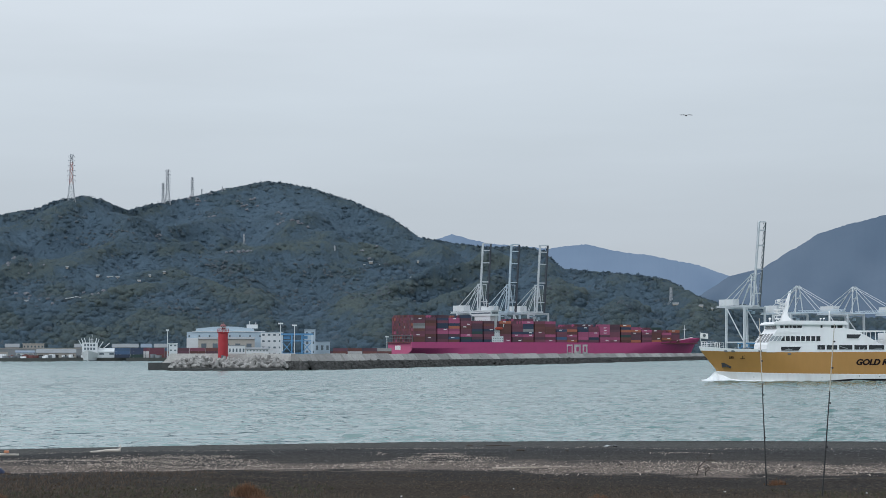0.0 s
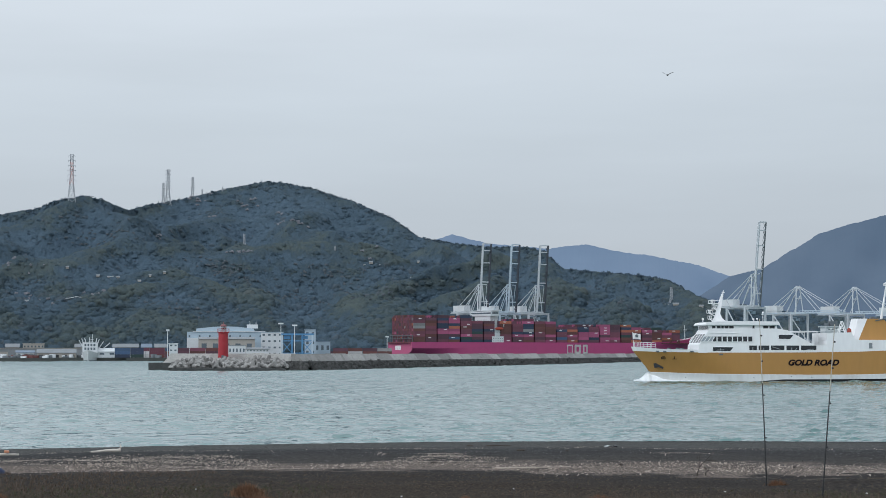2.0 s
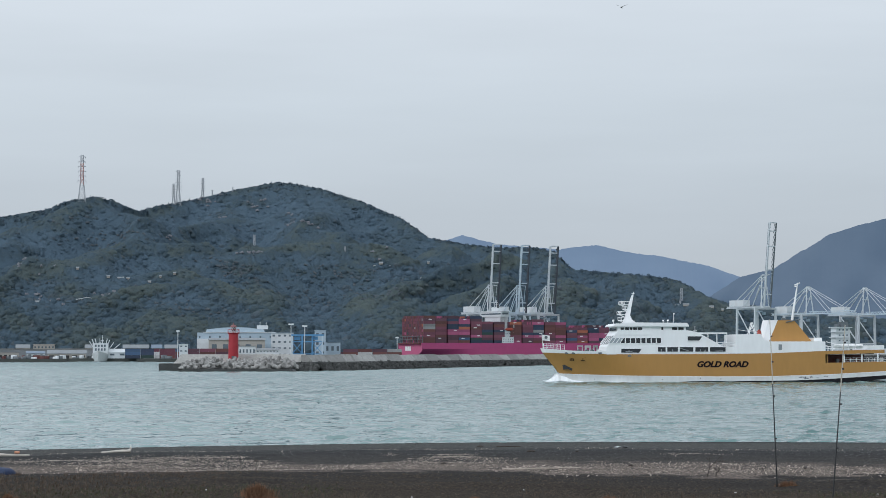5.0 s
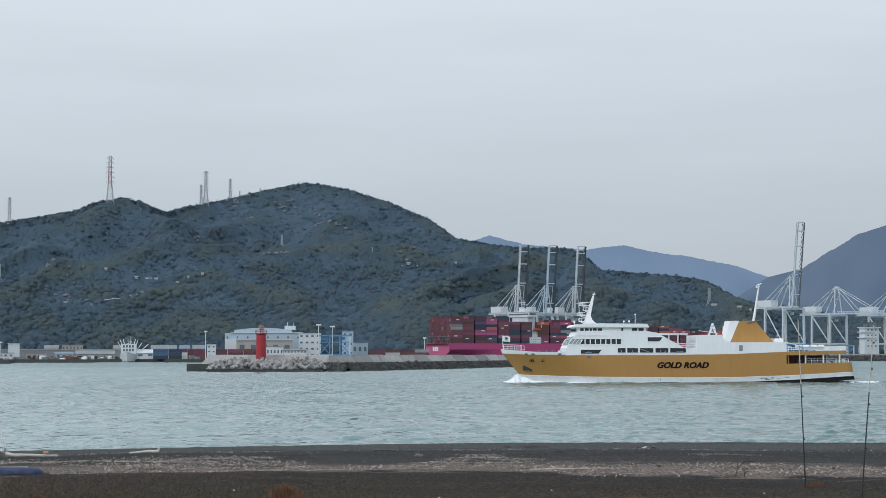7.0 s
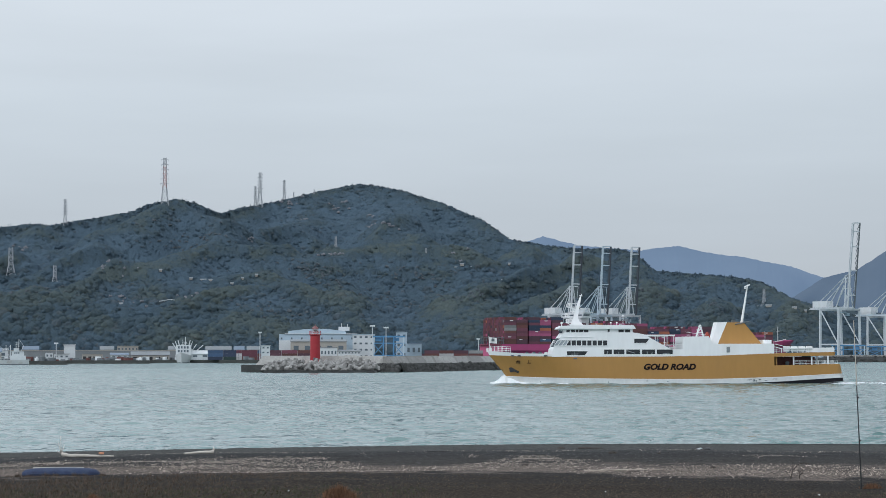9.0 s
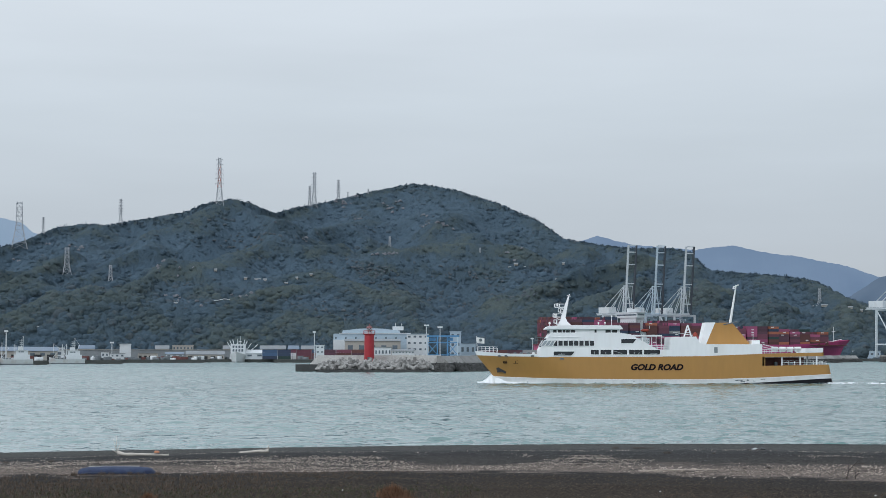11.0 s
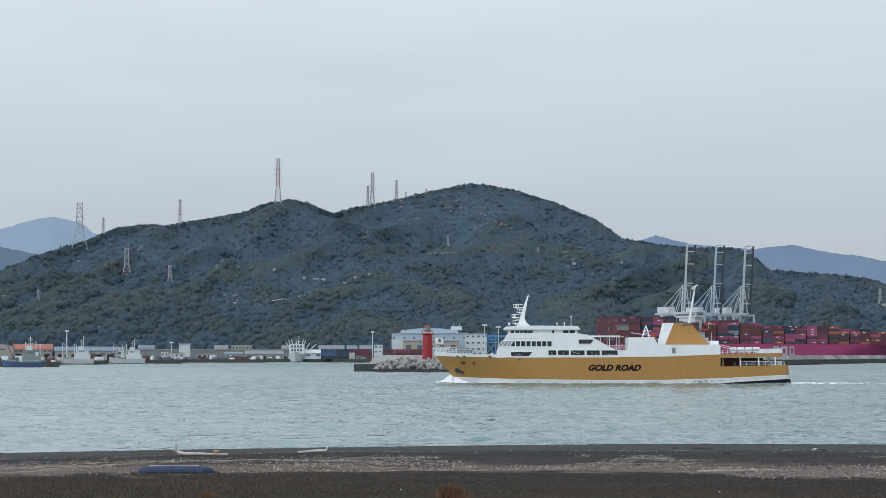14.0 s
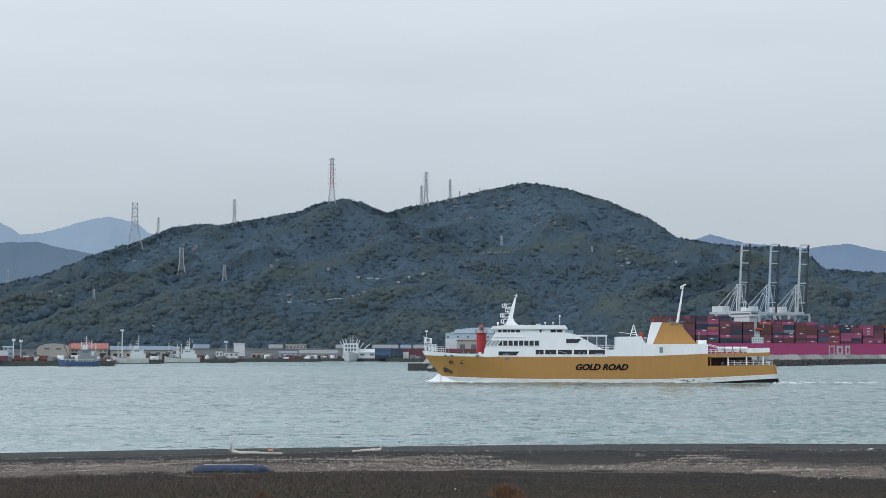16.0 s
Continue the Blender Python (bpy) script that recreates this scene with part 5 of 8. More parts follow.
    for side in (-1, 1):
        pts = []
        for s in np.arange(0.5, 5.9, 0.9):
            z = gold_top(s) + 0.7
            y = side * (breadth(max(s, stem(z)), z) - 0.1)
            pts.append((X(s), y, z))
            bar(bm, (X(s), y, z), (X(s), y, z + 1.5 - 0.05 * s), 0.08)
        for a, b in zip(pts, pts[1:]):
            for h in (0.5, 1.0, 1.42):
                bar(bm, (a[0], a[1], a[2] + h), (b[0], b[1], b[2] + h), 0.06)
    part("bow_railing", bm, M_WHITE, f)
    for s, y, m in ((9.2, -2.5, M_DARKST), (10.6, 1.5, M_DARKST), (12.4, -3.0, M_DARKST), (13.4, 2.5, M_RAFT)):
        bm = B()
        bar(bm, (X(s), y - 1.1, 7.1), (X(s), y + 1.1, 7.1), 0.75, 12)
        box(bm, (X(s), y, 6.7), (1.5, 1.8, 0.7))
        part("windlass", bm, m, f)
    bm = B()
    bar(bm, (X(0.4), 0, 7.2), (X(0.1), 0, 11.2), 0.12, 6)
    staff = part("flagstaff", bm, M_WHITE, f)
    bm = B()
    prev = None
    for i in range(9):
        x, y = X(0.25 + 0.22 * i), 0.12 * math.sin(i * 1.1)
        cur = [bm.verts.new((x, y, 9.6 - 0.02 * i)), bm.verts.new((x, y, 10.95 - 0.03 * i))]
        if prev:
            bm.faces.new((prev[0], cur[0], cur[1], prev[1]))
        prev = cur
    fl = part("flag", bm, M_RAFT, staff, "white house flag with a dark disc")
    sol = fl.modifiers.new("thickness", "SOLIDIFY")
    sol.thickness = 0.02
    bm = B()
    bmesh.ops.create_cone(bm, cap_ends=True, segments=14, radius1=0.36, radius2=0.36, depth=0.3, matrix=Matrix.Translation((X(1.1), 0, 10.3)) @ Matrix.Rotation(radians(90), 4, "X"))
    part("flag_emblem", bm, M_DARKST, staff)
    for side in (-1, 1):
        y = breadth(5.6, 3.4)
        bm = B()
        box(bm, (X(5.6), side * (y + 0.0), 3.4), (1.5, 0.35, 1.1), rz=side * radians(-17), ry=radians(12))
        box(bm, (X(6.4), side * (y + 0.3), 3.0), (1.3, 0.3, 0.5), rz=side * radians(-17), ry=radians(-25))
        part("anchor", bm, M_DARK, f, "dark anchor in its pocket")
    # lettering on both sides
    for side in (-1, 1):
        y = side * (HALF + 0.03)
        turn = Matrix.Rotation(radians(90), 4, "X") if side == -1 else Matrix.Rotation(radians(90), 4, "X") @ Matrix.Rotation(radians(180), 4, "Y")
        if side == 1:
            # the camera looks at this side
            lettering("GOLD ROAD", 12.1, 1.45, Matrix.Translation((X(35.7), y, 3.3)) @ turn, M_LETTER, f, 0.28, 0.05)
        else:
            lettering("GOLD ROAD", 12.1, 1.35, Matrix.Translation((X(47.8), y, 3.4)) @ turn, M_LETTER, f, 0.28, 0.055)
    for body, s in (("\u5bcc", 6.2), ("\u58eb", 8.6)):
        yy = breadth(s, 5.2)
        ang = math.atan2(breadth(s + 0.5, 5.2) - breadth(s - 0.5, 5.2), 1.0)
        lettering(body, 1.25, 1.3, Matrix.Translation((X(s), yy + 0.12, 4.8)) @ Matrix.Rotation(math.pi - ang * 0 - 0, 4, "Z") @ Matrix.Rotation(radians(90), 4, "X") @ Matrix.Rotation(-ang, 4, "Y"), M_LETTER, f)
    # fittings along the side
    for s, z in ((19.8, 5.95), (13.0, 6.6), (5.5, 6.6), (7.0, 6.6)):
        bm = B()
        box(bm, (X(s), breadth(s, z), z), (0.8, 0.3, 0.35))
        part("fairlead", bm, M_DARKST, f)
    for y in (7.0, -7.0):
        bm = B()
        box(bm, (X(55.3), y, 8.0), (0.8, 0.06, 1.3))
        part("vent_grille", bm, M_ROOFG, f)
    # bow wave and wash: broken water that travels with the ship
    rng = np.random.RandomState(9)
    bm = B()
    for side in (1, -1):
        rows = []
        for i in range(130):
            s = 0.3 + 21.0 * (i / 129) ** 1.3
            crest = 1.9 * math.exp(-((s - 4.1) / (1.7 if s < 4.1 else 2.4)) ** 2) + 0.3 * math.exp(-max(0, s - 5) / 8) * (1 - smoothstep((s - 12) / 9))
            width = 0.9 + 0.055 * max(0, s - 4) + 1.3 * math.exp(-((s - 3.8) / 2.4) ** 2)
            row = []
            for k in range(9):
                w_ = k / 8
                b = (breadth(max(s, 4.75), 0.3) if s > 4.7 else 0.0) - 0.12
                z = crest * (1 - w_) ** 1.1 * (0.8 + 0.4 * (0.5 + 0.5 * noise.noise(Vector((s * 0.8, w_ * 2 + side, 2))))) - 0.1 * w_
                z += 0.1 * noise.noise(Vector((s * 1.6, w_ * 4, side * 5)))
                y = b + w_ * width * (0.7 + 0.5 * abs(noise.noise(Vector((s * 0.9, 4, side)))))
                row.append(bm.verts.new((X(s) + 0.15 * noise.noise(Vector((s * 3, w_ * 5, 9))), side * y, z - (0.25 if k == 8 else 0))))
            rows.append(row)
        for a, b in zip(rows, rows[1:]):
            for k in range(8):
                bm.faces.new((a[k], b[k], b[k + 1], a[k + 1]))
    part("bow_wave", bm, M_FOAM, f, "white foaming bow wave", True)
    V, S = [], []
    for i in range(330):
        u = rng.rand()
        V.append((X(LEN + 30 * u ** 2.6 - 1.2), rng.normal() * (2.6 + 2.2 * u), 0.08))
        S.append((rng.uniform(0.4, 1.9), rng.uniform(0.3, 1.2), rng.uniform(0.16, 0.4) * (1.4 - 1.05 * u)))
    for i in range(150):
        s = 22 + 60 * rng.rand() ** 0.7
        V.append((X(s), (1 if rng.rand() < 0.7 else -1) * (breadth(s, 0) + 0.1 + 0.6 * rng.rand() ** 2), 0.04))
        S.append((rng.uniform(0.3, 1.2), rng.uniform(0.12, 0.3), 0.07))
    wake = scatter("wake", CROWNS, np.array(V), np.array(S), M_FOAM, rng)
    wake.parent = f
    wake["label"] = "broken white water along the hull and astern"
    return f


FERRY = build_ferry()
FERRY.scale = (0.955, 0.955, 0.955)

# ---- the port: made ground and quays ----
def slab(name, outlines, z0, z1, material, label, category):
    bm = B()
    for outline in outlines:
        a = [bm.verts.new((x, y, z0)) for x, y in outline]
        b = [bm.verts.new((x, y, z1)) for x, y in outline]
        bm.faces.new(a[::-1])
        bm.faces.new(b)
        for i in range(len(a)):
            j = (i + 1) % len(a)
            bm.faces.new((a[i], a[j], b[j], b[i]))
    return tagged(link(name, bm, material), label, category, kind="structure")


QUAYS = [[(-2200, 955), (-285, 955), (-362, 1215), (-2200, 1215)], [(-2200, 1215), (-332, 1215), (-364, 1330), (-2200, 1330)], [(-2200, 1330), (-312, 1330), (-352, 1500), (-2200, 1500)],
         [(-2200, 1500), (-289, 1500), (-313, 1625), (-2200, 1625)], [(-2200, 1625), (-246, 1625), (-246, 2400), (-2200, 2400)], [(-246, 1560), (-70, 1560), (-60, 1660), (-70, 2005), (-70, 2400), (-246, 2400)],
         [(-70, 2005), (262, 2192), (262, 2400), (-70, 2400)], [(280, 1914), (1000, 1914), (1000, 2400), (262, 2400), (262, 2192), (290, 2165)]]
slab("quay", QUAYS, -3, 2.6, M_QUAY, "low concrete harbour quay", "quay")


def build_far_breakwater():
    base = thing("breakwater", pose(634, 1879, 0, 0, 0, 90), "low dark rock breakwater before the far quay", "breakwater", kind="structure")
    bm = B()
    prism(bm, [(-7, -2), (5, -2), (2.2, 5.2), (-2.2, 5.2)], -366, 366)
    part("rubble_core", bm, M_CONC2, base)
    bm = B()
    for k in range(61):
        box(bm, (0.6, -366 + 12 * k + 6, 5.8), (3.0, 11.8, 1.2 + 0.12 * ((k * 5) % 3)))
    part("crest_wall", bm, M_CONC3, base, "grey concrete crest wall")
    rng = np.random.RandomState(18)
    n = 1500
    up = rng.rand(n)
    P = np.stack([-6.6 + 4.6 * up, rng.uniform(-368, 366, n), -0.6 + 5.6 * up], 1)
    ob = scatter("riprap", [lump(s, 1) for s in range(20, 25)], P, rng.uniform(0.6, 1.5, n), M_ROCK, rng, smooth=False)
    ob.parent = base
    ob["label"] = "dark boulders along the waterline"


build_far_breakwater()

# ---- container ship ----
SHIP = Matrix.Translation((-42, 1960, 0)) @ Matrix.Rotation(math.atan2(175, 310), 4, "Z")
SLEN, SHALF = 356.0, 24.0


def ship_breadth(s, z):
    bow = np.clip((SLEN - s - (17 - z) * 0.55) / (75 + 3.5 * np.clip(17 - z, 0, 20)), 0, 1)
    aft = 1 - (1 - np.clip(s / 62, 0, 1)) ** 1.6 * np.clip((11 - z) / 8, 0, 1) * 0.9
    return SHALF * (1 - (1 - bow) ** 2.2) * aft


def ship_sheer(s):
    return float(np.interp(s, [0, 270, 310, 356], [17, 17, 18.5, 22.5]))


def ship_band(z0, z1, s0=0.0, steps=70, levels=6):
    bm = B()
    for side in (1, -1):
        rows = []
        for i in range(steps + 1):
            s = s0 + (SLEN - s0) * i / steps
            row = []
            for k in range(levels + 1):
                z = z0(s) + (z1(s) - z0(s)) * k / levels
                e = min(s, SLEN - max(0, (17 - z) * 0.55))
                row.append(bm.verts.new((e + (max(0, (z - 15)) * 0.8 if s > 345 else 0), side * ship_breadth(e, z), z)))
            rows.append(row)
        for a, b in zip(rows, rows[1:]):
            for k in range(levels):
                bm.faces.new((a[k], b[k], b[k + 1], a[k + 1]))
        if side == 1:
            first = rows[0]
    bmesh.ops.remove_doubles(bm, verts=bm.verts, dist=0.01)
    return bm


CONTAINER_TONES = [("maroon", (0.155, 0.05, 0.075)), ("magenta", (0.34, 0.08, 0.165)), ("dark_red", (0.095, 0.042, 0.06)), ("orange", (0.36, 0.115, 0.065)), ("navy", (0.03, 0.045, 0.085)), ("green", (0.025, 0.055, 0.05)),
                   ("grey", (0.22, 0.22, 0.22)), ("brown", (0.12, 0.045, 0.04)), ("white", (0.5, 0.5, 0.5)), ("blue", (0.045, 0.085, 0.16))]
M_BOXES = [mat(n + "_container_paint", c, 0.55, size=4, vary=0.15, each=0.22) for n, c in CONTAINER_TONES]


def container_mesh(material):
    """A 40-foot box with corner posts, ribbed sides and a pale bar for its lettering."""
    bm = B()
    box(bm, (0, 0, 0), (12.0, 2.3, 2.28))
    for x in (-6.02, 6.02):
        for y in (-1.13, 1.13):
            box(bm, (x, y, 0), (0.2, 0.2, 2.6))
    for z in (-1.22, 1.22):
        for y in (-1.0, 1.0):
            box(bm, (0, y, z), (12.0, 0.16, 0.16))
    me = bpy.data.meshes.new("container")
    bm.to_mesh(me)
    bm.free()
    me.materials.append(material)
    return me


CONTAINER = [container_mesh(m) for m in M_BOXES]
bm = B()
box(bm, (0, 0, 0), (3.4, 0.06, 0.75))
MARK = bpy.data.meshes.new("marking")
bm.to_mesh(MARK)
bm.free()
MARK.materials.append(M_RAFT)


def stow(parent, p, rng, weights, rz=0.0, mark=0.25):
    k = rng.choices(range(len(CONTAINER)), weights)[0]
    ob = new("container", CONTAINER[k])
    ob.parent = parent
    ob.matrix_basis = pose(*p, 0, 0, rz)
    if rng.random() < mark and k not in (6, 8):
        mk = new("marking", MARK)
        mk.parent = ob
        mk.location = (rng.choice((-1.5, 0.5, 2.5)), -1.19, 0.45)
    return ob


def build_ship():
    s = thing("container_ship", SHIP, "magenta container ship stacked with boxes, berthed at the quay", "container ship")
    part("hull", ship_band(lambda t: -1.0, ship_sheer), M_MAGENTA, s, "magenta hull", False)
    bm = B()
    prism(bm, [(-SHALF, 9), (-SHALF * 0.5, 3.0), (SHALF * 0.5, 3.0), (SHALF, 9), (SHALF, 17), (-SHALF, 17)], -0.3, 0.3)
    bm.transform(Matrix.Rotation(radians(90), 4, "Z"))
    part("transom", bm, M_MAGENTA_LIT, s, "magenta transom, painted paler as if sunlit")
    bm = B()
    box(bm, (170, 0, 16.4), (345, 46, 0.8))
    part("deck", bm, M_RUST, s)
    # plain white marks in place of the owner's name
    for x0, wd in ((178, 7.6), (187, 8.4), (197, 6.6)):
        bm = B()
        if wd < 8 and x0 < 180:
            rim = 1.3
        elif wd > 8:
            rim = 2.4
        else:
            rim = 1.9
        # an upright white frame
        outer = [(0, 5.5), (wd - 0.6, 5.5), (wd - 0.6, 14.9), (0, 14.9)]
        inner = [(rim, 5.5 + rim), (wd - 0.6 - rim, 5.5 + rim), (wd - 0.6 - rim, 14.9 - rim), (rim, 14.9 - rim)]
        o, q = ([bm.verts.new((x0 + u, -SHALF - 0.12, z)) for u, z in ring] for ring in (outer, inner))
        for k in range(4):
            bm.faces.new((o[k], o[(k + 1) % 4], q[(k + 1) % 4], q[k]))
        bmesh.ops.solidify(bm, geom=bm.faces[:], thickness=0.15)
        part("hull_marking", bm, M_RAFT, s)
    for y, wd in ((7.5, 3.4), (3.3, 3.4), (-0.6, 3.0)):
        bm = B()
        box(bm, (-0.5, y, 11.5), (0.2, wd, 4.2))
        part("transom_marking", bm, M_RAFT, s)
    rng = random.Random(17)
    warm = [5.5, 4.4, 3.6, 1.6, 1.4, 0.4, 0.3, 2, 0.25, 0.5]
    stern = [6, 1, 4, 0.3, 0.2, 0.1, 0.6, 6, 0, 0.05]
    # bays along the side; one outer row and the top row are single boxes, the rest of each stack a core
    x = 9.0
    bay = 0
    core = B()
    while x < 318:
        if 88 < x < 106:
            x += 1
            continue
        tiers = int(round(float(np.interp(x, [0, 60, 84, 110, 150, 175, 215, 250, 318], [10.4, 9.6, 8.2, 8.6, 9.0, 6.4, 7.2, 7.0, 5.6]) + rng.uniform(-1.5, 0.5))))
        half = min(SHALF - 1.4, float(ship_breadth(x, 17)) - 2)
        w = stern if x < 24 else warm
        blocks = [rng.choices(range(len(CONTAINER)), w)[0] for k in range(tiers)]
        for k in range(tiers):
            kind = blocks[k - 1 if k and rng.random() < 0.2 else k]
            blocks[k] = kind
            stow(s, (x, -half, 18.4 + 2.62 * k), rng, [1 if j == kind else 0 for j in range(len(CONTAINER))], 0, 0.6 if kind in (1, 3) else 0.12)
        z = 17 + 2.62 * max(1, tiers - 0.6)
        box(core, (x, 1.2, (z + 17) / 2), (11.8, 2 * half - 1.6, z - 17))
        if x < 12:
            y = -half + 2.5
            while y <= half:
                for k in range(tiers - rng.choice((0, 0, 1))):
                    stow(s, (x - 0.2, y, 18.4 + 2.62 * k), rng, stern, 0, 0)
                y += 2.5
        else:
            y = -half + 5
            while y <= half:
                stow(s, (x, y, 18.4 + 2.62 * (tiers - rng.choice((1, 1, 2)))), rng, w, 0, 0)
                y += 5
        x += 12.5 if bay % 2 == 0 else 13.6
        bay += 1
    tagged(part("container_core", core, M_BOXES[2], s, "inner container stacks"), kind="stuff")
    # lashing bridge at the stern
    bm = B()
    for y in np.arange(-23, 23.1, 5.1):
        bar(bm, (1.2, y, 17), (1.2, y, 23.5), 0.5)
    bar(bm, (1.2, -23, 20.5), (1.2, 23, 20.5), 0.4)
    bar(bm, (1.2, -23, 23.5), (1.2, 23, 23.5), 0.6)
    part("lashing_bridge", bm, M_DARKST, s)
    # accommodation
    bm = B()
    box(bm, (97, -1, 31), (9, 30, 30))
    box(bm, (96, 0, 45.5), (9, 40, 4.5))
    box(bm, (96.5, 0, 48.6), (10, 47, 0.7))
    box(bm, (99, 0, 50.5), (7, 12, 3))
    ac = part("accommodation", bm, M_WALLW, s, "white accommodation block")
    bm = B()
    for z in (24, 27, 30, 33, 36, 39):
        for y in (-14, -10, -6, -2, 2, 6, 10):
            box(bm, (91.4, y, z), (0.2, 0.7, 0.6))
        for xx in (93.5, 97, 100.5):
            box(bm, (xx, -17.1, z), (0.7, 0.2, 0.7))
    box(bm, (91.4, 0, 46), (0.2, 38, 1.3))
    box(bm, (96, -20.05, 46), (7, 0.2, 1.3))
    part("window_row", bm, M_WIN, ac)
    bm = B()
    box(bm, (97, -20.5, 20), (13, 6.6, 6))
    box(bm, (97, -19, 26), (9, 5, 6))
    part("side_house", bm, M_WALLW, ac)
    bm = B()
    for z in (18.4, 20.8, 23.2, 26.5):
        for xx in (92, 94.6, 97.2, 99.8, 102.2):
            box(bm, (xx, -23.85 if z < 23 else -21.55, z), (0.9, 0.12, 0.7))
    part("side_window", bm, M_WIN, ac)
    bm = B()
    bmesh.ops.create_uvsphere(bm, u_segments=12, v_segments=8, radius=1, matrix=Matrix.Translation((99, -22.8, 30.5)) @ Matrix.Diagonal((5, 1.6, 1.5, 1)))
    part("lifeboat", bm, M_ORANGE, s, "orange-red enclosed lifeboat", True)
    for xx in (94, 104):
        bm = B()
        bar(bm, (xx, -21, 24), (xx, -23.5, 35), 0.6)
        bar(bm, (xx, -20, 34), (xx, -23.8, 35), 0.5)
        part("davit", bm, M_WALLW, s)
    bm = B()
    bar(bm, (98, 0, 52), (98, 0, 60), 0.7, 6)
    bar(bm, (98, -5, 56), (98, 5, 56), 0.35)
    bar(bm, (98, -3, 58), (98, 3, 58), 0.3)
    part("mast", bm, M_WALLW, s)
    bm = B()
    bar(bm, (342, 0, 20), (342, 0, 36), 0.8, 6, 0.5)
    bar(bm, (342, -3, 31), (342, 3, 31), 0.4)
    part("foremast", bm, M_WALLW, s)
    bm = B()
    bar(bm, (318, -ship_breadth(318, 18), 19), (350, -3, 23), 0.7)
    part("bow_rail", bm, M_RAFT, s)


build_ship()


# ---- ship-to-shore cranes ----
M_NAVYST = mat("dark_blue_grey_steel", (0.055, 0.065, 0.08), 0.5, size=4)


def build_crane(m, up, label, paint=M_STEEL, scale=1.0, boom_len=62.0, boom_paint=None, lean=84.0, two_tone=False, span=(-3.6, 3.6)):
    """A quay crane: x runs along the quay, -y points to the water."""
    c = thing("gantry_crane", m, label, "gantry crane", "container cranes on the quay")
    hz, gauge, w = 40.0 * scale, 28.0, 26.0 if two_tone else 22.0
    for x in (-w / 2, w / 2):
        for y in (-gauge / 2, gauge / 2):
            bm = B()
            bar(bm, (x, y, 1.5), (x * 0.93, y, hz), 1.8)
            leg = part("leg", bm, paint, c)
            bm = B()
            box(bm, (x, y, 0.9), (7, 1.2, 1.6))
            part("bogie", bm, M_DARKST, leg)
    for x in (-w / 2, w / 2):
        bm = B()
        bar(bm, (x, -gauge / 2, 14), (x, gauge / 2, 14), 1.4)
        bar(bm, (x, -gauge / 2, 14), (x * 0.95, gauge / 2, hz), 0.8)
        part("brace", bm, paint, c)
    for y in (-gauge / 2, gauge / 2):
        bm = B()
        bar(bm, (-w / 2, y, 3), (w / 2, y, 3), 1.5)
        part("sill_beam", bm, M_BLUEST if paint is M_STEELB else paint, c)
        bm = B()
        bar(bm, (-w / 2, y, hz), (w / 2, y, hz), 1.8)
        part("portal_beam", bm, paint, c)
    bm = B()
    for x in (-3.6, 3.6):
        bar(bm, (x, -gauge / 2 - 3, hz + 1.5), (x, gauge / 2 + 26, hz + 1.5), 1.7)
    for y in np.arange(-gauge / 2, gauge / 2 + 26, 8):
        bar(bm, (-3.6, y, hz + 1.5), (3.6, y, hz + 1.5), 0.7)
    part("girder", bm, paint if up else boom_paint, c)
    bm = B()
    box(bm, (0, gauge / 2 + 12, hz + (5.8 if up else 7.0)), (8, 22, 6) if up else (8, 20, 5.2))
    if not up:
        box(bm, (0, gauge / 2 + 12, hz + 3.4), (6.4, 17, 2.4))
    part("machinery_house", bm, M_WALLW, c, "white machinery house")
    bm = B()
    for y in np.arange(-gauge / 2, gauge / 2 + 26, 2.5):
        for x in (-5.5, 5.5):
            bar(bm, (x, y, hz + 1), (x, y, hz + 2.6), 0.2)
    for x in (-5.5, 5.5):
        bar(bm, (x, -gauge / 2, hz + 2.6), (x, gauge / 2 + 26, hz + 2.6), 0.25)
        bar(bm, (x, -gauge / 2, hz + 0.9), (x, gauge / 2 + 26, hz + 0.9), 0.5)
    part("walkway", bm, paint, c)
    apex = Vector((0, -gauge / 2 + 2, hz + 27 * scale))
    bm = B()
    for x in (-4, 4):
        bar(bm, (x * 1.2, -gauge / 2, hz), (x * 0.5, apex.y, apex.z), 0.95)
        bar(bm, (x * 1.2, gauge / 2, hz), (x * 0.5, apex.y, apex.z), 0.65)
        bar(bm, (x, gauge / 2 + 22, hz + 2), (x * 0.5, apex.y, apex.z), 0.5)
        bar(bm, (x * 1.1, 0, hz + 2), (x * 0.9, apex.y + 1, apex.z - 9), 0.6)
    bar(bm, (-2.4, apex.y, apex.z), (2.4, apex.y, apex.z), 1.0)
    bar(bm, (-4, apex.y - 0.8, apex.z - 12), (4, apex.y - 0.8, apex.z - 12), 0.8)
    part("apex_frame", bm, paint, c)
    hinge = Vector((0, -gauge / 2 - 3, hz + 1.5))
    ang = radians(lean if up else 0)
    way = Vector((0, -math.cos(ang), math.sin(ang)))
    nrm = Vector((0, math.sin(ang), math.cos(ang)))
    bm = B()
    for x in (span[:1] if two_tone else span):
        bar(bm, hinge + Vector((x, 0, 0)), hinge + Vector((x, 0, 0)) + way * boom_len, 1.15)
        bar(bm, hinge + Vector((x, 0, 0)) + nrm * 2.2, hinge + Vector((x, 0, 0)) + way * boom_len + nrm * 2.2, 0.45)
        for k in range(int(boom_len / 6)):
            p = hinge + Vector((x, 0, 0)) + way * (6 * k)
            bar(bm, p + nrm * (0 if k % 2 else 2.2), p + way * 6 + nrm * (2.2 if k % 2 else 0), 0.3)
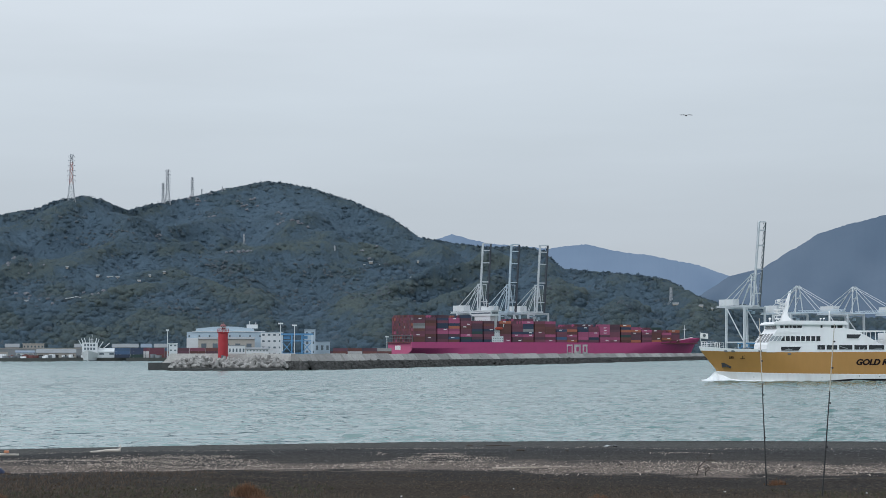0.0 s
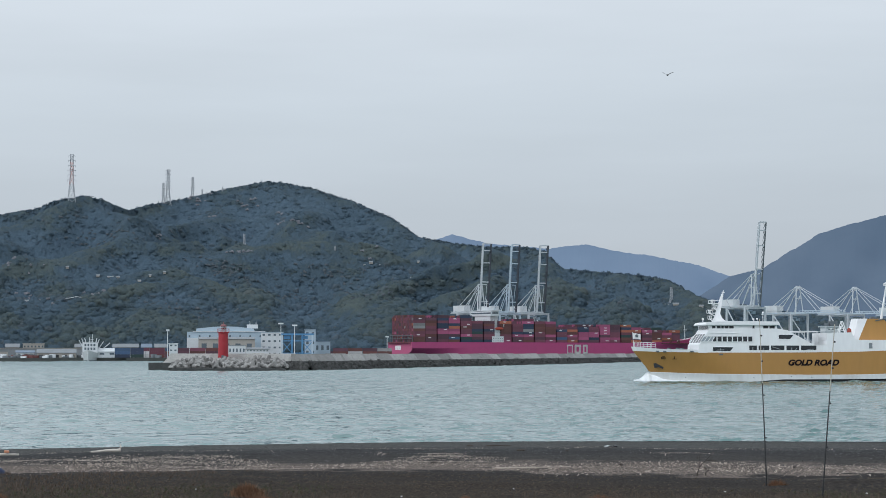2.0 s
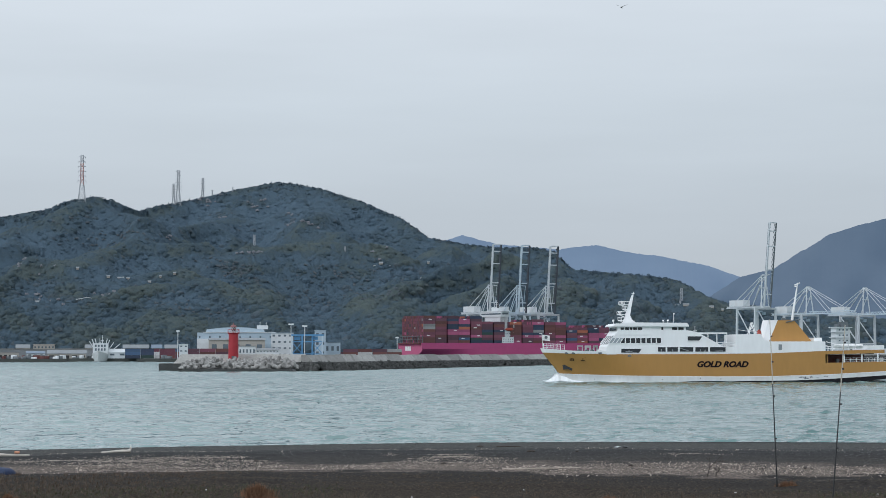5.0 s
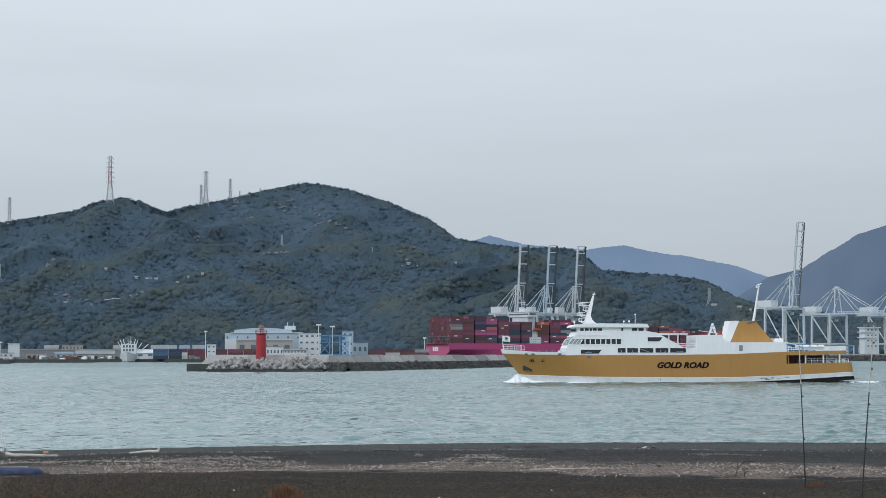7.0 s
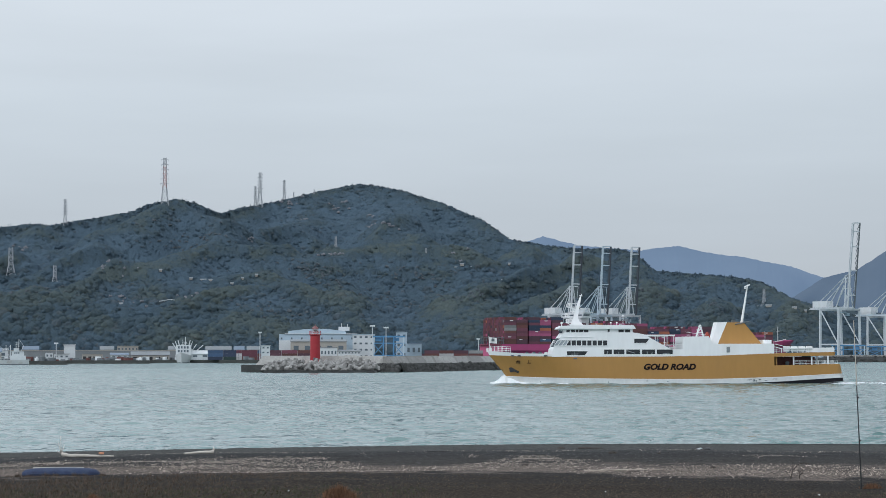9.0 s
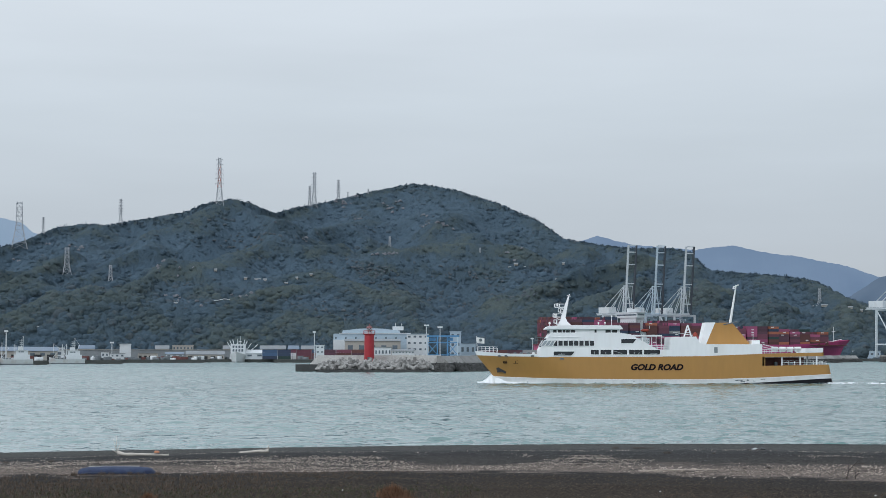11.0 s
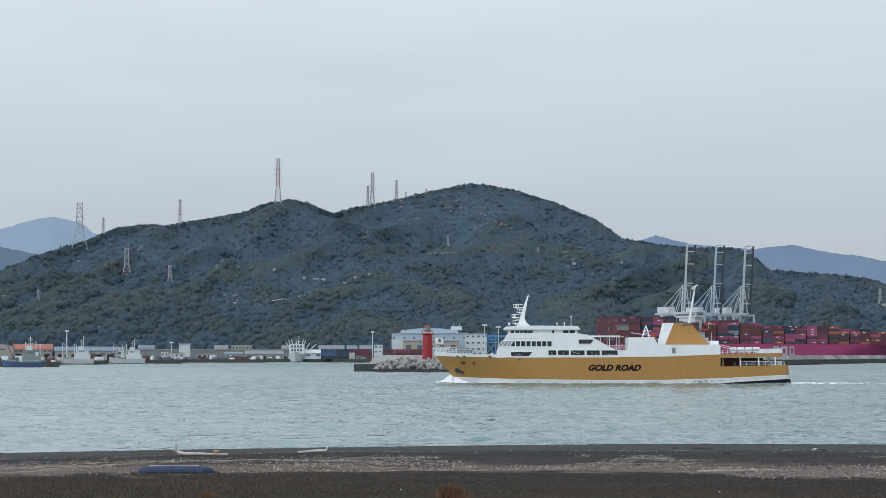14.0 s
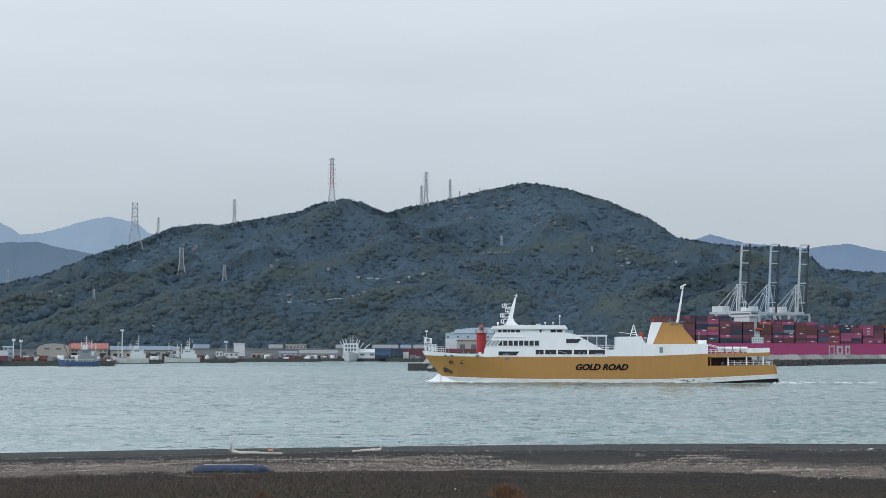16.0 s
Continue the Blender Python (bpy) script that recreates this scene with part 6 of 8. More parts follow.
    for k in (0.15, 0.44, 0.72, 0.9, 1.0):
        p = hinge + way * boom_len * k
        bar(bm, p + Vector((span[0], 0, 0)), p + Vector((span[1], 0, 0)), 1.0)
    part("boom", bm, boom_paint or paint, c, "raised twin-girder boom" if up else "lowered twin-girder boom")
    if two_tone:
        bm = B()
        q = hinge + Vector((span[1], 0, 0))
        bar(bm, q, q + way * boom_len, 1.5 if scale < 1.15 else 1.0)
        for k in range(int(boom_len / 4)):
            bar(bm, q + way * (4 * k) + nrm * 1.2, q + way * (4 * k + 4) + nrm * 1.2 - Vector((1.6, 0, 0)), 0.35)
        part("boom_girder", bm, M_NAVYST if scale < 1.15 else M_DARKST, c, "dark girder of the raised boom")
    bm = B()
    if not up:
        for x in (-3.2, 3.2):
            for k in (0.45, 0.92):
                bar(bm, (x * 0.6, apex.y, apex.z), hinge + way * boom_len * k + Vector((x, 0, 1)), 0.42)
    else:
        for x in (-3.2, 3.2):
            p = hinge + way * boom_len * 0.4 + Vector((x, 0, 0))
            bar(bm, (x, apex.y, apex.z), p, 0.5)
            bar(bm, p, hinge + way * boom_len * 0.15 + Vector((x, 1.5, 0)), 0.35)
    part("stay", bm, paint, c)
    bm = B()
    box(bm, (0, -4, hz - 2.5), (5, 6, 1.2))
    box(bm, (4.5, -6, hz - 4.5), (2.6, 3, 2.8))
    part("trolley", bm, M_WALLB, c)
    return c


QTURN = math.degrees(math.atan2(175, 310))
along, off = Vector((math.cos(radians(QTURN)), math.sin(radians(QTURN)), 0)), Vector((-math.sin(radians(QTURN)), math.cos(radians(QTURN)), 0))
for bearing_deg, paint, blue in ((0.89, M_STEEL, None), (1.7, M_STEELB, None), (2.51, M_STEEL, None)):
    # where the line of sight crosses the quay rail
    q0 = Vector((-42, 1960, 2.6)) + off * 62
    a = radians(bearing_deg)
    k = (q0.y * math.tan(a) - q0.x) / (along.x - along.y * math.tan(a))
    p = q0 + along * k
    build_crane(Matrix.Translation(p) @ Matrix.Rotation(radians(QTURN), 4, "Z"), True, "pale steel container crane with its boom raised", paint, 1.11, 70.0, blue, 84.0, True, (-3.4, 5.6))
build_crane(Matrix.Translation((292.4, 1940, 2.6)) @ Matrix.Rotation(radians(QTURN), 4, "Z"), True, "tall pale steel container crane with its boom raised", M_STEEL, 1.18, 81.0, None, 83, True, (-3.6, 4.0))
for x, y in ((347.5, 2010), (410, 2040), (479, 2080)):
    build_crane(Matrix.Translation((x, y, 2.6)) @ Matrix.Rotation(radians(QTURN), 4, "Z"), False, "pale container crane with its blue boom lowered", M_STEEL, 1.05, 62.0, M_STEELB)

# ---- sheds, stores and gear on the quays ----
def house(deg, d, wide, deep, high, wall, roof, label, name="warehouse", category="warehouse", pitch=0.0, turn=0.0, windows=0, doors=0, rows=1, base=2.6):
    """A port building, its long side towards the water: walls, a roof with eaves, openings."""
    x, y = bearing(deg, d)
    h = thing(name, pose(x, y, base, 0, 0, -deg + turn), label, category)
    bm = B()
    box(bm, (0, deep / 2, high / 2), (wide, deep, high))
    part("wall", bm, wall, h)
    bm = B()
    if pitch > 0:
        prism(bm, [(-0.6, high), (deep / 2, high + pitch), (deep + 0.6, high), (deep + 0.6, high - 0.25), (deep / 2, high + pitch - 0.3), (-0.6, high - 0.25)], -wide / 2 - 0.5, wide / 2 + 0.5)
        bm.transform(Matrix.Rotation(radians(90), 4, "Z"))
        bm.transform(Matrix.Diagonal((-1, 1, 1, 1)))
    else:
        box(bm, (0, deep / 2, high + 0.2), (wide + 0.8, deep + 0.8, 0.5))
    part("roof", bm, roof, h)
    for r in range(rows):
        for i in range(windows):
            bm = B()
            u = -wide / 2 + wide * (i + 0.5) / windows
            box(bm, (u, -0.05, high * (r + 0.62) / rows), (wide / windows * 0.45, 0.2, high / rows * 0.28))
            part("window", bm, M_WIN, h)
    for i in range(doors):
        # dark panel with the shade of an open doorway put into its colour
        bm = B()
        u = -wide / 2 + wide * (i + 0.5) / doors
        box(bm, (u, -0.06, high * 0.3), (wide / doors * 0.6, 0.25, high * 0.6))
        part("door", bm, M_DARK, h)
    return h


def mast(deg, d, top, label, name="lamp_mast", thick=0.7, lamp=2.4, base=2.6):
    x, y = bearing(deg, d)
    m = thing(name, pose(x, y, base), label, "lamp mast")
    bm = B()
    bar(bm, (0, 0, 0), (0, 0, top - base), thick, 8, thick * 0.7)
    part("pole", bm, M_WALLW, m)
    bm = B()
    box(bm, (0, 0, top - base + 0.6), (lamp, 1.2, 1.2))
    part("lamp_head", bm, M_WALLW, m)
    return m


def stack(deg, d, wide, tiers, weights, label, seed, group="containers on the quay"):
    """Boxes stacked on the quay, each a thing of its own."""
    rng = random.Random(seed)
    n = max(1, int(wide / 12.4))
    x0, y0 = bearing(deg, d)
    a = radians(-deg)
    for i in range(n):
        for r in range(2):
            for k in range(tiers if r == 0 else max(1, tiers - rng.choice((0, 1)))):
                off = (i - (n - 1) / 2) * 12.5
                ob = new("container", CONTAINER[rng.choices(range(len(CONTAINER)), weights)[0]])
                ob.matrix_basis = pose(x0 + off * math.cos(a) - r * 2.7 * math.sin(a), y0 + off * math.sin(a) + r * 2.7 * math.cos(a), 2.6 + 1.32 + 2.62 * k, 0, 0, -deg)
                tagged(ob, label, "container", group)


# the big cold store: pale blue, many-sided, with a bowed roof
def build_store():
    x, y = bearing(-6.19, 1645)
    s = thing("cold_store", pose(x, y, 2.6, 0, 0, 6.2), "large pale blue and white cold store with a bowed roof", "warehouse")
    bm = B()
    box(bm, (0, 14, 10.5), (62, 26, 21))
    part("wall", bm, M_WALLB, s)
    bm = B()
    prism(bm, [(-24, 21), (-23.4, 23.6), (-10, 25.1), (0, 25.5), (10, 25.1), (23, 23.6), (24, 21)], 3, 27)
    part("roof", bm, M_WALLB, s, "bowed pale blue roof")
    bm = B()
    box(bm, (3, 13.5, 21.3), (59, 26.5, 0.5))
    part("eaves", bm, M_WALLW, s)
    bm = B()
    box(bm, (-22, 0.2, 8), (18, 2, 16))
    part("side_bay", bm, M_WALLW, s)
    for i in range(8):
        bm = B()
        box(bm, (-29 + 8.2 * i, 0.9, 17.5), (1.3, 0.3, 1.6))
        part("window", bm, M_WIN, s)
    bm = B()
    box(bm, (22, 10, 25.5), (9, 5, 3.2))
    bar(bm, (20, 10, 27), (20, 10, 30), 0.4)
    bar(bm, (25, 10, 27), (25, 10, 29.5), 0.4)
    part("roof_plant", bm, M_WALLW, s)


build_store()
house(-6.15, 1622, 45, 16, 15.0, M_WALLC, M_ROOFG, "cream warehouse with a shallow grey roof", pitch=1.6, windows=5)
house(-5.86, 1588, 13.4, 10, 9.6, M_WALLW, M_ROOFG, "small white harbour office", "harbour_office", "office", windows=5)
house(-5.28, 1588, 18, 10, 7.0, M_WALLW, M_ROOFG, "low white harbour office", "harbour_office", "office", windows=7, rows=2, pitch=1.2)
house(-4.87, 1642, 18, 20, 20.5, M_WALLW, M_WALLB, "tall white processing building with pipes", windows=4, rows=4)
house(-3.79, 1642, 9, 10, 22.5, M_WALLB, M_WALLB, "pale blue tower block of the plant", "plant_tower", "tower", windows=2, rows=3)
house(-3.44, 1662, 13, 12, 13.2, M_WALLB, M_ROOFB, "flat-roofed pale blue shed", windows=3)
house(-7.65, 1578, 6.8, 6, 11.0, M_WALLW, M_WALLW, "narrow white signal house on the quay", "signal_house", "building", windows=2, rows=3)
house(-13.13, 1640, 9, 9, 12.0, M_WALLW, M_WALLW, "plain white storage tower", "storage_tower", "tower")
house(-13.69, 1618, 6, 8, 5.8, M_WALLW, M_ROOFG, "small white quay building", "quay_office", "office", windows=2)
house(-13.35, 1618, 12, 8, 4.6, M_WALLW, M_ROOFG, "low white quay building", "quay_office", "office", windows=3)
house(-12.5, 1616, 16, 10, 4.8, M_WALLC, M_ROOFG, "low flat quay shed with open doors", "shed", "shed", doors=4)
house(-11.75, 1618, 14, 9, 4.2, M_WALLW, M_ROOFB, "white shed with a blue roof", "shed", "shed", pitch=1.6, windows=3)
house(-10.89, 1664, 31, 14, 4.0, M_WALLC, M_ROOFG, "long open-fronted shed with a grey sheet roof", "shed", "shed", pitch=3.0, doors=5)
house(-9.5, 1648, 16, 12, 5.0, M_WALLW, M_WALLW, "white gabled shed beside the quay", "shed", "shed", pitch=2.8, windows=2)
house(-12.93, 1740, 150, 8, 7.6, M_ROOFG, M_WALLC, "long grey transit shed behind the quay")
house(-9.2, 1740, 110, 8, 7.6, M_ROOFG, M_WALLC, "long grey transit shed behind the quay")
house(-11.52, 1762, 18, 12, 11.5, M_WALLC, M_WALLC, "cream two-storey office building", "office_building", "office", windows=6, rows=2)
house(-15.31, 1500, 26, 14, 7.4, M_WALLW, M_ROOFG, "white shed with a pale sheet roof", "shed", "shed", pitch=1.5, windows=3)
house(-16.35, 1345, 18, 16, 6.2, M_WALLC, M_ROOFB, "net store with a blue sheet roof", "shed", "shed", pitch=2.6, doors=2)
house(-15.55, 1345, 26, 16, 6.2, M_WALLC, M_ROOFB, "long store with a blue sheet roof", "shed", "shed", pitch=2.6, doors=3, windows=4)
house(-17.34, 1165, 21.5, 16, 6.6, M_WALLC, M_ROOFR, "fish market hall with a rusty red roof", "market_hall", "hall", pitch=3.0, doors=4, windows=8, rows=2)
house(-19.55, 1020, 5, 6, 7.0, M_WALLB, M_WALLW, "narrow pale green quay house", "quay_house", "building", windows=2, rows=3)
house(-18.95, 1200, 30, 12, 6.0, M_ROOFG, M_ROOFG, "grey flat-roofed shed on the quay", "shed", "shed", windows=4)
house(-20.6, 1060, 20, 12, 5.0, M_WALLC, M_ROOFG, "low cream shed on the quay", "shed", "shed", windows=4)
for deg, wd, roof in ((-9.14, 12.7, M_ROOFG), (-8.78, 10, M_ROOFG), (-8.4, 9, M_ROOFB), (-8.0, 11, M_ROOFG), (-10.2, 12, M_ROOFG), (-12.1, 12, M_ROOFG), (-14.2, 14, M_ROOFB)):
    house(deg, 1850, wd, 9, 9.0, M_WALLC, roof, "hip-roofed house below the wooded slope", "house", "house", pitch=3.2, windows=3)


def build_barrel_hall():
    x, y = bearing(-18.29, 1150)
    h = thing("barrel_roof_hall", pose(x, y, 2.6, 0, 0, 18.3), "cream barrel-roofed hall on the fishing quay", "hall")
    bm = B()
    prism(bm, [(-9.5, 0), (-9.5, 6.2)] + [(-9.5 * math.cos(math.pi * i / 12), 6.2 + 3.2 * math.sin(math.pi * i / 12)) for i in range(1, 12)] + [(9.5, 6.2), (9.5, 0)], 0, 22)
    part("wall", bm, M_WALLC, h)
    for u in (-4, 2.5):
        bm = B()
        box(bm, (u, -0.05, 6.4), (2.6, 0.2, 0.8))
        part("window", bm, M_WIN, h)


build_barrel_hall()
mast(-7.81, 1576, 23.5, "white light mast on the harbour arm")
mast(-4.62, 1588, 29.0, "tall white floodlight mast", lamp=4)
mast(-4.23, 1588, 27.6, "tall white floodlight mast", lamp=4)
mast(-13.5, 1612, 15.2, "white floodlight mast on the quay", lamp=3)
mast(-16.41, 1300, 20.5, "white lattice-headed signal mast", lamp=2.2, thick=0.9)
mast(-19.4, 1018, 12.4, "thin white lamp mast", thick=0.5, lamp=1.5)
mast(-19.2, 1022, 12.0, "thin white lamp mast", thick=0.5, lamp=1.5)
mast(-1.6, 1760, 20.0, "grey lamp mast on the quay", lamp=3)

RED = [5, 0.5, 5, 0.6, 0.4, 0.3, 0.5, 4, 0.6, 0.4]
BLUE = [0.6, 0, 0.5, 0, 4, 0.5, 0.5, 0.5, 0.3, 4]
stack(-8.85, 1640, 25, 3, BLUE, "blue shipping container stacked on the quay", 1)
stack(-8.1, 1640, 38, 3, RED, "dull red shipping container stacked on the quay", 2)
stack(-6.97, 1602, 38, 3, RED, "dull red shipping container stacked on the quay", 3)
stack(-3.53, 1590, 12, 1, [0, 0, 0, 0, 0, 0, 0, 0, 1, 0], "white shipping container on the quay", 4)
stack(-2.75, 1640, 12, 1, [0, 0, 0, 0, 0, 0, 0, 0, 1, 0], "white shipping container on the quay", 5)
stack(-2.3, 1710, 50, 3, RED, "dull red shipping container stacked on the quay", 6)
stack(-3.1, 1715, 25, 2, [1, 0, 2, 0, 3, 1, 1, 2, 0, 2], "dark shipping container stacked on the quay", 7)
stack(-19.9, 1015, 12, 2, RED, "dull red shipping container stacked on the quay", 8)


def build_yard_crane(deg, d, wide, high, label, turn=0.0):
    x, y = bearing(deg, d)
    c = thing("yard_crane", pose(x, y, 2.6, 0, 0, -deg + turn), label, "gantry crane")
    for i, u in enumerate((-wide / 2, -wide / 6, wide / 6, wide / 2)):
        for v in (0, 9):
            bm = B()
            bar(bm, (u, v, 0), (u, v, high), 1.1)
            part("leg", bm, M_BLUEST if i % 3 else M_STEELB, c)
    for z in (high, high * 0.72, high * 0.2):
        for v in (0, 9):
            bm = B()
            bar(bm, (-wide / 2 - 1, v, z), (wide / 2 + 1, v, z), 1.3 if z == high else 0.7)
            part("beam", bm, M_BLUEST, c)
    for u0, u1 in ((-wide / 2, -wide / 6), (wide / 6, wide / 2)):
        bm = B()
        bar(bm, (u0, 0, high * 0.2), (u1, 0, high * 0.7), 0.6)
        bar(bm, (u1, 0, high * 0.2), (u0, 0, high * 0.7), 0.6)
        part("brace", bm, M_BLUEST, c)
    for u in (-wide / 3, wide / 4):
        bm = B()
        box(bm, (u, 4.5, high - 2.4), (5, 7, 2.6))
        part("trolley", bm, M_BLUEST, c)
    bm = B()
    box(bm, (0, 4.5, 1.4), (wide * 0.7, 6, 2.4))
    part("base_house", bm, M_WALLW, c)


build_yard_crane(-4.16, 1596, 24.0, 18.6, "blue steel yard gantry with braced legs")
build_yard_crane(8.8, 1950, 30.0, 13.0, "blue steel yard gantry on the far quay")
build_yard_crane(9.9, 1985, 40.0, 12.0, "blue steel yard gantry on the far quay")
stack(9.3, 1955, 60, 1, [1, 0, 1, 0, 2, 1, 3, 1, 3, 2], "shipping container on the far quay", 9)
stack(11.2, 1975, 80, 1, [1, 0, 1, 0, 2, 1, 3, 1, 3, 2], "shipping container on the far quay", 10)
house(12.2, 2000, 24, 10, 9, M_WALLW, M_ROOFG, "white quay office by the cranes", "quay_office", "office", windows=5, rows=2)
house(7.75, 2230, 30, 12, 8, M_WALLB, M_WALLW, "pale blue transit shed by the cranes", windows=5)


# ---- vessels along the quays ----
def vessel(m, length, beam, free, hull, house_at, label, category, name, masts, house_mat=M_WALLW, rust=False):
    """A small working ship: flared hull, deckhouse in two tiers, masts and booms."""
    v = thing(name, m, label, category)
    bm = B()
    rows = []
    for i in range(17):
        s = i / 16
        fore = 1 - max(0, (s - 0.62) / 0.38) ** 2.4
        aft = 0.75 + 0.25 * min(1, s / 0.18)
        sheer = free * (1 + 0.55 * max(0, (s - 0.55) / 0.45) ** 2 + 0.15 * max(0, (0.2 - s) / 0.2))
        rows.append([bm.verts.new(((s - 0.5) * length - (1 - k / 4) * max(0, s - 0.8) * length * 0.18, sd * beam / 2 * fore * aft * (0.7 + 0.3 * k / 4), -0.6 + (sheer + 0.6) * k / 4)) for sd in (1, -1) for k in range(5)])
    for a, b in zip(rows, rows[1:]):
        for o in (0, 5):
            for k in range(4):
                bm.faces.new((a[o + k], b[o + k], b[o + k + 1], a[o + k + 1]))
        bm.faces.new((a[4], b[4], b[9], a[9]))
        bm.faces.new((a[0], b[0], b[5], a[5]))
    bm.faces.new(rows[0])
    bmesh.ops.remove_doubles(bm, verts=bm.verts, dist=0.01)
    part("hull", bm, hull, v)
    bm = B()
    low = []
    for i in range(17):
        s = i / 16
        fore, aft = 1 - max(0, (s - 0.62) / 0.38) ** 2.4, 0.75 + 0.25 * min(1, s / 0.18)
        low.append([bm.verts.new(((s - 0.5) * length - max(0, s - 0.8) * length * 0.175, sd * (beam / 2 * fore * aft * 0.78 + 0.06), z)) for sd in (1, -1) for z in (-0.6, 0.75)])
    for a, b in zip(low, low[1:]):
        for o in (0, 2):
            bm.faces.new((a[o], b[o], b[o + 1], a[o + 1]))
    part("boot_topping", bm, M_RUST if rust else M_DARKST, v, "dark band at the waterline")
    for sd in (1, -1):
        bm = B()
        for i in range(2, 14):
            s = i / 16
            e = sd * beam / 2 * (1 - max(0, (s - 0.62) / 0.38) ** 2.4) * 0.97
            p = ((s - 0.5) * length, e, free)
            bar(bm, p, (p[0], e, free + 1.1), 0.12)
            bar(bm, (p[0], e, free + 1.1), (p[0] + length / 16, e, free + 1.1), 0.1)
        part("rail", bm, M_WALLW, v)
    bm = B()
    for u, z in ((-0.02, 7.0), (0.05, 7.6), (0.1, 6.8)):
        bar(bm, ((house_at - 0.5 + u) * length, 0.6 * (1 if u > 0 else -1), free + 5.7), ((house_at - 0.5 + u) * length, 0.6 * (1 if u > 0 else -1), free + z), 0.2)
        bar(bm, ((house_at - 0.5 + u) * length, -1.0, free + z), ((house_at - 0.5 + u) * length, 1.0, free + z), 0.14)
    part("aerial", bm, M_WALLW, v)
    x = (house_at - 0.5) * length
    bm = B()
    box(bm, (x, 0, free + 1.5), (length * 0.42, beam * 0.8, 3.0))
    dh = part("deckhouse", bm, house_mat, v)
    bm = B()
    box(bm, (x + length * 0.03, 0, free + 4.3), (length * 0.26, beam * 0.66, 2.6))
    box(bm, (x + length * 0.03, 0, free + 5.7), (length * 0.3, beam * 0.75, 0.25))
    part("wheelhouse", bm, house_mat, v)
    bm = B()
    box(bm, (x + length * 0.05, 0, free + 6.9), (length * 0.13, beam * 0.5, 2.0))
    box(bm, (x - length * 0.1, 0, free + 3.9), (length * 0.12, beam * 0.6, 2.4))
    bar(bm, (x + length * 0.03, 0, free + 7.8), (x + length * 0.03, 0, free + 12.5), 0.35, 6, 0.2)
    for z in (9.2, 10.4, 11.4):
        bar(bm, (x + length * 0.03, -1.4, free + z), (x + length * 0.03, 1.4, free + z), 0.2)
        bar(bm, (x + length * 0.03 - 1.0, 0, free + z), (x + length * 0.03 + 1.0, 0, free + z), 0.2)
    part("monkey_island", bm, M_WALLW, v, "white upper bridge with a signal mast")
    for sd in (1, -1):
        for u in (-0.05, 0, 0.05):
            bm = B()
            box(bm, (x + length * (0.03 + u), sd * beam * 0.333, free + 4.7), (length * 0.032, 0.1, 0.8))
            part("window", bm, M_WIN, dh)
    for mx, h, boom in masts:
        bm = B()
        p = ((mx - 0.5) * length, 0, free * 0.8)
        bar(bm, p, (p[0], 0, h), 0.55, 8, 0.35)
        bar(bm, (p[0], -1.2, h * 0.8), (p[0], 1.2, h * 0.8), 0.25)
        if boom:
            bar(bm, (p[0], 0.3, free + 1.5), (p[0] + boom, 0.3, h * 0.75), 0.3)
            bar(bm, (p[0], 0, h), (p[0] + boom, 0.3, h * 0.75), 0.12)
        part("mast", bm, M_RUST if rust and mx > 0.5 else M_WALLW, v)
    bm = B()
    box(bm, (x - length * 0.12, 0, free + 4.2), (length * 0.08, beam * 0.4, 3.0))
    part("funnel", bm, house_mat, v)
    bm = B()
    for u in (0.0, 0.08, 0.16, 0.24):
        box(bm, ((u + 0.12) * length, 0, free + 0.5), (length * 0.05, beam * 0.5, 1.0))
    part("hatch", bm, M_DARKST, v)
    return v


x, y = bearing(-17.6, 985)
vessel(pose(x, y, 0, 0, 0, 190), 20.0, 5.5, 2.4, M_BLUEHULL, 0.3, "blue-hulled fishing boat with rust-red masts, moored", "fishing boat", "fishing_boat", ((0.72, 14.0, 3), (0.45, 12.0, -3), (0.2, 12.5, 3.5), (0.1, 11.5, 4)), M_ROOFG, True)
x, y = bearing(-16.17, 1248)
vessel(pose(x, y, 0, 0, 0, 196), 22.0, 6, 3.3, M_GREYHULL, 0.3, "pale grey fishing vessel with white booms, moored", "fishing vessel", "fishing_vessel", ((0.85, 13.5, -4), (0.52, 12.5, 0), (0.47, 12.0, 0), (0.28, 17.5, 0)))
x, y = bearing(-14.75, 1345)
vessel(pose(x, y, 0, 0, 0, 194), 24.0, 6, 3.2, M_GREYHULL, 0.3, "pale grey fishing vessel with raised derricks, moored", "fishing vessel", "fishing_vessel", ((0.85, 13.5, -4), (0.62, 13.0, 0), (0.5, 13.0, 3), (0.28, 17.0, -3)))
x, y = bearing(-10.05, 1640)
ca = vessel(pose(x, y + 22, 0, 0, 0, -86), 60.0, 14, 5.6, M_GREYHULL, 0.45, "white refrigerated cargo ship seen bow on, with spread derricks", "cargo ship", "cargo_ship", ((0.8, 19, 0), (0.45, 21.5, 0)))
for i, (dy, lift) in enumerate(((-7, 16.5), (-5.4, 18), (-3.6, 18.5), (4, 18.5), (5.5, 17.6), (8, 15.5), (12, 14.5))):
    bm = B()
    bar(bm, (8, dy * 0.5, 6.5), (11, dy * 1.3, lift), 0.7, 6)
    part("derrick", bm, M_WALLW, ca)
bm = B()
box(bm, (12, 0, 10.6), (6, 12, 8.5))
part("bridge_front", bm, M_WALLW, ca)
for u in (-3.6, -1.2, 1.2, 3.6):
    for z in (9.8, 12.8):
        bm = B()
        box(bm, (15.05, u, z), (0.15, 1.5, 1.9))
        part("window", bm, M_WIN, ca)
bm = B()
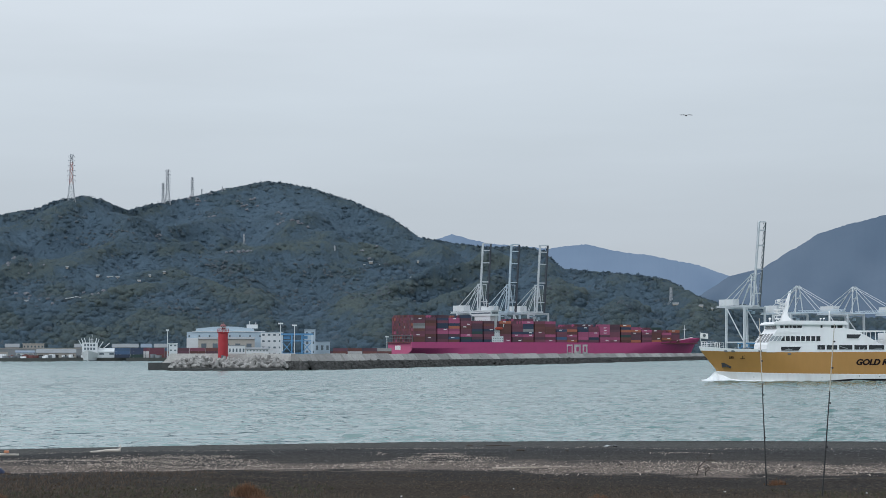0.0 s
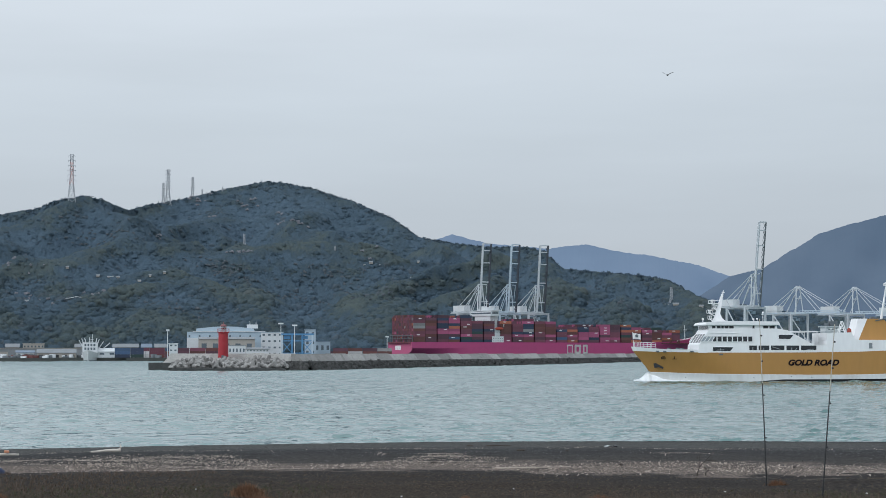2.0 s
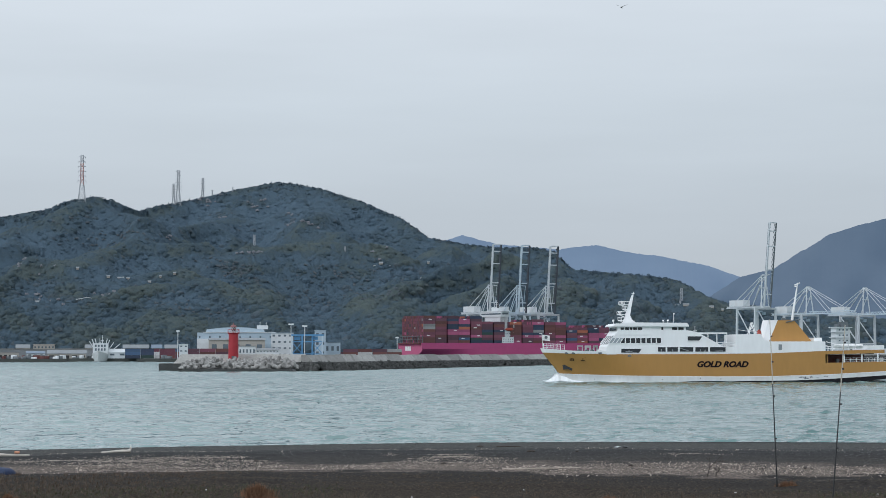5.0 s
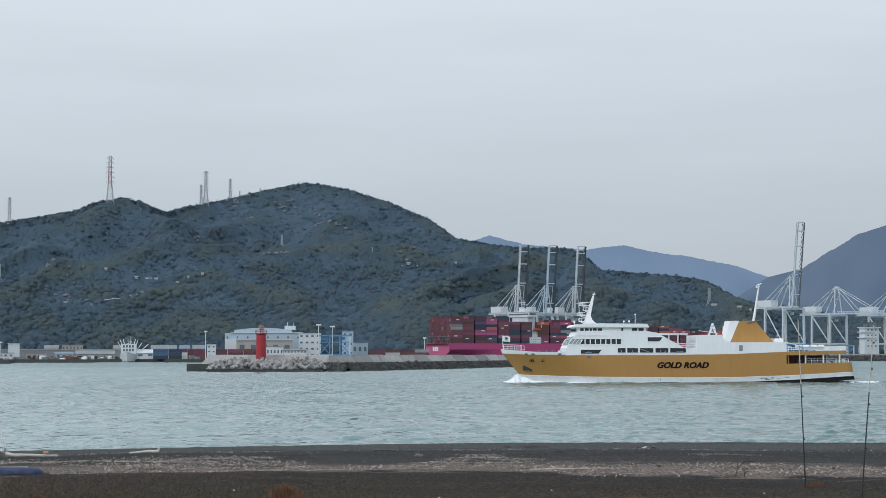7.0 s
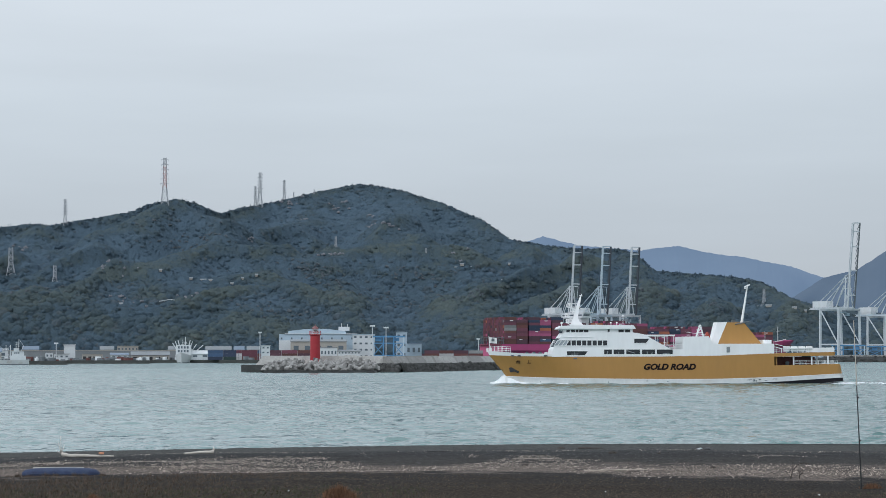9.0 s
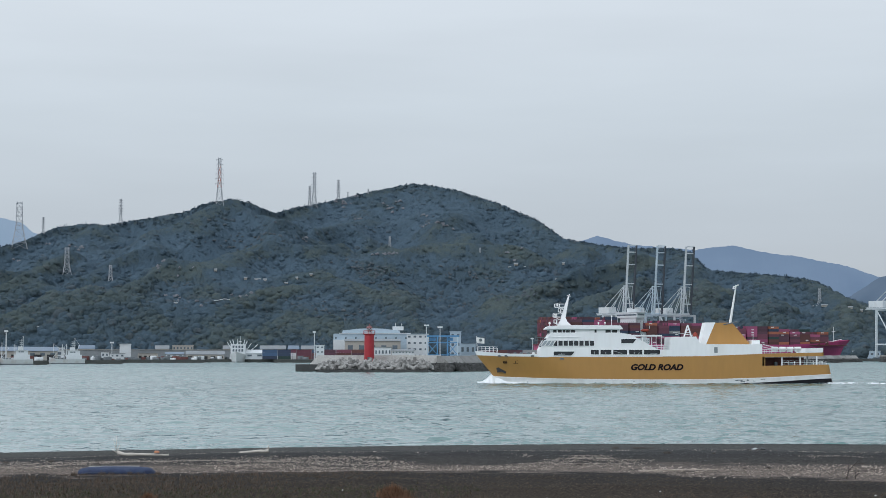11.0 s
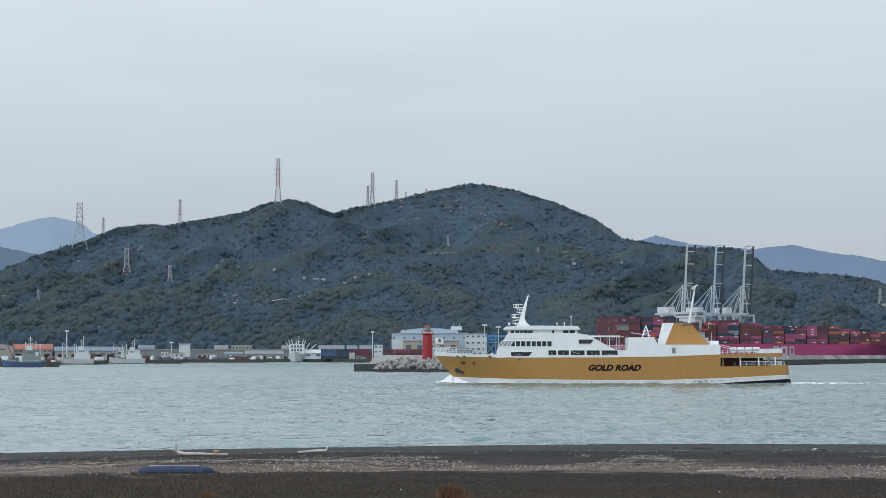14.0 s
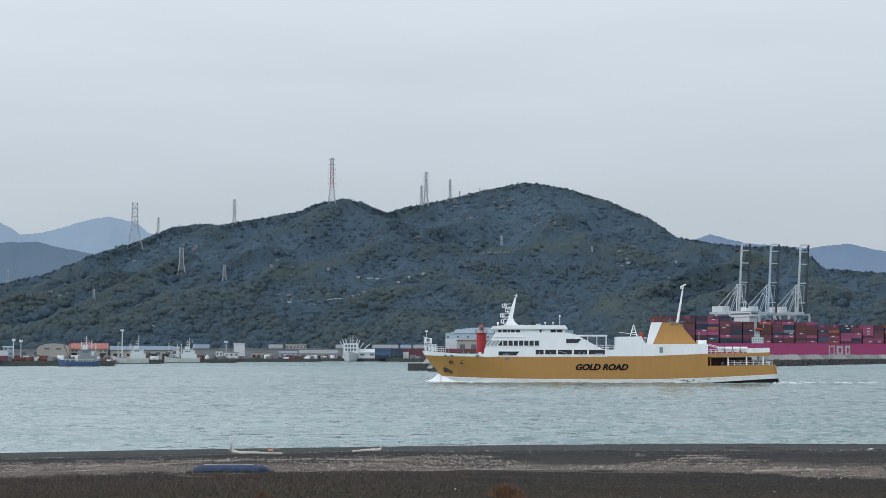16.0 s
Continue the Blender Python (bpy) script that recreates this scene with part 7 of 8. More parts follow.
prism(bm, [(-29, -0.5), (8, -0.5), (10, 1.6), (-29, 1.6)], -7.05, 7.05)
part("boot_topping", bm, M_RUST, ca)


# ---- pylons and houses on the hills ----
def on_hill(deg, rise):
    """Where a line of sight from the beach meets the slope."""
    d = np.arange(FOOT, float(crest_far(deg)) + 20, 2.0)
    x, y = d * math.sin(radians(deg)), d * math.cos(radians(deg))
    z = hill_height(x, y)
    over = np.nonzero(z >= EYE + d * math.tan(radians(rise)))[0]
    i = over[0] if len(over) else len(d) - 10
    return Vector((x[i], y[i], z[i]))


def pylon(p, high, label, arms=3, wide=None, red=False, bars=0.55):
    """A lattice power pylon with cross-arms."""
    t = thing("pylon", Matrix.Translation(p) @ Matrix.Rotation(radians(20), 4, "Z"), label, "pylon", "power pylons on the hills")
    w = wide or high * 0.1
    cs = [(sx, sy) for sx in (-1, 1) for sy in (-1, 1)]
    at = lambda c, k: Vector((c[0] * w * max(1 - 1.2 * k, 0.46 - 0.14 * k), c[1] * w * max(1 - 1.2 * k, 0.46 - 0.14 * k), high * k - 4))
    for c in cs:
        bm = B()
        for a, b in ((0, 0.5), (0.5, 1.0)):
            bar(bm, at(c, a), at(c, b), bars)
        part("leg", bm, M_PYLON, t)
    n = 7
    for i in range(n):
        a, b = i / n * 0.98, (i + 1) / n * 0.98
        bm = B()
        for c, e in ((cs[0], cs[1]), (cs[1], cs[3]), (cs[3], cs[2]), (cs[2], cs[0])):
            bar(bm, at(c, a), at(e, b), bars * 0.6)
            bar(bm, at(e, a), at(c, b), bars * 0.6)
            bar(bm, at(c, b), at(e, b), bars * 0.6)
        part("bracing", bm, M_PYLONR if red and i in (3, 4, 5) else M_PYLON, t)
    for i in range(arms):
        z = high * (0.5 + 0.46 * i / max(1, arms - 1)) - 4
        bm = B()
        r = high * (0.085 - 0.004 * i)
        for s in (-1, 1):
            bar(bm, (0, 0, z), (s * r, 0, z), bars * 0.9)
            bar(bm, (0, 0, z + high * 0.03), (s * r, 0, z), bars * 0.6)
            bar(bm, (s * r * 0.95, 0, z), (s * r * 0.95, 0, z - high * 0.03), bars * 0.6)
        part("cross_arm", bm, M_PYLON, t)


for deg, rise, high, arms, red in ((-10.52, 4.2, 67, 4, True), (-7.83, 4.15, 56, 4, False), (-7.96, 4.15, 36, 4, False), (-7.14, 4.35, 37, 4, False), (-6.87, 4.45, 16, 2, False), (-6.29, 4.5, 14, 2, False), (-13.29, 3.6, 40, 4, False), (-16.09, 3.0, 60, 4, False),
                                   (-15.43, 3.3, 28, 4, False), (-14.77, 2.15, 40, 3, False), (-13.56, 1.95, 27, 3, False), (-17.21, 1.42, 18, 2, False), (-5.67, 3.0, 21, 0, False), (-3.09, 2.85, 13, 0, False), (6.48, 1.35, 26, 0, False)):
    pylon(on_hill(deg, rise), high, "grey lattice power pylon rising from the woods" if arms else "small pale lattice mast among the trees", arms + 2 if arms > 3 else arms, wide=high * (0.075 if rise > 3.2 else 0.16 if arms else 0.12), red=red, bars=0.42 if arms else 0.28)
x, y = bearing(-19.58, 3700)
pylon(Vector((x, y, 122)), 40, "grey lattice power pylon on a distant slope", 3)


def hill_house(deg, rise, wide, roof, label):
    p = on_hill(deg, rise)
    h = thing("house", Matrix.Translation(p + Vector((0, -4, 0.4))) @ Matrix.Rotation(radians(-deg), 4, "Z"), label, "house", "houses on the hillside")
    bm = B()
    box(bm, (0, 0, 1.7), (wide, 5, 2))
    part("wall", bm, M_WALLC, h)
    bm = B()
    prism(bm, [(-3.2, 2.7), (0, 4.2), (3.2, 2.7)], -wide / 2 - 0.4, wide / 2 + 0.4)
    bm.transform(Matrix.Rotation(radians(90), 4, "Z"))
    part("roof", bm, roof, h)


for deg, rise, wide in ((-9.41, 2.05, 14), (-9.2, 2.05, 8), (-9.75, 2.08, 7), (-0.9, 2.05, 6), (-0.71, 2.53, 5), (7.31, 1.23, 10), (6.6, 1.3, 14), (6.35, 1.28, 9), (7.6, 1.15, 8), (-11.7, 1.37, 9), (-10.6, 2.3, 6), (-2.06, 2.5, 9), (-7.9, 2.2, 6), (-8.6, 1.95, 7), (-8.3, 2.1, 5)):
    hill_house(deg, rise, wide * 0.5, M_ROOFG, "small pale house among the trees")

def guard_rail(b0, r0, b1, r1, label):
    """A pale rail along a hill road, on posts."""
    pts = [on_hill(b0 + (b1 - b0) * k / 6, r0 + (r1 - r0) * k / 6) for k in range(7)]
    pts = [Vector((p.x, p.y - 6, float(canopy(np.array([p.x]), np.array([p.y - 6]))[0]) + 1.5)) for p in pts]
    t = thing("guard_rail", Matrix.Translation(pts[0]), label, "guard rail")
    bm = B()
    for a, b in zip(pts, pts[1:]):
        bar(bm, a - pts[0], b - pts[0], 0.7)
    part("rail", bm, M_WALLW, t)
    for p in pts:
        bm = B()
        bar(bm, p - pts[0] - Vector((0, 0, 5)), p - pts[0], 0.3)
        part("post", bm, M_WALLC, t)


guard_rail(-15.54, 0.72, -14.95, 0.83, "pale guard rail beside a road at the foot of the woods")
guard_rail(-10.93, 1.36, -10.04, 1.5, "pale guard rail beside a hill road")
guard_rail(-2.27, 2.47, -1.79, 2.48, "pale guard rail beside a hill road")

M_BLOSSOM = ramp_mat("pale_cherry_blossom", 6.0, [(0.3, (0.14, 0.15, 0.17)), (0.7, (0.19, 0.195, 0.21))], 0.9, island=0.3)
M_BARE = ramp_mat("brown_bare_branches", 8.0, [(0.3, (0.062, 0.083, 0.1)), (0.7, (0.084, 0.098, 0.108))], 0.9, island=0.3)


def grove(name, spots, material, label, seed, size):
    rng = np.random.RandomState(seed)
    P, R = [], []
    for deg, rise, n, spread in spots:
        c = on_hill(deg, rise)
        for i in range(n):
            x, y = c.x + rng.normal() * spread, c.y + rng.normal() * spread * 0.5
            r = rng.uniform(0.55, 1.0) * size
            P.append((x, y, float(canopy(np.array([x]), np.array([y]))[0]) - r * 0.1))
            R.append(r)
    p, s = crowns(np.array(P), np.array(R), rng)
    return tagged(scatter(name, LEAFY, p, s, material, rng, smooth=False), label, "trees", kind="stuff")


grove("blossom_trees", [(-4.57, 3.89, 3, 5), (-4.55, 3.66, 4, 6), (-4.09, 3.52, 5, 6), (-6.56, 3.8, 4, 6), (-5.53, 4.09, 9, 16), (-6.88, 4.21, 8, 16), (-5.93, 2.81, 6, 10), (-12.0, 2.4, 6, 12), (-14.4, 2.9, 6, 12), (-16.5, 2.75, 5, 10), (-8.2, 3.3, 3, 10), (-2.3, 2.8, 4, 10), (-18.2, 1.7, 10, 14), (-11.3, 1.4, 8, 14), (-9.7, 1.6, 5, 10), (2.0, 1.9, 4, 10)], M_BLOSSOM, "pale blossoming cherry trees on the slope", 51, 4.0)
grove("bare_trees", [(-6.25, 2.29, 70, 17), (-3.2, 2.1, 30, 25), (-9.9, 2.9, 40, 30), (-13.9, 1.7, 40, 30), (-1.5, 1.5, 40, 30), (-7.5, 1.2, 40, 34), (-16.8, 2.0, 30, 26), (3.5, 1.5, 30, 25), (5.2, 1.2, 25, 25), (-4.2, 1.4, 40, 36)], M_BARE, "brown leafless trees on the slope", 52, 3.4)


def scrap(deg, d, wide, high, seed, label):
    """A heap of rusty scrap on the quay."""
    rng = np.random.RandomState(seed)
    x0, y0 = bearing(deg, d)
    n = 90
    u = rng.uniform(-1, 1, n)
    P = np.stack([x0 + u * wide / 2, y0 + rng.uniform(0, 4, n), 2.6 + rng.rand(n) * high * (1 - u ** 2)], 1)
    ob = scatter("scrap_heap", LEAFY, P, rng.uniform(0.4, 1.3, n), M_RUST, rng, smooth=False)
    return tagged(ob, label, "scrap heap")


scrap(-18.75, 1030, 16, 2.6, 91, "rust-red heap of scrap on the quay")
scrap(-19.3, 1032, 8, 2.0, 92, "rust-red heap of scrap on the quay")
x, y = bearing(11.02, 1935)
co = vessel(pose(x, y, 0, 0, 0, 200), 40.0, 9, 5.0, mat("dull_green_hull_paint", (0.05, 0.11, 0.08), 0.5, size=4), 0.62, "dull green coaster with a white bridge, berthed under the cranes", "cargo ship", "coaster", ((0.7, 26.0, 0), (0.9, 14.0, 0), (0.15, 16.0, 4)))


bm = B()
box(bm, (4.8, 0, 18), (15, 10, 26))
box(bm, (4.8, 0, 31.3), (18, 13, 0.8))
box(bm, (8.0, 0, 27), (12, 12, 0.6))
box(bm, (7.0, 0, 22), (14, 12, 0.6))
part("bridge_tower", bm, M_WALLW, co, "tall white bridge block")
for z in (14, 19, 24, 29):
    for u in (-4, 0, 4):
        bm = B()
        box(bm, (4.8 + u, 5.05, z), (1.6, 0.15, 1.3))
        part("window", bm, M_WIN, co)
        bm = B()
        box(bm, (4.8 + u, -5.05, z), (1.6, 0.15, 1.3))
        part("window", bm, M_WIN, co)
bm = B()
box(bm, (2.0, 0, 34.0), (7, 6, 5.0))
box(bm, (8.5, 0, 33.2), (3, 4, 3.0))
part("exhaust_stack", bm, M_DARKST, co, "black exhaust stack")


def clutter(name, material, n, seed, label):
    """Vans, crates and stores along the quays, too small and far to tell apart."""
    rng = np.random.RandomState(seed)
    cube = (np.array([(x, y, z) for x in (-0.5, 0.5) for y in (-0.5, 0.5) for z in (0, 1)], float), np.array([(0, 1, 3, 2), (4, 6, 7, 5), (0, 4, 5, 1), (2, 3, 7, 6), (1, 5, 7, 3)]))
    spans = [(-20.5, -16.7, 970, 1010), (-16.5, -15.4, 1275, 1300), (-15.2, -13.3, 1378, 1410), (-13.1, -11.0, 1545, 1590), (-10.8, -8.7, 1655, 1660), (-8.3, -2.7, 1572, 1580), (8.5, 13.5, 1990, 2010)]
    P, S = [], []
    for i in range(n):
        a0, a1, d0, d1 = spans[rng.randint(len(spans))]
        deg = rng.uniform(a0, a1)
        # keep to the made ground behind the quay edge
        y0 = {-20.5: 957, -16.5: 1217, -15.2: 1332, -13.1: 1502, -10.8: 1627, -8.3: 1562, 8.5: 1962}[a0]
        y = y0 + rng.uniform(2, 16)
        P.append((y * math.tan(radians(deg)), y, 2.6))
        S.append((rng.uniform(1.5, 6), rng.uniform(1.5, 3), rng.uniform(0.8, 3.0)))
    return tagged(scatter(name, [cube], np.array(P), np.array(S), material, rng, smooth=False), label, "quay clutter", kind="stuff")


clutter("quay_stores", M_WALLW, 80, 93, "white vans and crates along the quays")
clutter("quay_stores", M_DARKST, 120, 94, "dark vehicles and gear along the quays")
clutter("quay_stores", M_RUST, 60, 95, "rusty stores and gear along the quays")

# ---- on the beach ----
def ground_z(x, y):
    return float(beach_height(np.array([float(x)]), np.array([float(y)]))[0])


M_STRAW = mat("bleached_driftwood", (0.41, 0.35, 0.295), 0.9, size=0.4, vary=0.3, island=0.72)
M_TWIG = mat("dark_wet_driftwood", (0.06, 0.05, 0.042), 0.9, size=0.4, vary=0.3, island=0.4)
M_LOG = mat("pale_barkless_log", (0.52, 0.48, 0.42), 0.8, size=0.3, vary=0.2, bump=0.4, stretch=(0.3, 1, 1))
M_DRY = mat("dry_brown_grass", (0.098, 0.072, 0.05), 0.9, size=0.6, vary=0.3, island=0.5)
M_STALK = mat("tan_dry_stalks", (0.1, 0.077, 0.057), 0.9, size=0.6, vary=0.3, island=0.4)
M_GREEN = mat("short_green_weeds", (0.055, 0.06, 0.028), 0.9, size=0.6, vary=0.3, island=0.4)
M_RUSSET = mat("russet_dry_grass", (0.165, 0.086, 0.045), 0.9, size=0.3, vary=0.25, island=0.45)
M_PEBBLE = mat("grey_shore_pebbles", (0.075, 0.075, 0.073), 0.8, size=0.3, vary=0.3, island=0.6)
M_BLUEBOAT = mat("faded_blue_hull_paint", (0.016, 0.03, 0.078), 0.75, size=0.35, vary=0.5, dirt=(0.06, 0.075, 0.105), dirt_amount=0.45, bump=0.4)
M_ROD = mat("black_rod_blank", (0.02, 0.02, 0.022), 0.4, size=0.3)
M_RODW = mat("pale_rod_butt", (0.5, 0.47, 0.4), 0.5, size=0.3)


def stick_shape():
    v = np.array([(x, y, z) for x in (-0.5, 0.5) for y, z in ((-1, -0.5), (0, 1), (1, -0.5))], float)
    f = np.array([(0, 1, 4, 3), (1, 2, 5, 4), (2, 0, 3, 5)])
    return v, f


def blade_shape(n, seed, lean=0.5):
    """A tuft: n narrow blades fanning out from one root."""
    rng = np.random.RandomState(seed)
    V, F = [], []
    for i in range(n):
        a, l = rng.rand() * 6.283, lean * rng.rand()
        h = rng.uniform(0.5, 1.0)
        r = np.array([math.cos(a), math.sin(a)])
        s = np.array([-r[1], r[0]]) * 0.02
        root = rng.uniform(-0.12, 0.12, 2)
        k = len(V)
        V += [(*(root - s), 0), (*(root + s), 0), (*(root + r * l * 0.5 + s * 0.6), h * 0.65), (*(root + r * l * 0.5 - s * 0.6), h * 0.65)]
        F.append((k, k + 1, k + 2, k + 3))
        V += [(*(root + r * l), h), (*(root + r * l + s * 0.15), h)]
        F.append((k + 3, k + 2, k + 5, k + 4))
    return np.array(V), np.array(F)


def shoreward(x, y):
    """Distance from the eye, corrected for the curve of the shore."""
    d = np.hypot(x, y)
    return d + np.maximum(0, -x) * 0.2 * np.clip((d - 80) / 45, 0, 1) + 0.28 * np.clip(x + 4, 0, 10)


def strew(name, n, seed, keep, shapes, sizer, material, label, category, d0, d1, az0=-21.5, az1=14.0, lift=0.0):
    """Loose litter over a stretch of beach; keep(x, y, d, rng) gives the chance that a piece lies there."""
    rng = np.random.RandomState(seed)
    a = np.radians(rng.uniform(az0, az1, n))
    d = np.sqrt(rng.uniform(d0 ** 2, d1 ** 2, n))
    x, y = d * np.sin(a), d * np.cos(a)
    ok = rng.rand(n) < keep(x, y, shoreward(x, y), rng)
    x, y = x[ok], y[ok]
    z = beach_height(x, y) + lift
    return tagged(scatter(name, shapes, np.stack([x, y, z], 1), sizer(rng, len(x), x, y), material, rng, smooth=False), label, category, kind="stuff")


def litter_chance(x, y, d, rng):
    line = 1.2 * np.exp(-((d - 80.5 - 1.8 * value_noise(x / 5, y * 0, 61)) / 2.6) ** 2) * (0.55 + 0.45 * value_noise(x / 3, y / 12, 69))
    patch = smoothstep((value_noise(x / 6, y / 24, 62) + 0.45 * value_noise(x / 1.7, y / 7, 63) + 0.12 - 0.012 * (x + 5) - 0.05 * np.maximum(x - 1, 0)) * 1.9) * smoothstep((d - 80) / 5) * smoothstep((109 - d) / 9)
    tide = 0.3 * np.exp(-((d - 116 - 4.0 * value_noise(x / 8, y * 0, 64)) / 1.6) ** 2) * (0.5 + 0.5 * value_noise(x / 4, y * 0, 70))
    bank = 0.75 * np.exp(-((d - 82 - 1.2 * value_noise(x / 4, y * 0, 58)) / 3.4) ** 2) * smoothstep((x - 1) / 7)
    return np.clip(0.9 * line + 0.95 * patch + tide + bank, 0, 1)


def stick_size(rng, n, x, y):
    return rng.uniform(0.022, 0.06, n) * rng.choice([0.6, 0.8, 1.0, 2.0], n)


def tilted(shape, a):
    v, f = shape
    v = v * np.array([1, 0.13, 0.13])
    c, s = math.cos(a), math.sin(a)
    return np.stack([v[:, 0] * c - v[:, 2] * s, v[:, 1], v[:, 0] * s + v[:, 2] * c], 1), f


STICK = [tilted(stick_shape(), a) for a in (-0.5, -0.2, 0.0, 0.1, 0.35, 0.7)]
strew("driftwood_litter", 120000, 71, litter_chance, STICK, stick_size, M_STRAW, "bleached driftwood and reed litter along the tide lines", "driftwood", 73, 122, lift=0.02)
strew("dark_litter", 22000, 72, lambda x, y, d, rng: 0.5 * litter_chance(x, y, d, rng) + 0.06, STICK, stick_size, M_TWIG, "dark twigs and wrack on the shingle", "driftwood", 70, 134, lift=0.02)
PEB = [lump(s, 1) for s in range(40, 45)]
strew("pebbles", 12500, 73, lambda x, y, d, rng: smoothstep((d - 84) / 25) * 0.9 + 0.1, PEB, lambda rng, n, x, y: rng.uniform(0.012, 0.03, n) * rng.choice([1, 1, 1.6], n), M_PEBBLE, "grey pebbles on the foreshore", "pebbles", 74, 141)
TUFT = [blade_shape(5, s) for s in range(8)]


def grass_chance(x, y, d, rng):
    left = smoothstep((-x - 2) / 10)
    return np.clip((0.45 + 0.5 * value_noise(x / 3.5, y / 2.5, 65) + 0.55 * left) * smoothstep((77.5 - d + 1.5 * value_noise(x / 3, y / 3, 66)) / 4), 0, 1)


strew("dry_grass", 23000, 74, grass_chance, TUFT, lambda rng, n, x, y: np.stack([rng.uniform(0.15, 0.35, n)] * 2 + [rng.uniform(0.025, 0.08, n) * (1 + 1.5 * smoothstep((-x - 6) / 8))], 1), M_DRY, "dry brown grass over dark soil", "grass", 46, 79)
strew("tan_stalks", 16000, 77, lambda x, y, d, rng: np.clip(smoothstep((value_noise(x / 5, y / 3, 68) + 0.5) * 1.4) * smoothstep((63 - d) / 5) * smoothstep((x + 7) / 5), 0, 1), [blade_shape(5, s, 0.25) for s in range(20, 26)], lambda rng, n, x, y: np.stack([rng.uniform(0.12, 0.25, n)] * 2 + [rng.uniform(0.08, 0.24, n)], 1), M_STALK, "sparse tan stalks on dark soil", "grass", 46, 66)
strew("green_weeds", 18000, 75, lambda x, y, d, rng: np.clip(smoothstep((value_noise(x / 7, y / 4, 67) + 0.1) * 2) * smoothstep((68 - d) / 6), 0, 1), TUFT, lambda rng, n, x, y: np.stack([rng.uniform(0.12, 0.3, n)] * 2 + [rng.uniform(0.04, 0.12, n)], 1), M_GREEN, "short green weeds near the grass", "weeds", 46, 70)


def clump(x, y, wide, high, seed, label, material=M_RUSSET, n=260):
    """A stand of dry stems from one root."""
    rng = np.random.RandomState(seed)
    P = np.stack([x + rng.normal(0, wide * 0.22, n), y + rng.normal(0, wide * 0.22, n), np.zeros(n)], 1)
    P[:, 2] = beach_height(P[:, 0], P[:, 1]) - 0.02
    r = np.hypot(P[:, 0] - x, P[:, 1] - y) / wide
    S = np.stack([np.full(n, high * 0.8), np.full(n, high * 0.8), high * np.clip(1.05 - r, 0.3, 1) * rng.uniform(0.6, 1.1, n)], 1)
    return tagged(scatter("grass_clump", TUFT, P, S, material, rng, smooth=False), label, "grass clump")


clump(-5.8, 59.4, 0.95, 0.55, 1, "round clump of russet dry grass on the beach")
clump(-5.2, 57.0, 1.0, 0.32, 2, "low clump of russet dry grass")
clump(11.0, 66.5, 0.7, 0.3, 3, "small clump of russet dry grass beside a rod", n=120)
clump(-13.1, 59.3, 0.5, 0.32, 4, "small clump of russet dry grass", n=120)
clump(4.4, 57.0, 0.7, 0.22, 5, "low clump of russet dry grass", n=120)
clump(0.6, 56.5, 0.6, 0.2, 6, "low clump of russet dry grass", n=100)


def rod(x, y, tip, label, pale):
    """A surf rod stood in the shingle: butt, two dark blanks, rings and a tip."""
    z = ground_z(x, y)
    r = thing("fishing_rod", pose(x, y, z), label, "fishing rod", "rods stood in the beach")
    p, q = Vector((0, 0, -0.1)), Vector((tip[0], tip[1], tip[2]))
    cuts = (0, 0.16, 0.4, 0.62, 1.0)
    mats = (M_ROD, M_ROD, M_ROD, pale)
    for i in range(4):
        bm = B()
        w0, w1 = 0.05 - 0.006 * i, 0.045 - 0.006 * i
        bar(bm, p.lerp(q, cuts[i]), p.lerp(q, cuts[i + 1]), w0, 8, w1)
        part(("butt", "lower_blank", "upper_blank", "tip")[i], bm, mats[i], r)
    for k in (0.3, 0.55, 0.75, 0.9):
        bm = B()
        bar(bm, p.lerp(q, k), p.lerp(q, k) + Vector((0.06, 0, 0)), 0.05, 6)
        part("ring", bm, M_ROD, r)


rod(10.64, 66.3, (-0.2, 0, 5.5), "long surf rod stood upright in the shingle", M_RODW)
rod(11.01, 58.6, (0.41, 0, 5.0), "long surf rod leaning in the shingle", M_RODW)


def build_upturned_boat():
    x, y = -18.0, 75.9
    b = thing("upturned_boat", pose(x, y, ground_z(x, y) - 0.03, 0, 0, 8), "small blue boat lying upside down on the grass", "boat")
    bm = B()
    rows = []
    for i in range(25):
        s = i / 24
        k = (1 - abs(2 * s - 1) ** 3.2)
        hw = 0.62 * (0.35 + 0.65 * k)
        hh = 0.3 * (0.4 + 0.6 * k ** 0.45)
        rows.append([bm.verts.new(((s - 0.5) * 2.95 * (1 - 0.03 * j / 8), hw * math.cos(math.pi * j / 8), hh * math.sin(math.pi * j / 8) ** 0.7 if 0 < j < 8 else 0)) for j in range(9)])
    for a, c in zip(rows, rows[1:]):
        for j in range(8):
            bm.faces.new((a[j], c[j], c[j + 1], a[j + 1]))
    bm.faces.new(rows[0])
    bm.faces.new(rows[-1][::-1])
    part("hull", bm, M_BLUEBOAT, b, "faded blue hull", True)
    bm = B()
    box(bm, (-0.1, 0.1, 0.285), (1.9, 0.22, 0.03))
    part("keel", bm, M_RODW, b, "pale keel strip")
    for sd in (-1, 1):
        bm = B()
        box(bm, (0, sd * 0.6, 0.05), (2.2, 0.06, 0.09))
        part("gunwale", bm, M_BLUEBOAT, b)


build_upturned_boat()
for k in range(11):
    clump(-19.7 + 0.34 * k, 74.9 + 0.04 * k, 0.5, 0.13 + 0.05 * ((k * 5) % 3), 30 + k, "dry brown grass growing against the boat", M_DRY, 46)


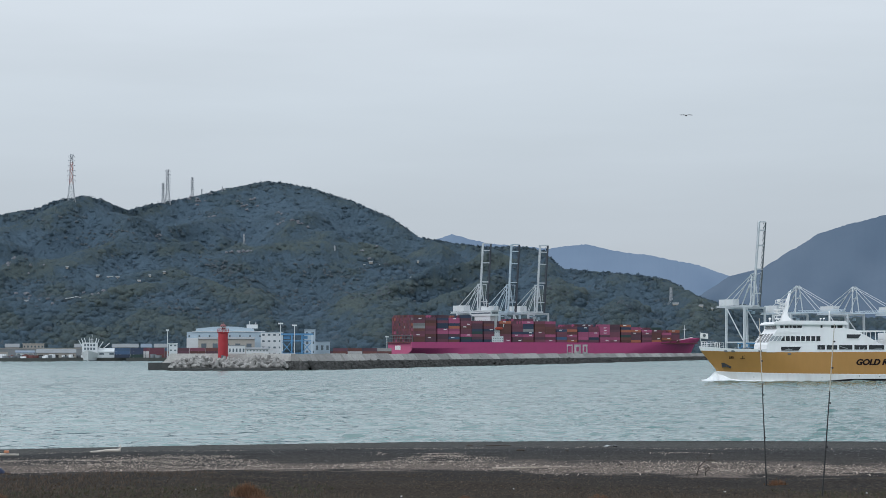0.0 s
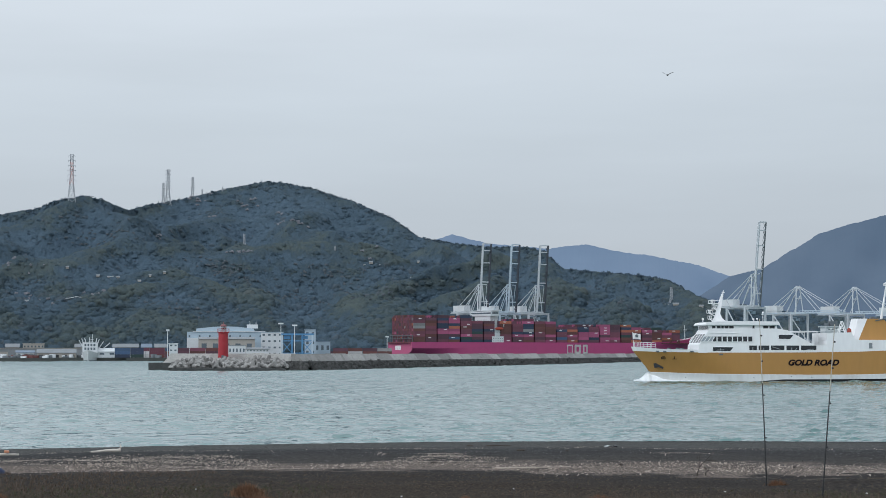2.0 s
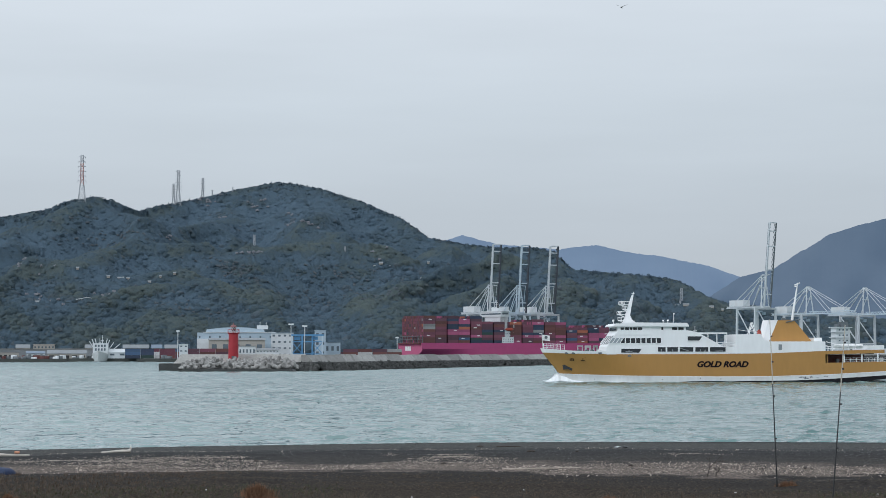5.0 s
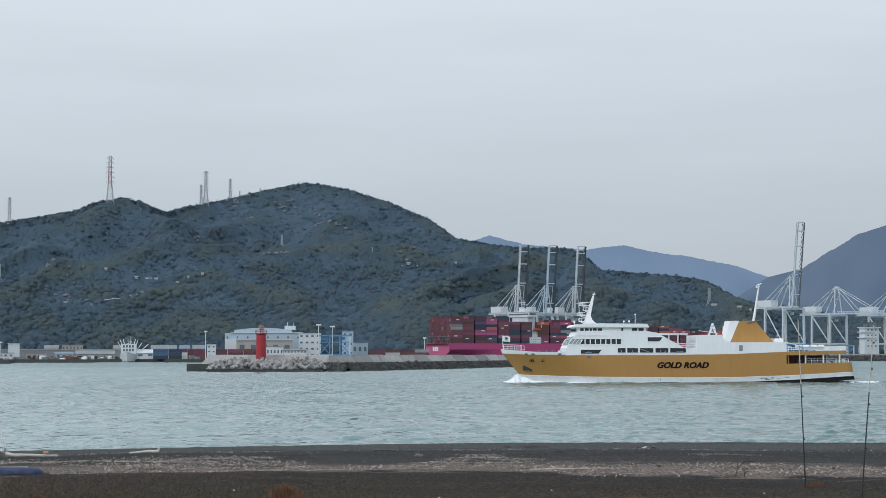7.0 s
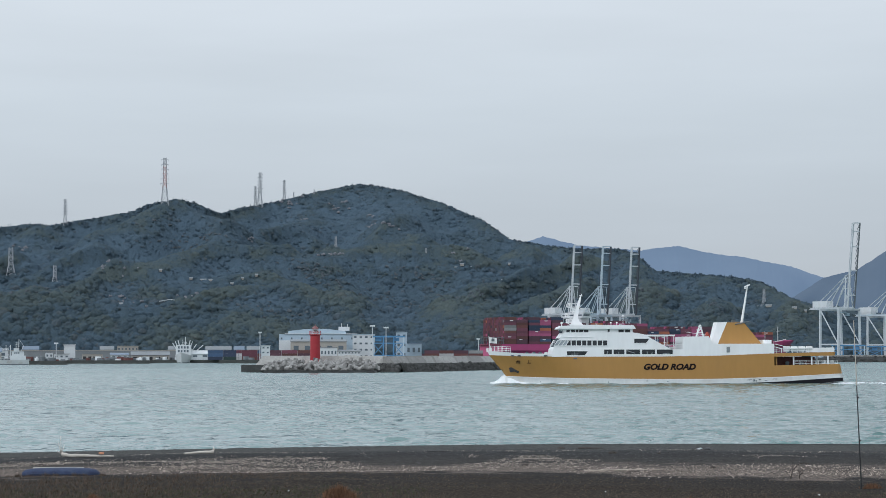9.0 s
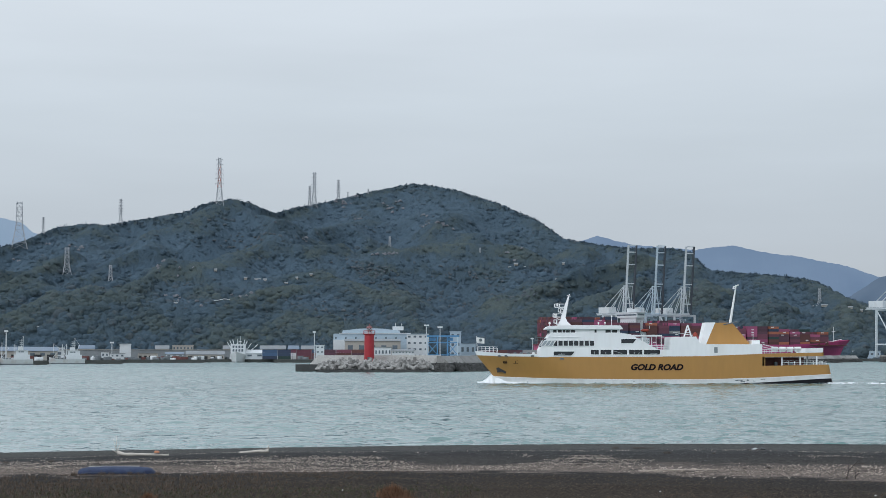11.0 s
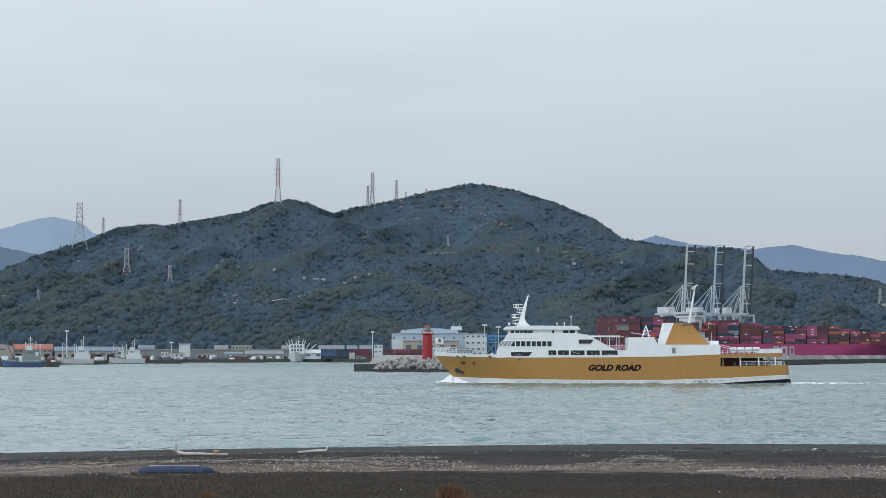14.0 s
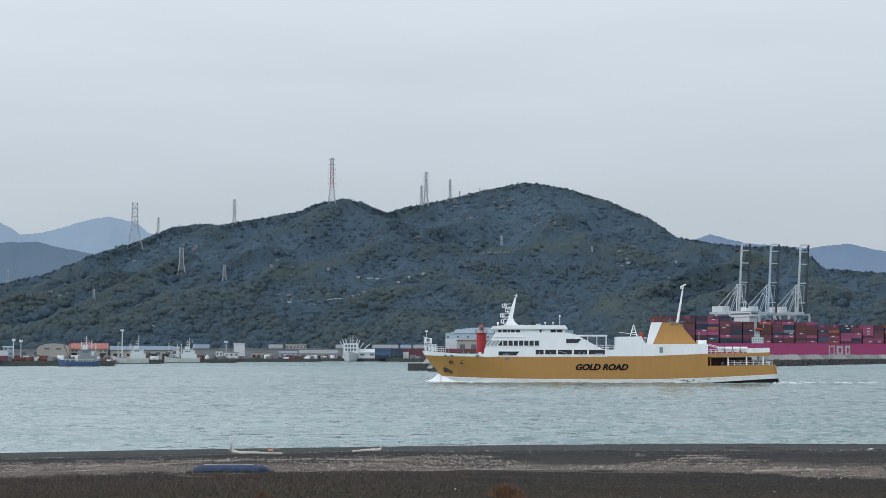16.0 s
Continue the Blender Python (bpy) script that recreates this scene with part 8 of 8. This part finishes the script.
def log(p, q, r, label, roots=0.0, name="driftwood_log", material=M_LOG):
    """A barkless trunk, bowed and tapering."""
    z0, z1 = ground_z(*p), ground_z(*q)
    a, b = Vector((*p, z0 + r * 0.6)), Vector((*q, z1 + r * 0.6))
    bm = B()
    side = (b - a).normalized().cross(Vector((0, 0, 1)))
    rings = []
    for i in range(15):
        s = i / 14
        c = a.lerp(b, s) + Vector((0, 0, 0.25 * r * math.sin(s * 5) + 0.12 * roots * max(0.0, 1 - s * 6))) + side * 0.1 * math.sin(s * 4)
        rr = r * (1 - 0.45 * s) * (1 + 0.12 * math.sin(i * 2.1))
        rings.append([bm.verts.new(c + (side * math.cos(2 * math.pi * k / 8) + Vector((0, 0, 1)) * math.sin(2 * math.pi * k / 8)) * rr) for k in range(8)])
    for u, v in zip(rings, rings[1:]):
        for k in range(8):
            bm.faces.new((u[k], u[(k + 1) % 8], v[(k + 1) % 8], v[k]))
    bm.faces.new(rings[0])
    bm.faces.new(rings[-1][::-1])
    if roots:
        for dx, dz in ((-0.25, 0.75), (-0.1, 0.95), (0.12, 0.5), (-0.4, 0.25)):
            bar(bm, a + Vector((0, 0, r)), a + Vector((dx * roots, 0.1, dz * roots + r)), 0.05, 5, 0.015)
    return tagged(link(name, bm, material, smooth=True), label, "driftwood")


log((-25.1, 106.0), (-22.4, 106.4), 0.11, "pale barkless log with upturned roots on the shingle", 1.0)
log((-17.7, 110.6), (-19.3, 110.3), 0.1, "pale bent log on the shingle", 0.3)
log((1.9, 78.4), (5.0, 78.9), 0.032, "long thin weathered pole lying on the litter", material=M_STRAW)
log((-6.0, 112.5), (-4.6, 112.8), 0.04, "short weathered branch on dark shingle", material=M_PEBBLE)
log((2.6, 121.0), (4.1, 121.6), 0.05, "thin dark branch at the water's edge", material=M_TWIG)
x, y = -23.0, 106.15
bm = B()
box(bm, (0, 0, 0.1), (0.26, 0.2, 0.12))
bmesh.ops.bevel(bm, geom=bm.edges[:], offset=0.02, segments=1, affect="EDGES")
fl = tagged(link("float", bm, mat("faded_orange_plastic", (0.6, 0.27, 0.15), 0.5, size=0.3)), "faded orange plastic float resting against the log", "float")
fl.matrix_basis = pose(x, y, ground_z(x, y) + 0.12, 0, 0, 6)


def rubbish(x, y, size, material, label, seed, name="rubbish_heap"):
    bm = B()
    bmesh.ops.create_icosphere(bm, subdivisions=3, radius=1.0)
    for v in bm.verts:
        v.co *= 1 + 0.55 * noise.noise(v.co * 2.3 + Vector((seed, 0, 0)))
        v.co = Vector((v.co.x * size, v.co.y * size * 0.5, max(-0.05, v.co.z * size * 0.36)))
    ob = tagged(link(name, bm, material), label, "rubbish")
    ob.matrix_basis = pose(x, y, ground_z(x, y) + 0.03, 0, 0, seed * 40)


rubbish(9.35, 114.8, 0.22, M_GREYHULL, "crumpled white plastic sheet on the shingle", 1)
rubbish(9.75, 114.5, 0.3, M_ROD, "dark crumpled sheeting on the shingle", 2)
rubbish(9.45, 114.2, 0.13, M_ROD, "dark crumpled sheeting on the shingle", 5)
rubbish(9.05, 114.9, 0.2, M_PEBBLE, "grey crumpled sheeting on the shingle", 3)
for i, (x, y, s) in enumerate(((4.1, 106.0, 0.22), (-0.4, 84.0, 0.12), (6.4, 104.0, 0.14), (-26.5, 98.0, 0.3), (-28.5, 97.0, 0.2), (1.6, 121.5, 0.2), (-9.0, 92.0, 0.12), (13.6, 78.0, 0.12), (7.0, 79.5, 0.12))):
    rubbish(x, y, s, M_TWIG, "dark waterlogged wood on the shingle", 4 + i, "wood_lump")
for i, (x, y) in enumerate(((-3.0, 56.8), (-1.2, 58.2), (3.4, 55.2), (12.6, 60.0), (-7.6, 62.0), (2.2, 63.0), (8.6, 61.5))):
    rubbish(x, y, 0.04, M_RAFT, "small scrap of white litter", 20 + i, "litter_scrap")


def dead_branch(x, y, high, seed, label):
    rng = random.Random(seed)
    bm = B()

    def grow(p, way, l, w, n):
        q = p + way * l
        bar(bm, p, q, w, 5, w * 0.7)
        if n:
            for k in range(rng.choice((2, 3))):
                turn = Euler((rng.uniform(-0.7, 0.7), rng.uniform(-0.9, 0.9), 0)).to_matrix()
                grow(q, (turn @ way).normalized(), l * rng.uniform(0.6, 0.85), w * 0.65, n - 1)
    grow(Vector((0, 0, -0.05)), Vector((rng.uniform(-0.3, 0.3), 0, 1)).normalized(), high * 0.35, 0.05, 3)
    ob = tagged(link("dead_branch", bm, M_TWIG), label, "branch")
    ob.matrix_basis = pose(x, y, ground_z(x, y))


dead_branch(9.2, 73.2, 1.05, 2, "bare dark branch standing in the shingle")
dead_branch(9.5, 73.0, 0.5, 5, "bare dark branch standing in the shingle")
dead_branch(-19.6, 80.0, 0.5, 7, "bare dark twig standing in the grass")


# ---- a bird over the bay ----
def build_bird():
    b = thing("bird", pose(28.4, 233.3, 34.1), "dark kite flapping over the water", "bird")
    m = mat("dark_brown_feathers", (0.03, 0.026, 0.022), 0.8, size=0.1, vary=0.3)
    bm = B()
    rings = [(-0.3, 0.02), (-0.22, 0.07), (-0.05, 0.1), (0.12, 0.08), (0.22, 0.055), (0.29, 0.05), (0.34, 0.015)]
    lathe(bm, [(r, z) for z, r in rings], 10)
    bm.transform(Matrix.Rotation(radians(-90), 4, "X"))
    part("body", bm, m, b)
    bm = B()
    prism(bm, [(-0.05, -0.26), (-0.13, -0.52), (0, -0.47), (0.13, -0.52), (0.05, -0.26)], -0.01, 0.01)
    bm.transform(Matrix.Rotation(radians(-90), 4, "X") @ Matrix.Diagonal((1, 1, -1, 1)))
    part("tail", bm, m, b)
    wings = []
    for sd in (1, -1):
        bm = B()
        top = [(0, 0.14, 0.02), (0.22, 0.2, 0.05), (0.45, 0.16, 0.04), (0.74, -0.02, 0.0)]
        low = [(0, -0.16, 0.0), (0.22, -0.14, 0.03), (0.45, -0.16, 0.02), (0.7, -0.14, -0.01)]
        for dz in (0.0, -0.03):
            a = [bm.verts.new((sd * x, y, z + dz)) for x, y, z in top]
            c = [bm.verts.new((sd * x, y, z + dz)) for x, y, z in low]
            for i in range(3):
                bm.faces.new((a[i], a[i + 1], c[i + 1], c[i]))
        w = part("wing", bm, m, b)
        w.location = (sd * 0.05, 0.02, 0.04)
        wings.append((w, sd))
    return b, wings


BIRD, WINGS = build_bird()


# ---- what moves ----
def motions():
    rows = []
    h = radians(-3.673)
    ahead = Vector((-math.cos(h), math.sin(h), 0))
    # way made good along the course, and the slow settling of the hull in the swell
    way = [(0.0, -25.6, 0.24), (1.0, -17.45, 0.22), (2.0, -9.4, 0.17), (3.0, -1.4, 0.09), (5.5, 18.51, -0.07), (7.0, 30.41, -0.19), (8.0, 38.31, -0.24), (9.5, 50.08, -0.34), (12.0, 69.52, -0.51), (13.0, 77.29, -0.58), (14.0, 85.02, -0.63), (15.0, 92.69, -0.64), (16.0, 100.38, -0.65)]
    for t, run, sink in way:
        p = (Vector((76.18, 477.0, sink + 0.3)) + ahead * run) * 0.955
        rows.append((t, pose(p.x, p.y, p.z, 0, 0, 180 + 3.673)))
    walk(FERRY, rows)
    # foam stays on the water while the hull rides higher or lower
    for foam in FERRY.children:
        if foam.name.startswith(("bow_wave", "wake")):
            walk(foam, [(t, pose(0, 0, (0.12 if foam.name.startswith("bow") else -0.1) - sink - 0.3)) for t, run, sink in way])
    walk(water, [(0.0, pose(0, 0, 0)), (8.0, pose(-3.2, -2.0, 0)), (16.0, pose(-6.4, -4.0, 0))])

    # the bird climbs away over the bay; its wings beat about two and a half times a second
    walk(BIRD, [(0.0, pose(28.4, 233.3, 34.1, 10)), (1.0, pose(27.7, 236.4, 36.7, 10)), (2.0, pose(26.9, 239.5, 39.7, 10)), (3.2, pose(24.6, 243.4, 43.6, 10)), (6.0, pose(19.0, 252.0, 53.0, 10)), (11.0, pose(6.0, 268.0, 70.0, 10)), (16.0, pose(-8.0, 285.0, 88.0, 10))])
    beat = {0.0: 2, 0.1: 20, 0.2: 24, 0.3: 0, 0.4: -26, 0.5: 6, 0.6: 30, 0.7: 0, 0.8: -30, 0.9: 0, 1.0: 26, 1.1: 10, 1.2: -14, 1.3: -6, 1.4: 0, 1.5: 16, 1.6: 26, 1.7: 0, 1.8: -26, 1.9: 4, 2.0: 28, 2.1: 0, 2.2: -28, 2.3: 10, 2.4: 4, 2.5: -26, 2.6: 4, 2.7: 30, 2.8: 0, 2.9: -10, 3.0: 20, 3.1: 0, 3.2: -26}
    for wing, side in WINGS:
        at = wing.location.copy()
        rows = []
        for i in range(161):
            t = i / 10
            a = beat.get(t, 26 * math.sin(2 * math.pi * 2.45 * t))
            rows.append((t, pose(at.x, at.y, at.z, 0, -side * a, 0)))
        walk(wing, rows)


motions()
